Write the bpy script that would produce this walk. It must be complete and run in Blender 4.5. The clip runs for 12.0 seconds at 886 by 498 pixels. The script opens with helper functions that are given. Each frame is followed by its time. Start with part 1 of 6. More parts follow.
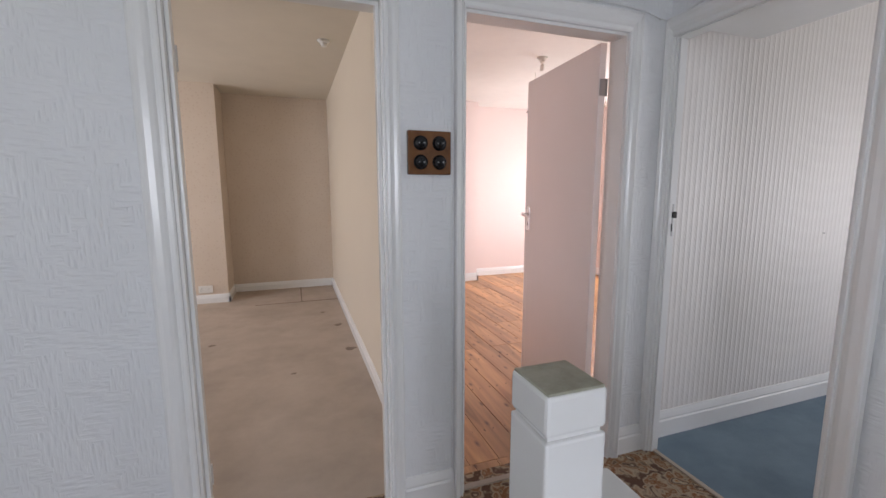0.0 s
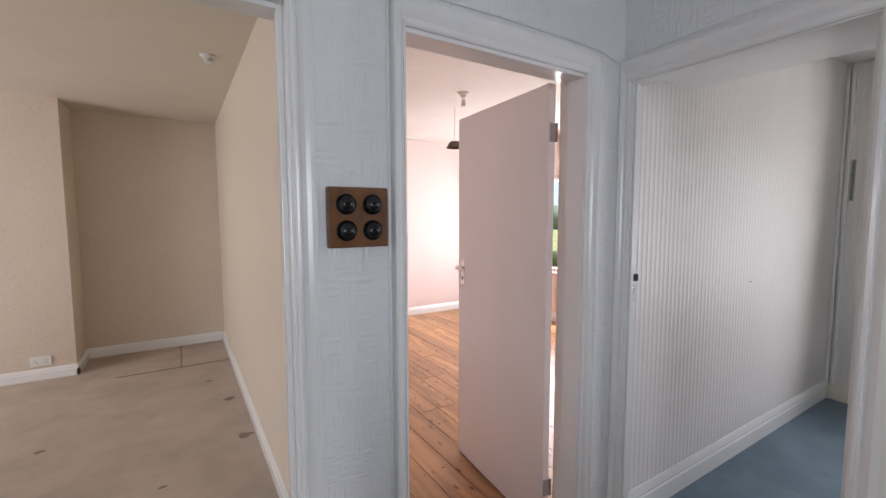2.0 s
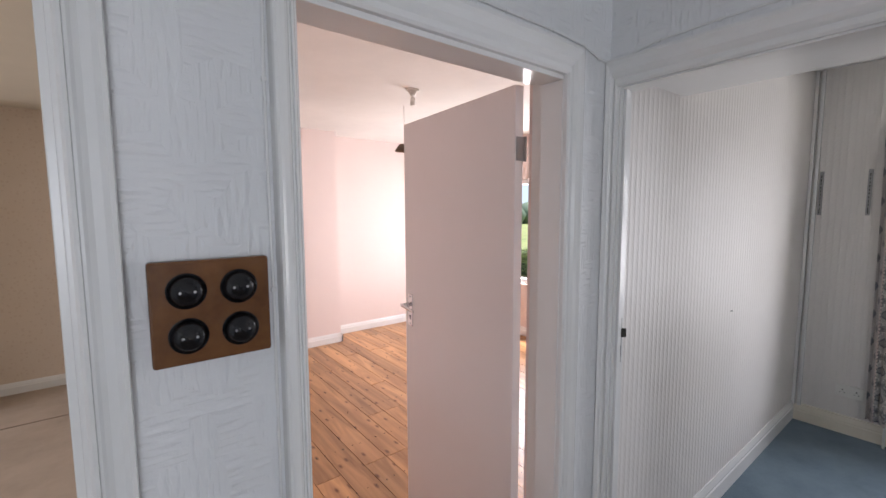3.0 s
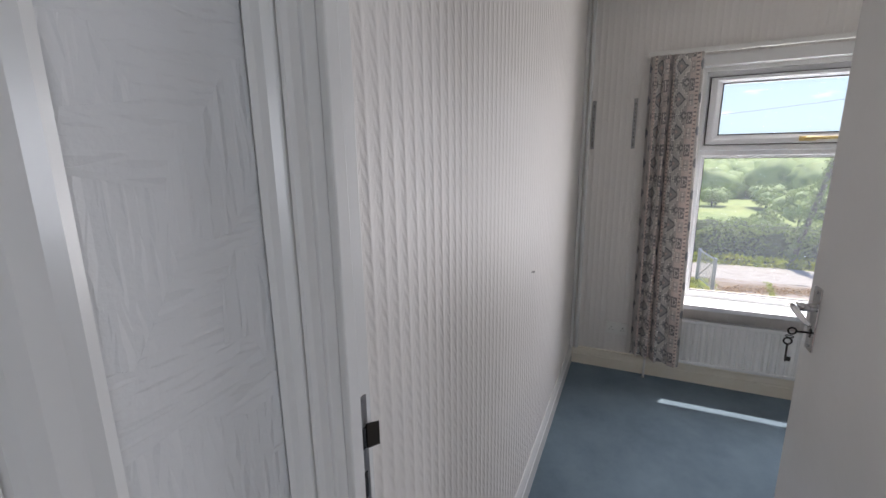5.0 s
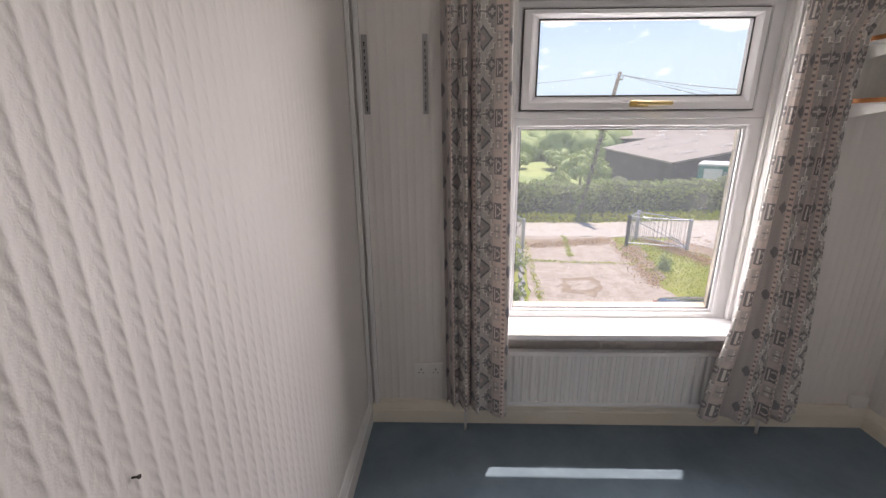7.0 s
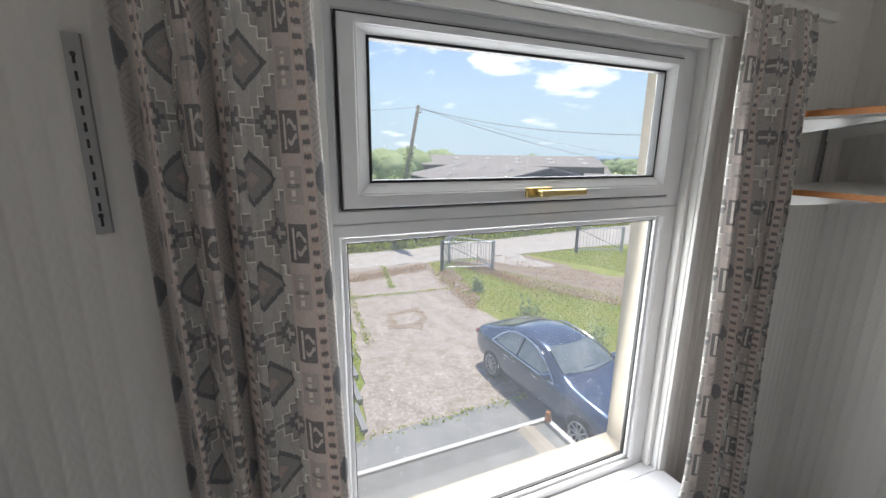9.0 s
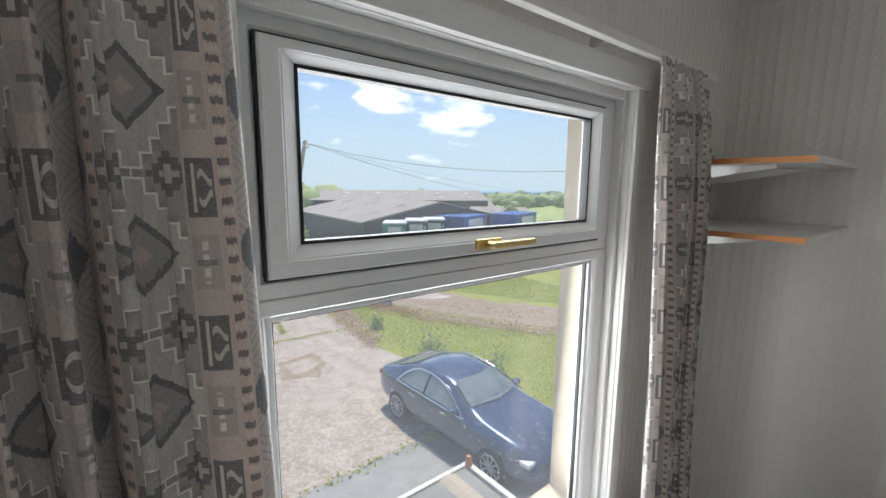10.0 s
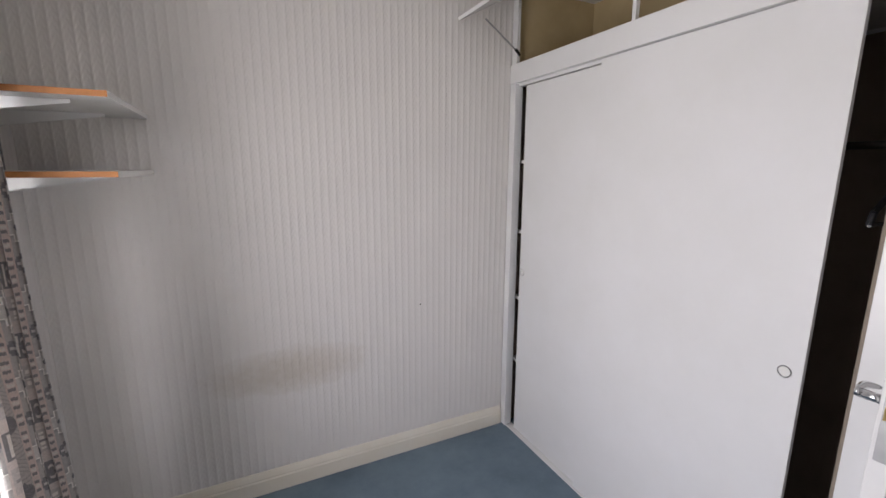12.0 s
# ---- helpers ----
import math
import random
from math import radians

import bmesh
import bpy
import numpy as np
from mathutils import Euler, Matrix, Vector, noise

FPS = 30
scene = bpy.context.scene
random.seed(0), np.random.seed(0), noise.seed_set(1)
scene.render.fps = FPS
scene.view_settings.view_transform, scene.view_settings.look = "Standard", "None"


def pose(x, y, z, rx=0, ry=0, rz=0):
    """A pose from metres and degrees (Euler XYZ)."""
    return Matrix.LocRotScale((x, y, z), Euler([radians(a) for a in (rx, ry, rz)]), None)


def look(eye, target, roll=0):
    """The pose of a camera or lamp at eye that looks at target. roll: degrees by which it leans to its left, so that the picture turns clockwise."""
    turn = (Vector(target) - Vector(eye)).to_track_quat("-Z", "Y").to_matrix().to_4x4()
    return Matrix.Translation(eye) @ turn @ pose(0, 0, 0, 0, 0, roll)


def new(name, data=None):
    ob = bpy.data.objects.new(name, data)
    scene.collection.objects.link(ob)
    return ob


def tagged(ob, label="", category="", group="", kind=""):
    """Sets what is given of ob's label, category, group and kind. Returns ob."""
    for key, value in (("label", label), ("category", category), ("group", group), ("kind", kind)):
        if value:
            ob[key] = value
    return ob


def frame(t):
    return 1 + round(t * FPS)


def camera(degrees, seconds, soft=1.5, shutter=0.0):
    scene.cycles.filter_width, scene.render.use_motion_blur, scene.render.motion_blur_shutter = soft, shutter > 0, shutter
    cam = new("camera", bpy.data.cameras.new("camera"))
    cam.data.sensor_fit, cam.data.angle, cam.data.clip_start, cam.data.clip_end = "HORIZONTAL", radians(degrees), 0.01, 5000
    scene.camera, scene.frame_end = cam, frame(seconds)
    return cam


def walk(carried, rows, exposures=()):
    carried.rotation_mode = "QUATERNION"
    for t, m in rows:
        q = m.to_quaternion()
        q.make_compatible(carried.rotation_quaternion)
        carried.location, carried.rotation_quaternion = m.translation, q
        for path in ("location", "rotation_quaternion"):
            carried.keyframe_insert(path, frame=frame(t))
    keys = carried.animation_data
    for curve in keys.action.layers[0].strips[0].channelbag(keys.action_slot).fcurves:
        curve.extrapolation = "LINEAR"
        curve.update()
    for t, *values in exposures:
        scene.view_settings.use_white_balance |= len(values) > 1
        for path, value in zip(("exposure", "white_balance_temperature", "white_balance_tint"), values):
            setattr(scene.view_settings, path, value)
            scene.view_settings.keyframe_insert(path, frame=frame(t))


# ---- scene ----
cam = camera(93.0, 12.0)
PATH = [
    (0, (0.804, 0.564, 1.299), (1.466, 2.431, 1.018), -0.1),
    (0.5, (0.807, 0.711, 1.262), (1.73, 2.472, 1.043), 0.1),
    (1, (0.858, 0.88, 1.301), (1.818, 2.624, 1.109), -0.1),
    (1.5, (0.849, 0.988, 1.374), (1.845, 2.714, 1.201), -0.0),
    (2, (0.884, 1.013, 1.439), (1.944, 2.702, 1.276), -0.1),
    (2.5, (1.054, 1.202, 1.567), (2.179, 2.848, 1.407), -0.1),
    (2.7, (1.097, 1.266, 1.587), (2.256, 2.887, 1.419), -0.1),
    (4.3, (1.748, 1.626, 1.535), (3.357, 2.765, 1.191), -1.0),
    (4.5, (1.856, 1.674, 1.516), (3.522, 2.718, 1.148), -1.0),
    (5, (2.118, 1.794, 1.484), (3.9, 2.601, 1.065), -0.7),
    (5.5, (2.358, 1.805, 1.482), (4.197, 2.412, 0.981), -0.8),
    (6, (2.703, 1.797, 1.483), (4.587, 2.209, 0.952), -0.5),
    (6.5, (3.007, 1.791, 1.491), (4.914, 2.021, 0.933), -0.4),
    (7, (3.289, 1.706, 1.497), (5.204, 1.755, 0.925), -0.3),
    (7.2, (3.409, 1.667, 1.503), (5.327, 1.63, 0.937), -0.3),
    (8.8, (4.201, 1.582, 1.634), (6.003, 0.873, 1.136), 0.8),
    (9, (4.291, 1.587, 1.677), (6.069, 0.797, 1.216), 0.7),
    (9.5, (4.454, 1.635, 1.713), (6.142, 0.632, 1.333), 0.7),
    (10, (4.486, 1.617, 1.707), (6.031, 0.383, 1.408), 0.5),
    (10.5, (4.49, 1.581, 1.686), (5.714, 0.02, 1.428), 0.4),
    (11, (4.469, 1.626, 1.628), (4.939, -0.3, 1.366), 0.8),
    (11.5, (4.464, 1.661, 1.588), (4.086, -0.285, 1.325), -0.0),
    (12, (4.451, 1.652, 1.589), (3.594, -0.115, 1.214), 0.2),
]
walk(cam, [(t, look(eye, target, roll)) for t, eye, target, roll in PATH],
     exposures=((0, 0.46, 6500, 17), (2.7, 0.46, 6500, 17), (4.5, 0.28, 6400, 16), (6.0, 0.24, 6950, 20), (7.0, 0.16, 7050, 22), (9.0, -0.08, 6500, 12), (10.5, -0.25, 6500, 10), (11.0, -0.48, 6500, 8), (11.5, -0.1, 6600, 14), (12, 0.3, 6600, 20)))

# world and sun
SUN_TO = Vector((0.31, -0.17, 1.0)).normalized()
world = bpy.data.worlds.new("sky")
scene.world = world
world.use_nodes = True
wt = world.node_tree
wt.nodes.clear()
w_out = wt.nodes.new("ShaderNodeOutputWorld")
w_bg = wt.nodes.new("ShaderNodeBackground")
w_sky = wt.nodes.new("ShaderNodeTexSky")
w_sky.sky_type = "NISHITA"
w_sky.sun_disc = False
w_sky.sun_elevation = math.asin(SUN_TO.z)
w_sky.sun_rotation = math.atan2(SUN_TO.x, SUN_TO.y)
w_sky.dust_density = 0.1
w_bg.inputs["Strength"].default_value = 0.15
w_co = wt.nodes.new("ShaderNodeTexCoord")
w_map = wt.nodes.new("ShaderNodeMapping")
w_map.inputs["Scale"].default_value = (1.0, 1.0, 3.2)
w_map.inputs["Location"].default_value = (0.35, 0.1, 0.0)
w_no = wt.nodes.new("ShaderNodeTexNoise")
w_no.inputs["Scale"].default_value = 7.0
w_no.inputs["Detail"].default_value = 7
w_ramp = wt.nodes.new("ShaderNodeValToRGB")
w_ramp.color_ramp.elements[0].position = 0.60
w_ramp.color_ramp.elements[1].position = 0.72
wt.links.new(w_co.outputs["Generated"], w_map.inputs["Vector"])
wt.links.new(w_map.outputs["Vector"], w_no.inputs["Vector"])


def cloud_bank(toward, spread, lift):
    """How much a bank of cloud in that direction raises the cover."""
    dot = wt.nodes.new("ShaderNodeVectorMath")
    dot.operation = "DOT_PRODUCT"
    dot.inputs[1].default_value = Vector(toward).normalized()
    wt.links.new(w_co.outputs["Generated"], dot.inputs[0])
    near = wt.nodes.new("ShaderNodeMapRange")
    near.interpolation_type = "SMOOTHSTEP"
    near.inputs["From Min"].default_value, near.inputs["From Max"].default_value = math.cos(radians(spread)), 1.0
    near.inputs["To Max"].default_value = lift
    wt.links.new(dot.outputs["Value"], near.inputs["Value"])
    return near.outputs["Result"]


def w_add(a, b):
    n = wt.nodes.new("ShaderNodeMath")
    wt.links.new(a, n.inputs[0])
    wt.links.new(b, n.inputs[1])
    return n.outputs[0]


w_cover = w_add(w_add(w_no.outputs["Fac"], cloud_bank((0.844, -0.500, 0.194), 5.0, 0.19)), cloud_bank((0.766, -0.622, 0.160), 6.5, 0.18))
wt.links.new(w_cover, w_ramp.inputs["Fac"])


def sky_mix(a, colour, factor, blend="MIX"):
    n = wt.nodes.new("ShaderNodeMixRGB")
    n.blend_type = blend
    n.inputs["Color2"].default_value = (*colour, 1)
    wt.links.new(a, n.inputs["Color1"])
    if isinstance(factor, (int, float)):
        n.inputs["Fac"].default_value = factor
    else:
        wt.links.new(factor, n.inputs["Fac"])
    return n.outputs["Color"]


# pale sea haze near the horizon, then the clouds over it
w_sep = wt.nodes.new("ShaderNodeSeparateXYZ")
wt.links.new(w_co.outputs["Generated"], w_sep.inputs[0])
w_haze = wt.nodes.new("ShaderNodeMapRange")
w_haze.interpolation_type = "SMOOTHERSTEP"
for key, value in (("From Min", -0.02), ("From Max", 0.42), ("To Min", 0.92), ("To Max", 0.0)):
    w_haze.inputs[key].default_value = value
wt.links.new(w_sep.outputs["Z"], w_haze.inputs["Value"])
w_col = sky_mix(w_sky.outputs["Color"], (0.92, 0.95, 1.10), 1.0, "MULTIPLY")
w_col = sky_mix(w_col, (3.7, 4.9, 5.9), w_haze.outputs["Result"])
w_col = sky_mix(w_col, (8.6, 8.9, 9.2), w_ramp.outputs["Color"])
wt.links.new(w_col, w_bg.inputs["Color"])
wt.links.new(w_bg.outputs["Background"], w_out.inputs["Surface"])

sun_data = bpy.data.lights.new("sun", "SUN")
sun_data.energy = 5.0
sun_data.angle = radians(0.55)
sun_data.color = (1.0, 0.95, 0.88)
sun = new("sun", sun_data)
sun.matrix_world = look(SUN_TO * 50, (0, 0, 0))


def window_light(name, eye, target, w, h, watts, colour):
    data = bpy.data.lights.new(name, "AREA")
    data.shape, data.size, data.size_y, data.energy, data.color = "RECTANGLE", w, h, watts, colour
    ob = new(name, data)
    ob.matrix_world = look(eye, target)
    return ob


window_light("skylight_box_room", (5.33, 0.93, 1.3), (0, 0.93, 1.0), 1.0, 1.3, 29, (0.97, 0.98, 1.0))
window_light("skylight_pink_room", (5.33, 4.8, 1.3), (0, 4.8, 1.1), 1.4, 1.3, 70, (0.97, 0.98, 1.0))
window_light("skylight_beige_room", (-2.93, 4.6, 1.35), (5, 4.6, 1.0), 1.5, 1.3, 52, (0.98, 0.98, 1.0))
window_light("skylight_stairs", (0.2, -2.33, 1.5), (0.9, 5, 1.2), 1.2, 1.3, 37, (0.88, 0.94, 1.0))


# ---- materials ----
def mat(name, colour, rough=0.6, metal=0.0, second=None, scale=8.0, bump=0.0, bump_scale=60.0, amount=0.5, spec=None, random_tint=0.0):
    m = bpy.data.materials.new(name)
    m.use_nodes = True
    nt = m.node_tree
    b = nt.nodes["Principled BSDF"]
    b.inputs["Roughness"].default_value = rough
    b.inputs["Metallic"].default_value = metal
    if spec is not None:
        b.inputs["Specular IOR Level"].default_value = spec
    co = nt.nodes.new("ShaderNodeTexCoord")
    base = (*colour, 1)
    if second is None:
        second = tuple(c * 0.9 for c in colour)
    n1 = nt.nodes.new("ShaderNodeTexNoise")
    n1.inputs["Scale"].default_value = scale
    n1.inputs["Detail"].default_value = 6
    n1.inputs["Roughness"].default_value = 0.65
    r = nt.nodes.new("ShaderNodeMapRange")
    r.inputs["From Min"].default_value = 0.5 - 0.2
    r.inputs["From Max"].default_value = 0.5 + 0.2
    r.inputs["To Max"].default_value = amount * 2 if amount < 0.5 else 1.0
    mix = nt.nodes.new("ShaderNodeMixRGB")
    mix.name = "tint"
    mix.inputs["Color1"].default_value = base
    mix.inputs["Color2"].default_value = (*second, 1)
    nt.links.new(co.outputs["Object"], n1.inputs["Vector"])
    nt.links.new(n1.outputs["Fac"], r.inputs["Value"])
    nt.links.new(r.outputs["Result"], mix.inputs["Fac"])
    last = mix.outputs["Color"]
    if random_tint:
        oi = nt.nodes.new("ShaderNodeObjectInfo")
        hv = nt.nodes.new("ShaderNodeHueSaturation")
        mr = nt.nodes.new("ShaderNodeMapRange")
        mr.inputs["To Min"].default_value = 1 - random_tint
        mr.inputs["To Max"].default_value = 1 + random_tint
        nt.links.new(oi.outputs["Random"], mr.inputs["Value"])
        nt.links.new(mr.outputs["Result"], hv.inputs["Value"])
        nt.links.new(last, hv.inputs["Color"])
        last = hv.outputs["Color"]
    nt.links.new(last, b.inputs["Base Color"])
    if bump:
        n2 = nt.nodes.new("ShaderNodeTexNoise")
        n2.inputs["Scale"].default_value = bump_scale
        n2.inputs["Detail"].default_value = 4
        bp = nt.nodes.new("ShaderNodeBump")
        bp.name = "relief"
        bp.inputs["Strength"].default_value = bump
        bp.inputs["Distance"].default_value = 0.002
        nt.links.new(co.outputs["Object"], n2.inputs["Vector"])
        nt.links.new(n2.outputs["Fac"], bp.inputs["Height"])
        nt.links.new(bp.outputs["Normal"], b.inputs["Normal"])
    return m


def nodes_of(m):
    return m.node_tree, m.node_tree.nodes["Principled BSDF"]


def math_node(nt, op, a, b=None, c=None):
    n = nt.nodes.new("ShaderNodeMath")
    n.operation = op
    for i, v in enumerate((a, b, c)):
        if v is None:
            continue
        if isinstance(v, (int, float)):
            n.inputs[i].default_value = v
        else:
            nt.links.new(v, n.inputs[i])
    return n.outputs[0]


def add_height(m, height, distance, strength=1.0):
    """Lays a relief of that height over the one the material has."""
    nt, b = nodes_of(m)
    bp = nt.nodes.new("ShaderNodeBump")
    bp.inputs["Distance"].default_value = distance
    bp.inputs["Strength"].default_value = strength
    if b.inputs["Normal"].links:
        nt.links.new(b.inputs["Normal"].links[0].from_socket, bp.inputs["Normal"])
    nt.links.new(height, bp.inputs["Height"])
    nt.links.new(bp.outputs["Normal"], b.inputs["Normal"])


def ribbed(name, colour, along, rib=0.036, stain=None):
    """Embossed wallpaper: soft vertical ribs crossed by small nested chevrons; stain: its middle and radii."""
    m = mat(name, colour, 0.5, second=tuple(c * 0.93 for c in colour), scale=1.3, bump=0.25, bump_scale=300)
    nt, b = nodes_of(m)
    co = nt.nodes.new("ShaderNodeTexCoord")
    sep = nt.nodes.new("ShaderNodeSeparateXYZ")
    nt.links.new(co.outputs["Object"], sep.inputs[0])
    u, v = math_node(nt, "ADD", sep.outputs[along], 0.0), sep.outputs["Z"]
    no = nt.nodes.new("ShaderNodeTexNoise")
    no.inputs["Scale"].default_value = 26
    no.inputs["Detail"].default_value = 3
    nt.links.new(co.outputs["Object"], no.inputs["Vector"])
    drift = math_node(nt, "MULTIPLY", math_node(nt, "SUBTRACT", no.outputs["Fac"], 0.5), 0.9)
    column = math_node(nt, "DIVIDE", u, rib)
    tri = math_node(nt, "MULTIPLY", math_node(nt, "ABSOLUTE", math_node(nt, "SUBTRACT", math_node(nt, "FRACT", column), 0.5)), 2.0)
    phase = math_node(nt, "ADD", math_node(nt, "ADD", math_node(nt, "DIVIDE", v, 0.034), math_node(nt, "MULTIPLY", tri, 0.9)), drift)
    chev = math_node(nt, "SINE", math_node(nt, "MULTIPLY", phase, 2 * math.pi))
    waver = math_node(nt, "ADD", column, math_node(nt, "MULTIPLY", chev, 0.02))
    wave = math_node(nt, "ABSOLUTE", math_node(nt, "COSINE", math_node(nt, "MULTIPLY", waver, math.pi)))
    fine = math_node(nt, "ADD", math_node(nt, "MULTIPLY", math_node(nt, "POWER", wave, 9.0), 0.55), math_node(nt, "MULTIPLY", math_node(nt, "POWER", wave, 1.6), 0.35))
    h = math_node(nt, "ADD", fine, math_node(nt, "MULTIPLY", chev, 0.095))
    h = math_node(nt, "ADD", h, math_node(nt, "MULTIPLY", no.outputs["Fac"], 0.25))
    seam = math_node(nt, "LESS_THAN", math_node(nt, "ABSOLUTE", math_node(nt, "SUBTRACT", math_node(nt, "FRACT", math_node(nt, "DIVIDE", u, 0.53)), 0.5)), 0.0018)
    h = math_node(nt, "SUBTRACT", h, math_node(nt, "MULTIPLY", seam, 0.35))
    if stain:
        sx, sz, rx, rz = stain
        ex = math_node(nt, "POWER", math_node(nt, "DIVIDE", math_node(nt, "SUBTRACT", u, sx), rx), 2.0)
        ez = math_node(nt, "POWER", math_node(nt, "DIVIDE", math_node(nt, "SUBTRACT", v, sz), rz), 2.0)
        k = math_node(nt, "SUBTRACT", 1.0, math_node(nt, "ADD", ex, ez))
        k = math_node(nt, "ADD", k, drift)
        k = math_node(nt, "MINIMUM", math_node(nt, "MAXIMUM", k, 0.0), 1.0)
        mx = nt.nodes.new("ShaderNodeMixRGB")
        mx.inputs["Color2"].default_value = (0.46, 0.38, 0.27, 1)
        nt.links.new(math_node(nt, "MULTIPLY", k, 0.45), mx.inputs["Fac"])
        nt.links.new(b.inputs["Base Color"].links[0].from_socket, mx.inputs["Color1"])
        nt.links.new(mx.outputs["Color"], b.inputs["Base Color"])
    add_height(m, h, 0.0028, 0.8)
    return m


def embossed(name, colour):
    """White paper with a basket of short raised strokes."""
    m = mat(name, colour, 0.45, second=tuple(c * 0.95 for c in colour), scale=2.0, bump=0.25, bump_scale=250)
    nt, b = nodes_of(m)
    co = nt.nodes.new("ShaderNodeTexCoord")
    br = []
    for sc in ((19, 19, 84), (90, 90, 17)):
        mp = nt.nodes.new("ShaderNodeMapping")
        mp.inputs["Scale"].default_value = sc
        vo = nt.nodes.new("ShaderNodeTexVoronoi")
        vo.feature = "F1"
        vo.distance = "CHEBYCHEV"
        vo.inputs["Scale"].default_value = 1
        nt.links.new(co.outputs["Object"], mp.inputs["Vector"])
        nt.links.new(mp.outputs["Vector"], vo.inputs["Vector"])
        br.append(vo.outputs["Distance"])
    pick = nt.nodes.new("ShaderNodeTexVoronoi")
    pick.inputs["Scale"].default_value = 17
    nt.links.new(co.outputs["Object"], pick.inputs["Vector"])
    g = math_node(nt, "GREATER_THAN", pick.outputs["Color"], 0.5)
    mx = nt.nodes.new("ShaderNodeMix")
    nt.links.new(g, mx.inputs["Factor"])
    nt.links.new(br[0], mx.inputs["A"])
    nt.links.new(br[1], mx.inputs["B"])
    add_height(m, mx.outputs["Result"], 0.0036, 1.0)
    return m


M_WHITE = mat("white_gloss_paint", (0.80, 0.80, 0.79), 0.22, second=(0.76, 0.76, 0.74), scale=3, bump=0.12, bump_scale=45)
M_PINKGLOSS = mat("blush_gloss_paint", (0.78, 0.735, 0.72), 0.25, second=(0.76, 0.71, 0.69), scale=2, bump=0.1, bump_scale=40)
M_LANDING = embossed("landing_wallpaper", (0.76, 0.77, 0.775))
M_RIB_X = ribbed("ribbed_wallpaper_long", (0.77, 0.74, 0.705), "X")
M_RIB_STAINED = ribbed("ribbed_wallpaper_stained", (0.77, 0.74, 0.705), "X", stain=(4.28, 0.62, 0.42, 0.13))
M_RIB_Y = ribbed("ribbed_wallpaper_cross", (0.77, 0.74, 0.705), "Y")
M_CEIL = mat("ceiling_paint", (0.82, 0.81, 0.78), 0.8, bump=0.2, bump_scale=120, scale=1.5)
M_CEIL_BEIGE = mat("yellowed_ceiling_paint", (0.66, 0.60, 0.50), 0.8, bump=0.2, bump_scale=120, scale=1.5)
M_CREAM = mat("cream_skirting_paint", (0.80, 0.76, 0.66), 0.3, second=(0.76, 0.70, 0.58), scale=5, bump=0.12)
M_BEIGE = mat("beige_floral_wallpaper", (0.66, 0.56, 0.46), 0.6, second=(0.62, 0.52, 0.42), scale=2, bump=0.2, bump_scale=200)
M_YELLOW = mat("cream_wall_paint", (0.74, 0.66, 0.54), 0.32, second=(0.72, 0.64, 0.52), scale=1.5, bump=0.25, bump_scale=90)
M_PINK = mat("pink_wall_paint", (0.80, 0.68, 0.64), 0.6, second=(0.78, 0.66, 0.62), scale=1.2, bump=0.15, bump_scale=140)
M_CARPET_BEIGE = mat("beige_carpet", (0.53, 0.44, 0.36), 0.95, second=(0.39, 0.32, 0.26), scale=2.2, bump=1.0, bump_scale=420)
M_CARPET_BLUE = mat("blue_carpet", (0.19, 0.26, 0.315), 0.95, second=(0.115, 0.165, 0.21), scale=2.6, bump=1.0, bump_scale=420)
M_CARPET_SEAM = mat("carpet_seam", (0.24, 0.185, 0.145), 0.95)
M_CHROME = mat("chrome", (0.75, 0.75, 0.76), 0.15, 1.0, scale=30)
M_STEEL = mat("dull_steel", (0.42, 0.42, 0.42), 0.4, 1.0, scale=30)
M_IRON = mat("dark_iron", (0.06, 0.055, 0.05), 0.45, 0.8)
M_IRONGREY = mat("dark_zinc", (0.36, 0.36, 0.36), 0.5, 0.8, scale=30)
M_BRASS = mat("brass", (0.62, 0.48, 0.22), 0.28, 1.0, scale=20)
M_BAKELITE = mat("black_bakelite", (0.012, 0.012, 0.014), 0.25)
M_SWPLATE = mat("brown_varnished_wood", (0.19, 0.08, 0.028), 0.22, second=(0.11, 0.045, 0.018), scale=20)
M_UPVC = mat("white_upvc", (0.80, 0.81, 0.82), 0.25, second=(0.77, 0.78, 0.79), scale=4)
M_RUBBER = mat("black_seal", (0.01, 0.01, 0.01), 0.5)
M_PLASTIC = mat("white_plastic", (0.78, 0.77, 0.73), 0.35)
M_ORANGE = mat("raw_chipboard_edge", (0.50, 0.20, 0.06), 0.6, second=(0.40, 0.16, 0.05), scale=60)
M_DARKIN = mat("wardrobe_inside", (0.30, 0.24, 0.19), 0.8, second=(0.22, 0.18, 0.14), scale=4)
M_TAN = mat("cupboard_inside", (0.50, 0.40, 0.23), 0.75, second=(0.42, 0.33, 0.18), scale=4, bump=0.2)
M_HOUSE = mat("rendered_outside_wall", (0.43, 0.37, 0.30), 0.9, second=(0.37, 0.32, 0.25), scale=12, bump=0.8, bump_scale=90)
M_SHADE = mat("dark_pleated_fabric", (0.16, 0.11, 0.07), 0.8, second=(0.08, 0.05, 0.035), scale=40)
M_NEWEL = mat("worn_newel_top", (0.42, 0.41, 0.33), 0.55, second=(0.26, 0.25, 0.18), scale=18, bump=0.2)


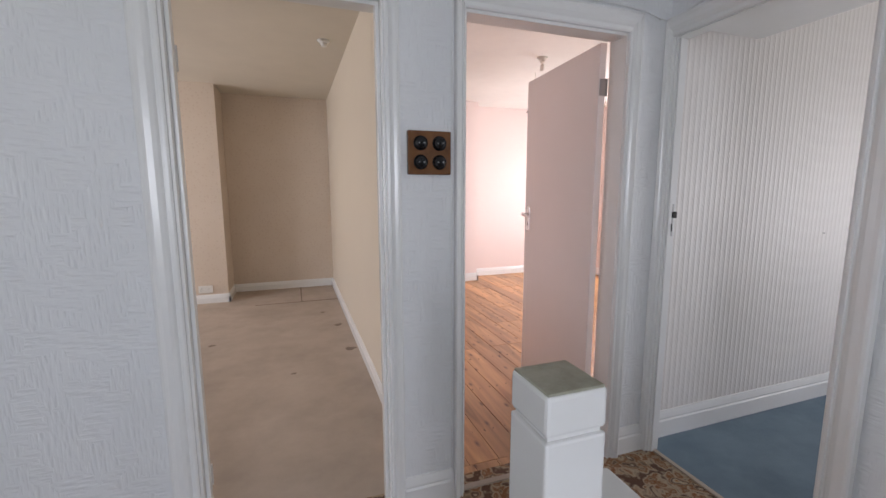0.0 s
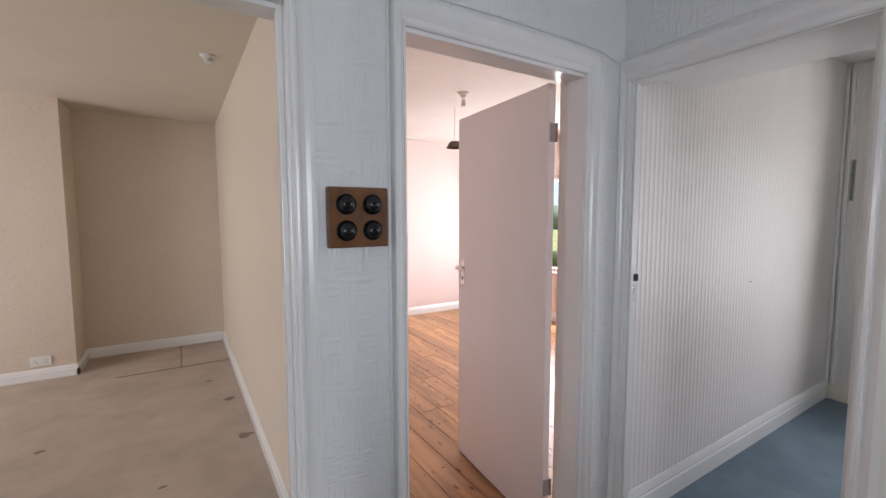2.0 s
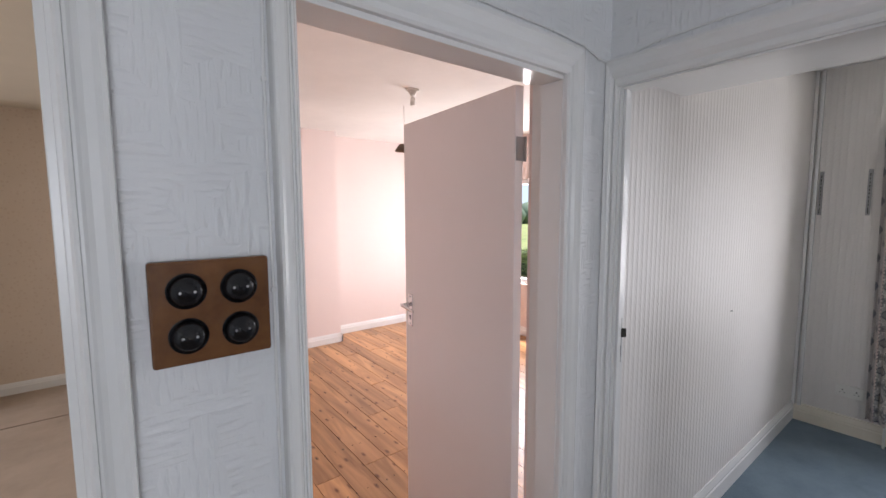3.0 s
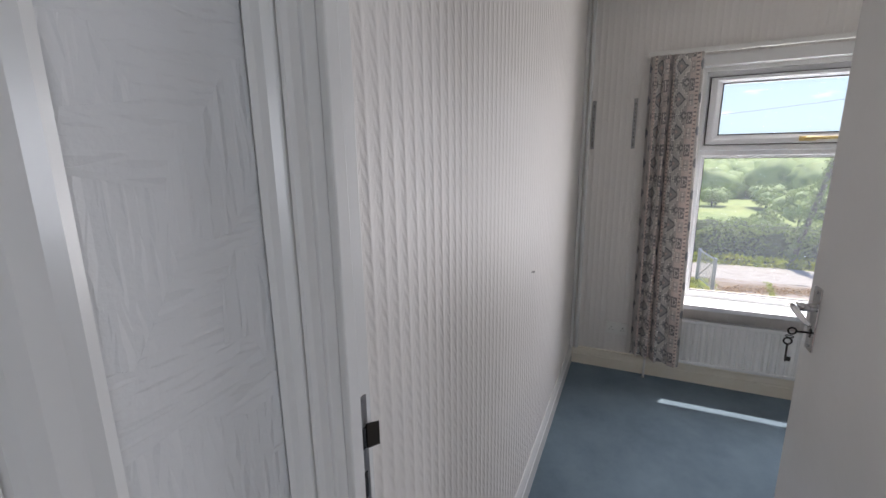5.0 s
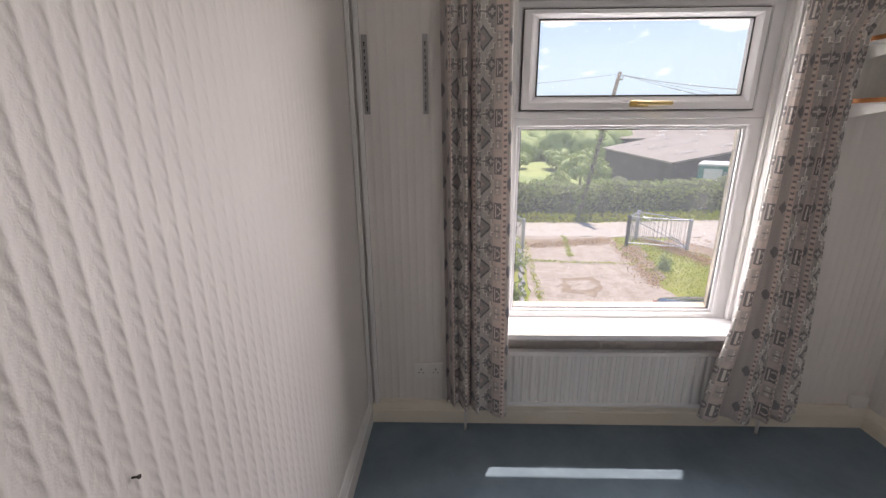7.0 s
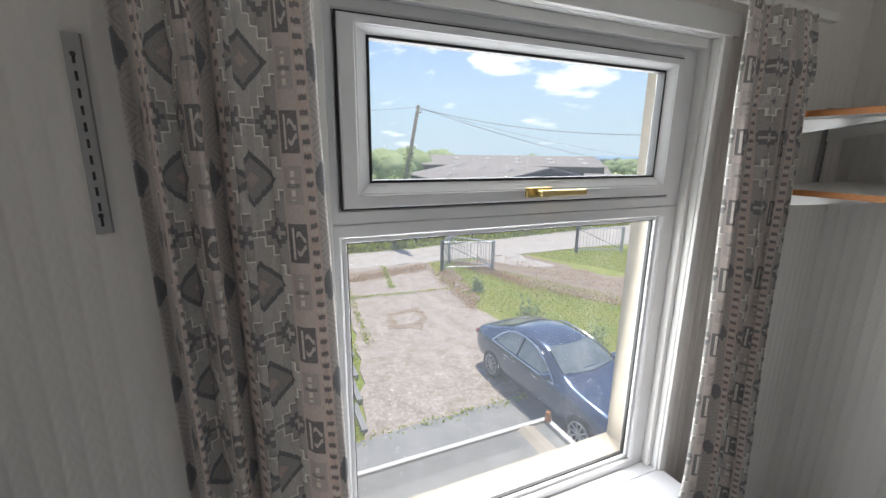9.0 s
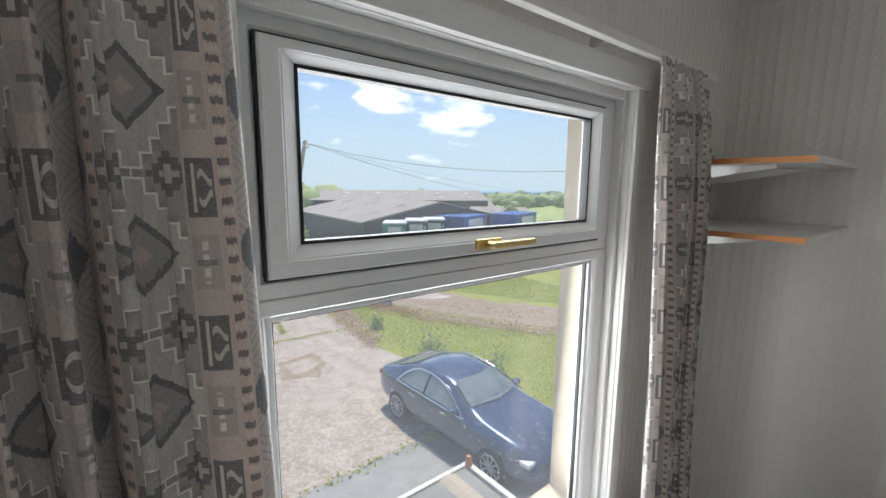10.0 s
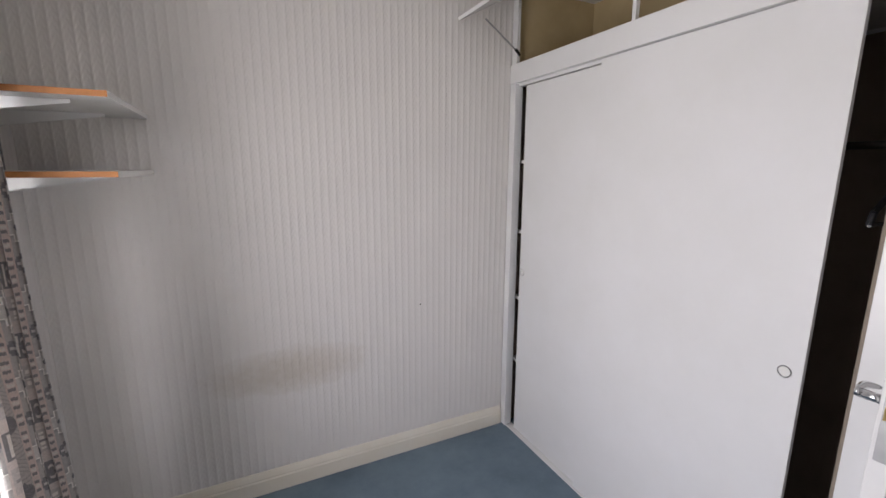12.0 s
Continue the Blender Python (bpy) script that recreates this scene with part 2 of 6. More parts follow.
def glass(name, tint=(1, 1, 1), veil=0.0):
    m = bpy.data.materials.new(name)
    m.use_nodes = True
    nt = m.node_tree
    nt.nodes.clear()
    out = nt.nodes.new("ShaderNodeOutputMaterial")
    tr = nt.nodes.new("ShaderNodeBsdfTransparent")
    tr.inputs["Color"].default_value = (*tint, 1)
    gl = nt.nodes.new("ShaderNodeBsdfGlossy")
    gl.inputs["Roughness"].default_value = 0.01
    mx = nt.nodes.new("ShaderNodeMixShader")
    lw = nt.nodes.new("ShaderNodeLayerWeight")
    lw.inputs["Blend"].default_value = 0.5
    nt.links.new(math_node(nt, "ADD", math_node(nt, "MULTIPLY", math_node(nt, "POWER", lw.outputs["Facing"], 4.0), 0.3), 0.025), mx.inputs["Fac"])
    nt.links.new(tr.outputs[0], mx.inputs[1])
    nt.links.new(gl.outputs[0], mx.inputs[2])
    last = mx.outputs[0]
    # bluish-white veil mixed into the pane, imitates haze and glare over the view
    if veil:
        film = nt.nodes.new("ShaderNodeBsdfTranslucent")
        film.inputs["Color"].default_value = (0.86, 0.93, 1.0, 1)
        md = nt.nodes.new("ShaderNodeMixShader")
        md.inputs["Fac"].default_value = veil
        nt.links.new(last, md.inputs[1])
        nt.links.new(film.outputs[0], md.inputs[2])
        last = md.outputs[0]
    nt.links.new(last, out.inputs["Surface"])
    return m


M_GLASS = glass("window_glass", (0.97, 0.985, 0.98), veil=0.011)


def floral_paper(m):
    """Small scattered sprigs on the beige paper."""
    nt, b = nodes_of(m)
    co = nt.nodes.new("ShaderNodeTexCoord")
    vo = nt.nodes.new("ShaderNodeTexVoronoi")
    vo.inputs["Scale"].default_value = 27
    vo.inputs["Randomness"].default_value = 0.75
    no = nt.nodes.new("ShaderNodeTexNoise")
    no.inputs["Scale"].default_value = 60
    nt.links.new(co.outputs["Object"], vo.inputs["Vector"])
    nt.links.new(co.outputs["Object"], no.inputs["Vector"])
    d = math_node(nt, "ADD", vo.outputs["Distance"], math_node(nt, "MULTIPLY", no.outputs["Fac"], 0.5))
    k = math_node(nt, "MULTIPLY", math_node(nt, "LESS_THAN", d, 0.48), 0.30)
    mx = nt.nodes.new("ShaderNodeMixRGB")
    mx.inputs["Color2"].default_value = (0.50, 0.37, 0.27, 1)
    old = b.inputs["Base Color"].links[0].from_socket
    nt.links.new(k, mx.inputs["Fac"])
    nt.links.new(old, mx.inputs["Color1"])
    nt.links.new(mx.outputs["Color"], b.inputs["Base Color"])


floral_paper(M_BEIGE)


# landing carpet: brown, rust and cream floral pattern
def floral_carpet():
    m = mat("patterned_carpet", (0.10, 0.045, 0.02), 0.95, bump=1.0, bump_scale=400)
    nt, b = nodes_of(m)
    co = nt.nodes.new("ShaderNodeTexCoord")
    no = nt.nodes.new("ShaderNodeTexNoise")
    no.inputs["Scale"].default_value = 9
    no.inputs["Detail"].default_value = 3
    mixv = nt.nodes.new("ShaderNodeMixRGB")
    mixv.inputs["Fac"].default_value = 0.12
    nt.links.new(co.outputs["Object"], mixv.inputs["Color1"])
    nt.links.new(no.outputs["Color"], mixv.inputs["Color2"])
    nt.links.new(co.outputs["Object"], no.inputs["Vector"])
    vo = nt.nodes.new("ShaderNodeTexVoronoi")
    vo.inputs["Scale"].default_value = 9
    nt.links.new(mixv.outputs["Color"], vo.inputs["Vector"])
    v2 = nt.nodes.new("ShaderNodeTexVoronoi")
    v2.inputs["Scale"].default_value = 30
    nt.links.new(mixv.outputs["Color"], v2.inputs["Vector"])
    s = math_node(nt, "ADD", math_node(nt, "MULTIPLY", vo.outputs["Distance"], 0.9), math_node(nt, "MULTIPLY", v2.outputs["Distance"], 0.55))
    r = nt.nodes.new("ShaderNodeValToRGB")
    r.color_ramp.interpolation = "LINEAR"
    e = r.color_ramp.elements
    e[0].position, e[0].color = 0.18, (0.30, 0.13, 0.04, 1)
    e[1].position, e[1].color = 0.95, (0.10, 0.05, 0.03, 1)
    for p, c in ((0.34, (0.45, 0.37, 0.26)), (0.44, (0.07, 0.03, 0.018)), (0.55, (0.30, 0.22, 0.14)), (0.66, (0.20, 0.075, 0.022)), (0.8, (0.40, 0.32, 0.22))):
        k = e.new(p)
        k.color = (*c, 1)
    nt.links.new(s, r.inputs["Fac"])
    nt.links.new(r.outputs["Color"], b.inputs["Base Color"])
    return m


M_CARPET_LAND = floral_carpet()


def pine():
    m = mat("varnished_pine_boards", (0.52, 0.245, 0.085), 0.32, bump=0.1)
    nt, b = nodes_of(m)
    co = nt.nodes.new("ShaderNodeTexCoord")
    oi = nt.nodes.new("ShaderNodeObjectInfo")
    off = nt.nodes.new("ShaderNodeVectorMath")
    off.operation = "ADD"
    cmb = nt.nodes.new("ShaderNodeCombineXYZ")
    for i in range(2):
        nt.links.new(math_node(nt, "MULTIPLY", oi.outputs["Random"], 37.0 + 11 * i), cmb.inputs[i])
    nt.links.new(co.outputs["Object"], off.inputs[0])
    nt.links.new(cmb.outputs[0], off.inputs[1])
    mp = nt.nodes.new("ShaderNodeMapping")
    mp.inputs["Scale"].default_value = (9, 0.8, 5)
    nt.links.new(off.outputs[0], mp.inputs["Vector"])
    no = nt.nodes.new("ShaderNodeTexNoise")
    no.inputs["Scale"].default_value = 1.6
    no.inputs["Detail"].default_value = 6
    no.inputs["Distortion"].default_value = 1.2
    nt.links.new(mp.outputs["Vector"], no.inputs["Vector"])
    r = nt.nodes.new("ShaderNodeValToRGB")
    e = r.color_ramp.elements
    e[0].position, e[0].color = 0.25, (0.27, 0.125, 0.05, 1)
    e[1].position, e[1].color = 0.68, (0.58, 0.31, 0.14, 1)
    nt.links.new(no.outputs["Fac"], r.inputs["Fac"])
    kn = nt.nodes.new("ShaderNodeTexVoronoi")
    kn.voronoi_dimensions = "2D"
    kn.inputs["Scale"].default_value = 1.0
    mk = nt.nodes.new("ShaderNodeMapping")
    mk.inputs["Scale"].default_value = (7.5, 3.2, 1)
    nt.links.new(off.outputs[0], mk.inputs["Vector"])
    nt.links.new(mk.outputs["Vector"], kn.inputs["Vector"])
    kr = nt.nodes.new("ShaderNodeValToRGB")
    kr.color_ramp.elements[0].position, kr.color_ramp.elements[0].color = 0.025, (0.30, 0.19, 0.12, 1)
    kr.color_ramp.elements[1].position, kr.color_ramp.elements[1].color = 0.11, (1, 1, 1, 1)
    nt.links.new(kn.outputs["Distance"], kr.inputs["Fac"])
    mul = nt.nodes.new("ShaderNodeMixRGB")
    mul.blend_type = "MULTIPLY"
    mul.inputs["Fac"].default_value = 1
    nt.links.new(r.outputs["Color"], mul.inputs["Color1"])
    nt.links.new(kr.outputs["Color"], mul.inputs["Color2"])
    hv = nt.nodes.new("ShaderNodeHueSaturation")
    mr = nt.nodes.new("ShaderNodeMapRange")
    mr.inputs["To Min"].default_value, mr.inputs["To Max"].default_value = 0.78, 1.15
    nt.links.new(oi.outputs["Random"], mr.inputs["Value"])
    nt.links.new(mr.outputs["Result"], hv.inputs["Value"])
    nt.links.new(mul.outputs["Color"], hv.inputs["Color"])
    nt.links.new(hv.outputs["Color"], b.inputs["Base Color"])
    return m


M_PINE = pine()


# ---- building helpers ----
def box(bm, lo, hi, bevel=0.0, m=None):
    lo, hi = Vector(lo), Vector(hi)
    made = bmesh.ops.create_cube(bm, size=1.0)["verts"]
    mid, size = (lo + hi) / 2, hi - lo
    for v in made:
        v.co = Vector((v.co.x * size.x, v.co.y * size.y, v.co.z * size.z)) + mid
        if m is not None:
            v.co = m @ v.co
    if bevel:
        edges = list({e for v in made for e in v.link_edges})
        bmesh.ops.bevel(bm, geom=edges, offset=bevel, segments=2, profile=0.5, affect="EDGES")
    return bm


def tube(bm, a, b, r, segments=12, r2=None, cap=True):
    a, b = Vector(a), Vector(b)
    d = b - a
    m = Matrix.Translation((a + b) / 2) @ d.to_track_quat("Z", "Y").to_matrix().to_4x4()
    bmesh.ops.create_cone(bm, cap_ends=cap, segments=segments, radius1=r, radius2=r if r2 is None else r2, depth=d.length, matrix=m)
    return bm


def prism(bm, outline, axis, lo, hi, bevel=0.0):
    """Extrudes a 2D outline along an axis (0, 1 or 2) from lo to hi."""
    def at(p, h):
        q = list(p)
        q.insert(axis, h)
        return q
    lower = [bm.verts.new(at(p, lo)) for p in outline]
    upper = [bm.verts.new(at(p, hi)) for p in outline]
    n = len(outline)
    faces = [bm.faces.new(lower), bm.faces.new(upper)]
    for i in range(n):
        faces.append(bm.faces.new((lower[i], lower[(i + 1) % n], upper[(i + 1) % n], upper[i])))
    bmesh.ops.recalc_face_normals(bm, faces=faces)
    return bm


def mesh_object(name, bm, material, smooth=False):
    bmesh.ops.recalc_face_normals(bm, faces=bm.faces)
    me = bpy.data.meshes.new(name)
    bm.to_mesh(me)
    bm.free()
    if smooth:
        for p in me.polygons:
            p.use_smooth = True
    for k in (material if isinstance(material, (list, tuple)) else [material]):
        me.materials.append(k)
    return new(name, me)


def part(name, bm, material, parent, label="", smooth=False):
    ob = mesh_object(name, bm, material, smooth)
    ob.parent = parent
    if label:
        ob["label"] = label
    return ob


def thing(name, label, category, group="", at=(0, 0, 0)):
    ob = new(name)
    ob.location = at
    ob.empty_display_size = 0.05
    return tagged(ob, label, category, group)


def setting(name, bm, material, smooth=False, parent=None):
    ob = mesh_object(name, bm, material, smooth)
    if parent:
        ob.parent = parent
    return tagged(ob, kind="structure")


def boxes(*rows, bevel=0.0):
    bm = bmesh.new()
    for lo, hi in rows:
        box(bm, lo, hi, bevel)
    return bm


# ---- plan ----
CEIL = 2.54
BX0, BX1, BY0, BY1 = 2.475, 5.15, -0.385, 2.14      # box room
OUT = 5.36                                          # outer face of the front wall
WY0, WY1, WZ0, WZ1 = 0.36, 1.47, 0.57, 1.995        # its window opening
LN = 2.09                                           # landing side of the bedroom wall
LE = 2.415                                           # landing side of the box room wall
BEI0, BEI1 = 0.436, 1.148                            # beige room door opening
PNK0, PNK1 = 1.409, 2.225                             # pink room door opening
HEAD = 1.975

# landing and bedroom wall, with two door openings
setting("wall_landing_north", boxes(
    ((-3.0, LN, 0), (BEI0, 2.22, CEIL)), ((BEI0, LN, HEAD), (BEI1, 2.22, CEIL)), ((BEI1, LN, 0), (PNK0, 2.22, CEIL)),
    ((PNK0, LN, HEAD), (PNK1, 2.22, CEIL)), ((PNK1, LN, 0), (LE, 2.22, CEIL))), M_LANDING)
# wall between landing and box room, with its opening
setting("wall_landing_east", boxes(
    ((LE, -2.2, 0), (2.475, 1.335, CEIL)), ((LE, 1.335, HEAD), (2.475, 2.075, CEIL)), ((LE, 2.075, 0), (2.475, 2.22, CEIL))), M_LANDING)
setting("wall_box_north", boxes(((2.475, BY1, 0), (BX1, 2.24, CEIL))), M_RIB_X)
setting("wall_box_south", boxes(((2.475, BY0 - 0.1, 0), (BX1, BY0, CEIL))), M_RIB_STAINED)
setting("wall_box_east", boxes(
    ((BX1, BY0 - 0.1, 0), (5.25, WY0, CEIL)), ((BX1, WY0, 0), (5.25, WY1, WZ0)), ((BX1, WY0, WZ1), (5.25, WY1, CEIL)),
    ((BX1, WY1, 0), (5.25, 2.24, CEIL))), M_RIB_Y)
setting("wall_front", boxes(
    ((5.25, -3.0, -3.6), (OUT, WY0 + 0.03, 3.2)), ((5.25, WY0 + 0.03, -3.6), (OUT, WY1 - 0.03, WZ0 + 0.02)),
    ((5.25, WY0 + 0.03, WZ1 - 0.03), (OUT, WY1 - 0.03, 3.2)), ((5.25, WY1 - 0.03, -3.6), (OUT, 4.1, 3.2)),
    ((5.25, 4.1, -3.6), (OUT, 5.5, 0.65)), ((5.25, 4.1, 1.95), (OUT, 5.5, 3.2)), ((5.25, 5.5, -3.6), (OUT, 8.0, 3.2))), M_HOUSE)
# pink room shell
setting("wall_pink_east", boxes(
    ((BX1, 2.24, 0), (5.25, 4.1, CEIL)), ((BX1, 5.5, 0), (5.25, 6.4, CEIL)), ((BX1, 4.1, 0), (5.25, 5.5, 0.65)), ((BX1, 4.1, 1.95), (5.25, 5.5, CEIL))), M_PINK)
setting("wall_pink_north", boxes(((1.385, 6.3, 0), (5.15, 6.45, CEIL))), M_PINK)
setting("wall_pink_breast", boxes(((2.64, 6.02, 0), (3.25, 6.299, CEIL))), M_PINK)
setting("wall_pink_west", boxes(((1.36, 2.22, 0), (1.385, 6.45, CEIL))), M_PINK)
setting("wall_pink_south", boxes(((2.228, 2.221, 0), (2.475, 2.25, CEIL)), ((2.475, 2.243, 0), (5.15, 2.25, CEIL)), ((1.385, 2.221, HEAD + 0.03), (2.228, 2.25, CEIL))), M_PINK)
# beige room shell
setting("wall_beige_east", boxes(((1.275, 2.22, 0), (1.357, 6.42, CEIL))), M_YELLOW)
setting("wall_beige_north", boxes(((-2.6, 6.42, 0), (1.357, 6.55, CEIL))), M_BEIGE)
setting("wall_beige_breast", boxes(((-0.5, 5.93, 0), (0.045, 6.419, CEIL))), M_BEIGE)
setting("wall_beige_west", boxes(((-2.7, 2.22, 0), (-2.6, 3.8, CEIL)), ((-2.7, 5.4, 0), (-2.6, 6.55, CEIL)), ((-2.7, 3.8, 0), (-2.6, 5.4, 0.65)), ((-2.7, 3.8, 2.0), (-2.6, 5.4, CEIL))), M_BEIGE)
# landing shell, behind the camera
setting("wall_stairs", boxes(
    ((-1.3, -2.3, -2.7), (-1.2, 2.1, CEIL)), ((-1.3, -2.2, -2.7), (-0.4, -2.1, CEIL)), ((0.8, -2.2, -2.7), (2.43, -2.1, CEIL)),
    ((-0.4, -2.2, -2.7), (0.8, -2.1, 0.85)), ((-0.4, -2.2, 2.15), (0.8, -2.1, CEIL))), M_LANDING)
for nm, lo, hi, mt in (("ceiling_landing", (-1.3, -2.2, CEIL), (2.475, 2.1, 2.64), M_CEIL), ("ceiling_box_room", (2.475, -0.5, CEIL), (5.25, 2.14, 2.64), M_CEIL),
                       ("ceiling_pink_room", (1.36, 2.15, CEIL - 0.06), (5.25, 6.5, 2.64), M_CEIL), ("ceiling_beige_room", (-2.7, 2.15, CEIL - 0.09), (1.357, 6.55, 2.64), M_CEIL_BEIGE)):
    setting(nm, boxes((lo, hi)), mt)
setting("floor_box_room", boxes(((2.45, -0.4, -0.2), (5.2, 2.2, 0.0))), M_CARPET_BLUE)
setting("floor_beige_room", boxes(((-2.65, 2.2, -0.2), (1.28, 6.45, 0.0))), M_CARPET_BEIGE)
setting("floor_pink_room", boxes(((1.34, 2.2, -0.2), (5.2, 6.4, -0.022))), M_DARKIN)
for nm, lo, hi in (("a", (0.35, 5.62, 0.0), (1.25, 5.632, 0.003)), ("b", (0.84, 5.63, 0.0), (0.852, 6.38, 0.003))):
    setting("trim_carpet_seam_" + nm, boxes((lo, hi)), M_CARPET_SEAM)
rr = random.Random(17)
for x, y, r in ((1.16, 4.62, 0.03), (1.19, 3.95, 0.035), (1.05, 5.1, 0.018), (0.1, 4.4, 0.02), (0.75, 3.6, 0.014)):
    bm = bmesh.new()
    prism(bm, [(x + 1.5 * r * rr.uniform(0.5, 1.2) * math.cos(a_), y + r * rr.uniform(0.5, 1.2) * math.sin(a_)) for a_ in [k * math.pi / 5 for k in range(10)]], 2, 0.0, 0.0025)
    setting("trim_carpet_tear", bm, M_CARPET_SEAM)
# landing floor with the stairwell left of the newel
setting("floor_landing", boxes(((1.07, 1.0, -0.2), (2.45, 2.2, 0.002)), ((-1.2, 1.02, -0.2), (1.07, 2.2, 0.002)), ((1.17, -2.1, -0.2), (2.43, 1.0, -0.002))), M_CARPET_LAND)
steps = bmesh.new()
for i in range(1, 12):
    box(steps, (0.2, 1.02 - 0.235 * i, -0.19 * i - 0.2), (1.07, 1.04 - 0.235 * (i - 1), -0.19 * i), 0.008)
setting("stairs", steps, M_CARPET_LAND)
setting("wall_stair_side", boxes(((0.1, -1.7, -2.7), (0.2, 1.02, -0.02)), ((1.07, -1.7, -2.7), (1.17, 0.96, -0.01))), M_LANDING)
setting("floor_hall_below", boxes(((-1.3, -2.3, -2.8), (2.5, 2.1, -2.7))), M_CARPET_LAND)


# ---- architraves, linings, skirtings ----
def frame_profile(width=0.07, depth=0.02):
    """Outline of an architrave, from the opening outwards, across and proud."""
    return [(p * width, q * depth) for p, q in ((0, 0), (0, 0.55), (0.08, 0.75), (0.18, 0.8), (0.2, 0.55), (0.27, 0.55), (0.36, 0.8), (0.5, 1.05), (0.72, 1.15), (0.86, 1.3), (0.97, 1.2), (1.0, 0.9), (1.0, 0))]


def architrave(name, place, a, b, top, widths=(0.07, 0.07, 0.07), depth=0.02):
    """Three moulded lengths round an opening. place(u, v, z): along the wall, proud of it, up."""
    prof = frame_profile(1.0, depth)
    bm = bmesh.new()
    rings = []
    wl, wr, wt = widths
    for u, z, du, dz in ((a, 0, -wl, 0), (a, top, -wl, wt), (b, top, wr, wt), (b, 0, wr, 0)):
        rings.append([bm.verts.new(place(u + du * p, q, z + dz * p)) for p, q in prof])
    for r0, r1 in zip(rings, rings[1:]):
        for i in range(len(prof)):
            j = (i + 1) % len(prof)
            bm.faces.new((r0[i], r0[j], r1[j], r1[i]))
    for r in (rings[0], rings[-1]):
        bm.faces.new(r)
    return setting(name, bm, M_WHITE)


north = lambda u, v, z: (u, LN - v - 0.001, z)
west = lambda u, v, z: (LE - v - 0.001, u, z)
architrave("trim_beige_door", north, BEI0 + 0.02, BEI1 - 0.022, HEAD - 0.02, (0.078, 0.052, 0.08), 0.024)
architrave("trim_pink_door", north, PNK0 + 0.022, PNK1 - 0.045, HEAD - 0.02, (0.042, 0.06, 0.08), 0.024)
architrave("trim_box_door", west, 1.355, 2.055, HEAD - 0.02, (0.09, 0.034, 0.08), 0.024)


def lining(name, boxes_rows, material=M_WHITE):
    return setting(name, boxes(*boxes_rows, bevel=0.002), material)


def lining_y(name, x0, x1, y0, y1, top, stop):
    """Jamb lining of an opening in a wall that runs along x, with door stops."""
    t = 0.028
    return lining(name, (((x0 - 0.003, y0, 0), (x0 + t, y1, top)), ((x1 - t, y0, 0), (x1 + 0.003, y1, top)), ((x0 + t, y0, top - t), (x1 - t, y1, top)),
                         ((x0 + t, stop, 0), (x0 + t + 0.013, stop + 0.035, top - t)), ((x1 - t - 0.013, stop, 0), (x1 - t, stop + 0.035, top - t)),
                         ((x0 + t + 0.013, stop, top - t - 0.013), (x1 - t - 0.013, stop + 0.035, top - t))))


lining_y("trim_beige_lining", BEI0 + 0.001, BEI1 - 0.001, LN - 0.003, 2.225, HEAD, 2.12)
lining("trim_pink_lining", (((PNK0 - 0.002, LN - 0.003, 0), (PNK0 + 0.012, 2.222, HEAD)), ((PNK1 - 0.018, LN - 0.003, 0), (PNK1 + 0.002, 2.222, HEAD)), ((PNK0 + 0.012, LN - 0.003, HEAD - 0.014), (PNK1 - 0.018, 2.222, HEAD)),
                            ((PNK0 + 0.012, LN - 0.002, 0), (PNK0 + 0.03, 2.165, HEAD - 0.014)), ((PNK1 - 0.048, LN - 0.002, 0), (PNK1 - 0.018, 2.165, HEAD - 0.014)),
                            ((PNK0 + 0.03, LN - 0.002, HEAD - 0.032), (PNK1 - 0.048, 2.165, HEAD - 0.014))))
lining("trim_box_lining", (((LE - 0.003, 1.335, 0), (2.478, 1.36, HEAD)), ((LE - 0.003, 2.05, 0), (2.478, 2.078, HEAD)), ((LE - 0.003, 1.36, HEAD - 0.025), (2.478, 2.05, HEAD)),
                           ((2.427, 1.36, 0), (2.447, 1.370, HEAD - 0.025)), ((2.427, 2.040, 0), (2.447, 2.05, HEAD - 0.025))))


def skirting(name, place, a, b, material, h=0.11, t=0.018):
    prof = [(0, 0), (t, 0), (t, h * 0.62), (t * 0.75, h * 0.68), (t * 0.8, h * 0.74), (t * 0.5, h * 0.9), (t * 0.25, h), (0, h)]
    bm = bmesh.new()
    r0 = [bm.verts.new(place(a, v, z)) for v, z in prof]
    r1 = [bm.verts.new(place(b, v, z)) for v, z in prof]
    n = len(prof)
    for i in range(n):
        bm.faces.new((r0[i], r0[(i + 1) % n], r1[(i + 1) % n], r1[i]))
    bm.faces.new(r0)
    bm.faces.new(r1)
    return setting(name, bm, material)


def along_x(y, s):
    return lambda u, v, z: (u, y + s * v, z)


def along_y(x, s):
    return lambda u, v, z: (x + s * v, u, z)


skirting("baseboard", along_x(LN, -1), -1.2, BEI0 - 0.06, M_WHITE, 0.12)
skirting("baseboard", along_x(LN, -1), BEI1 + 0.031, PNK0 - 0.021, M_WHITE, 0.135)
skirting("baseboard", along_x(LN, -1), PNK1 + 0.016, LE, M_WHITE, 0.135)
skirting("baseboard", along_x(BY1, -1), 2.48, BX1, M_WHITE, 0.14)
skirting("baseboard", along_y(BX1, -1), BY0, BY1, M_CREAM, 0.115)
skirting("baseboard", along_x(BY0, 1), 3.06, BX1, M_CREAM, 0.115)
skirting("baseboard", along_y(1.275, -1), 2.23, 6.42, M_WHITE, 0.10)
skirting("baseboard", along_x(6.42, -1), 0.045, 1.275, M_WHITE, 0.10)
skirting("baseboard", along_y(0.045, 1), 5.912, 6.42, M_WHITE, 0.10)
skirting("baseboard", along_x(5.93, -1), -0.518, 0.063, M_WHITE, 0.10)
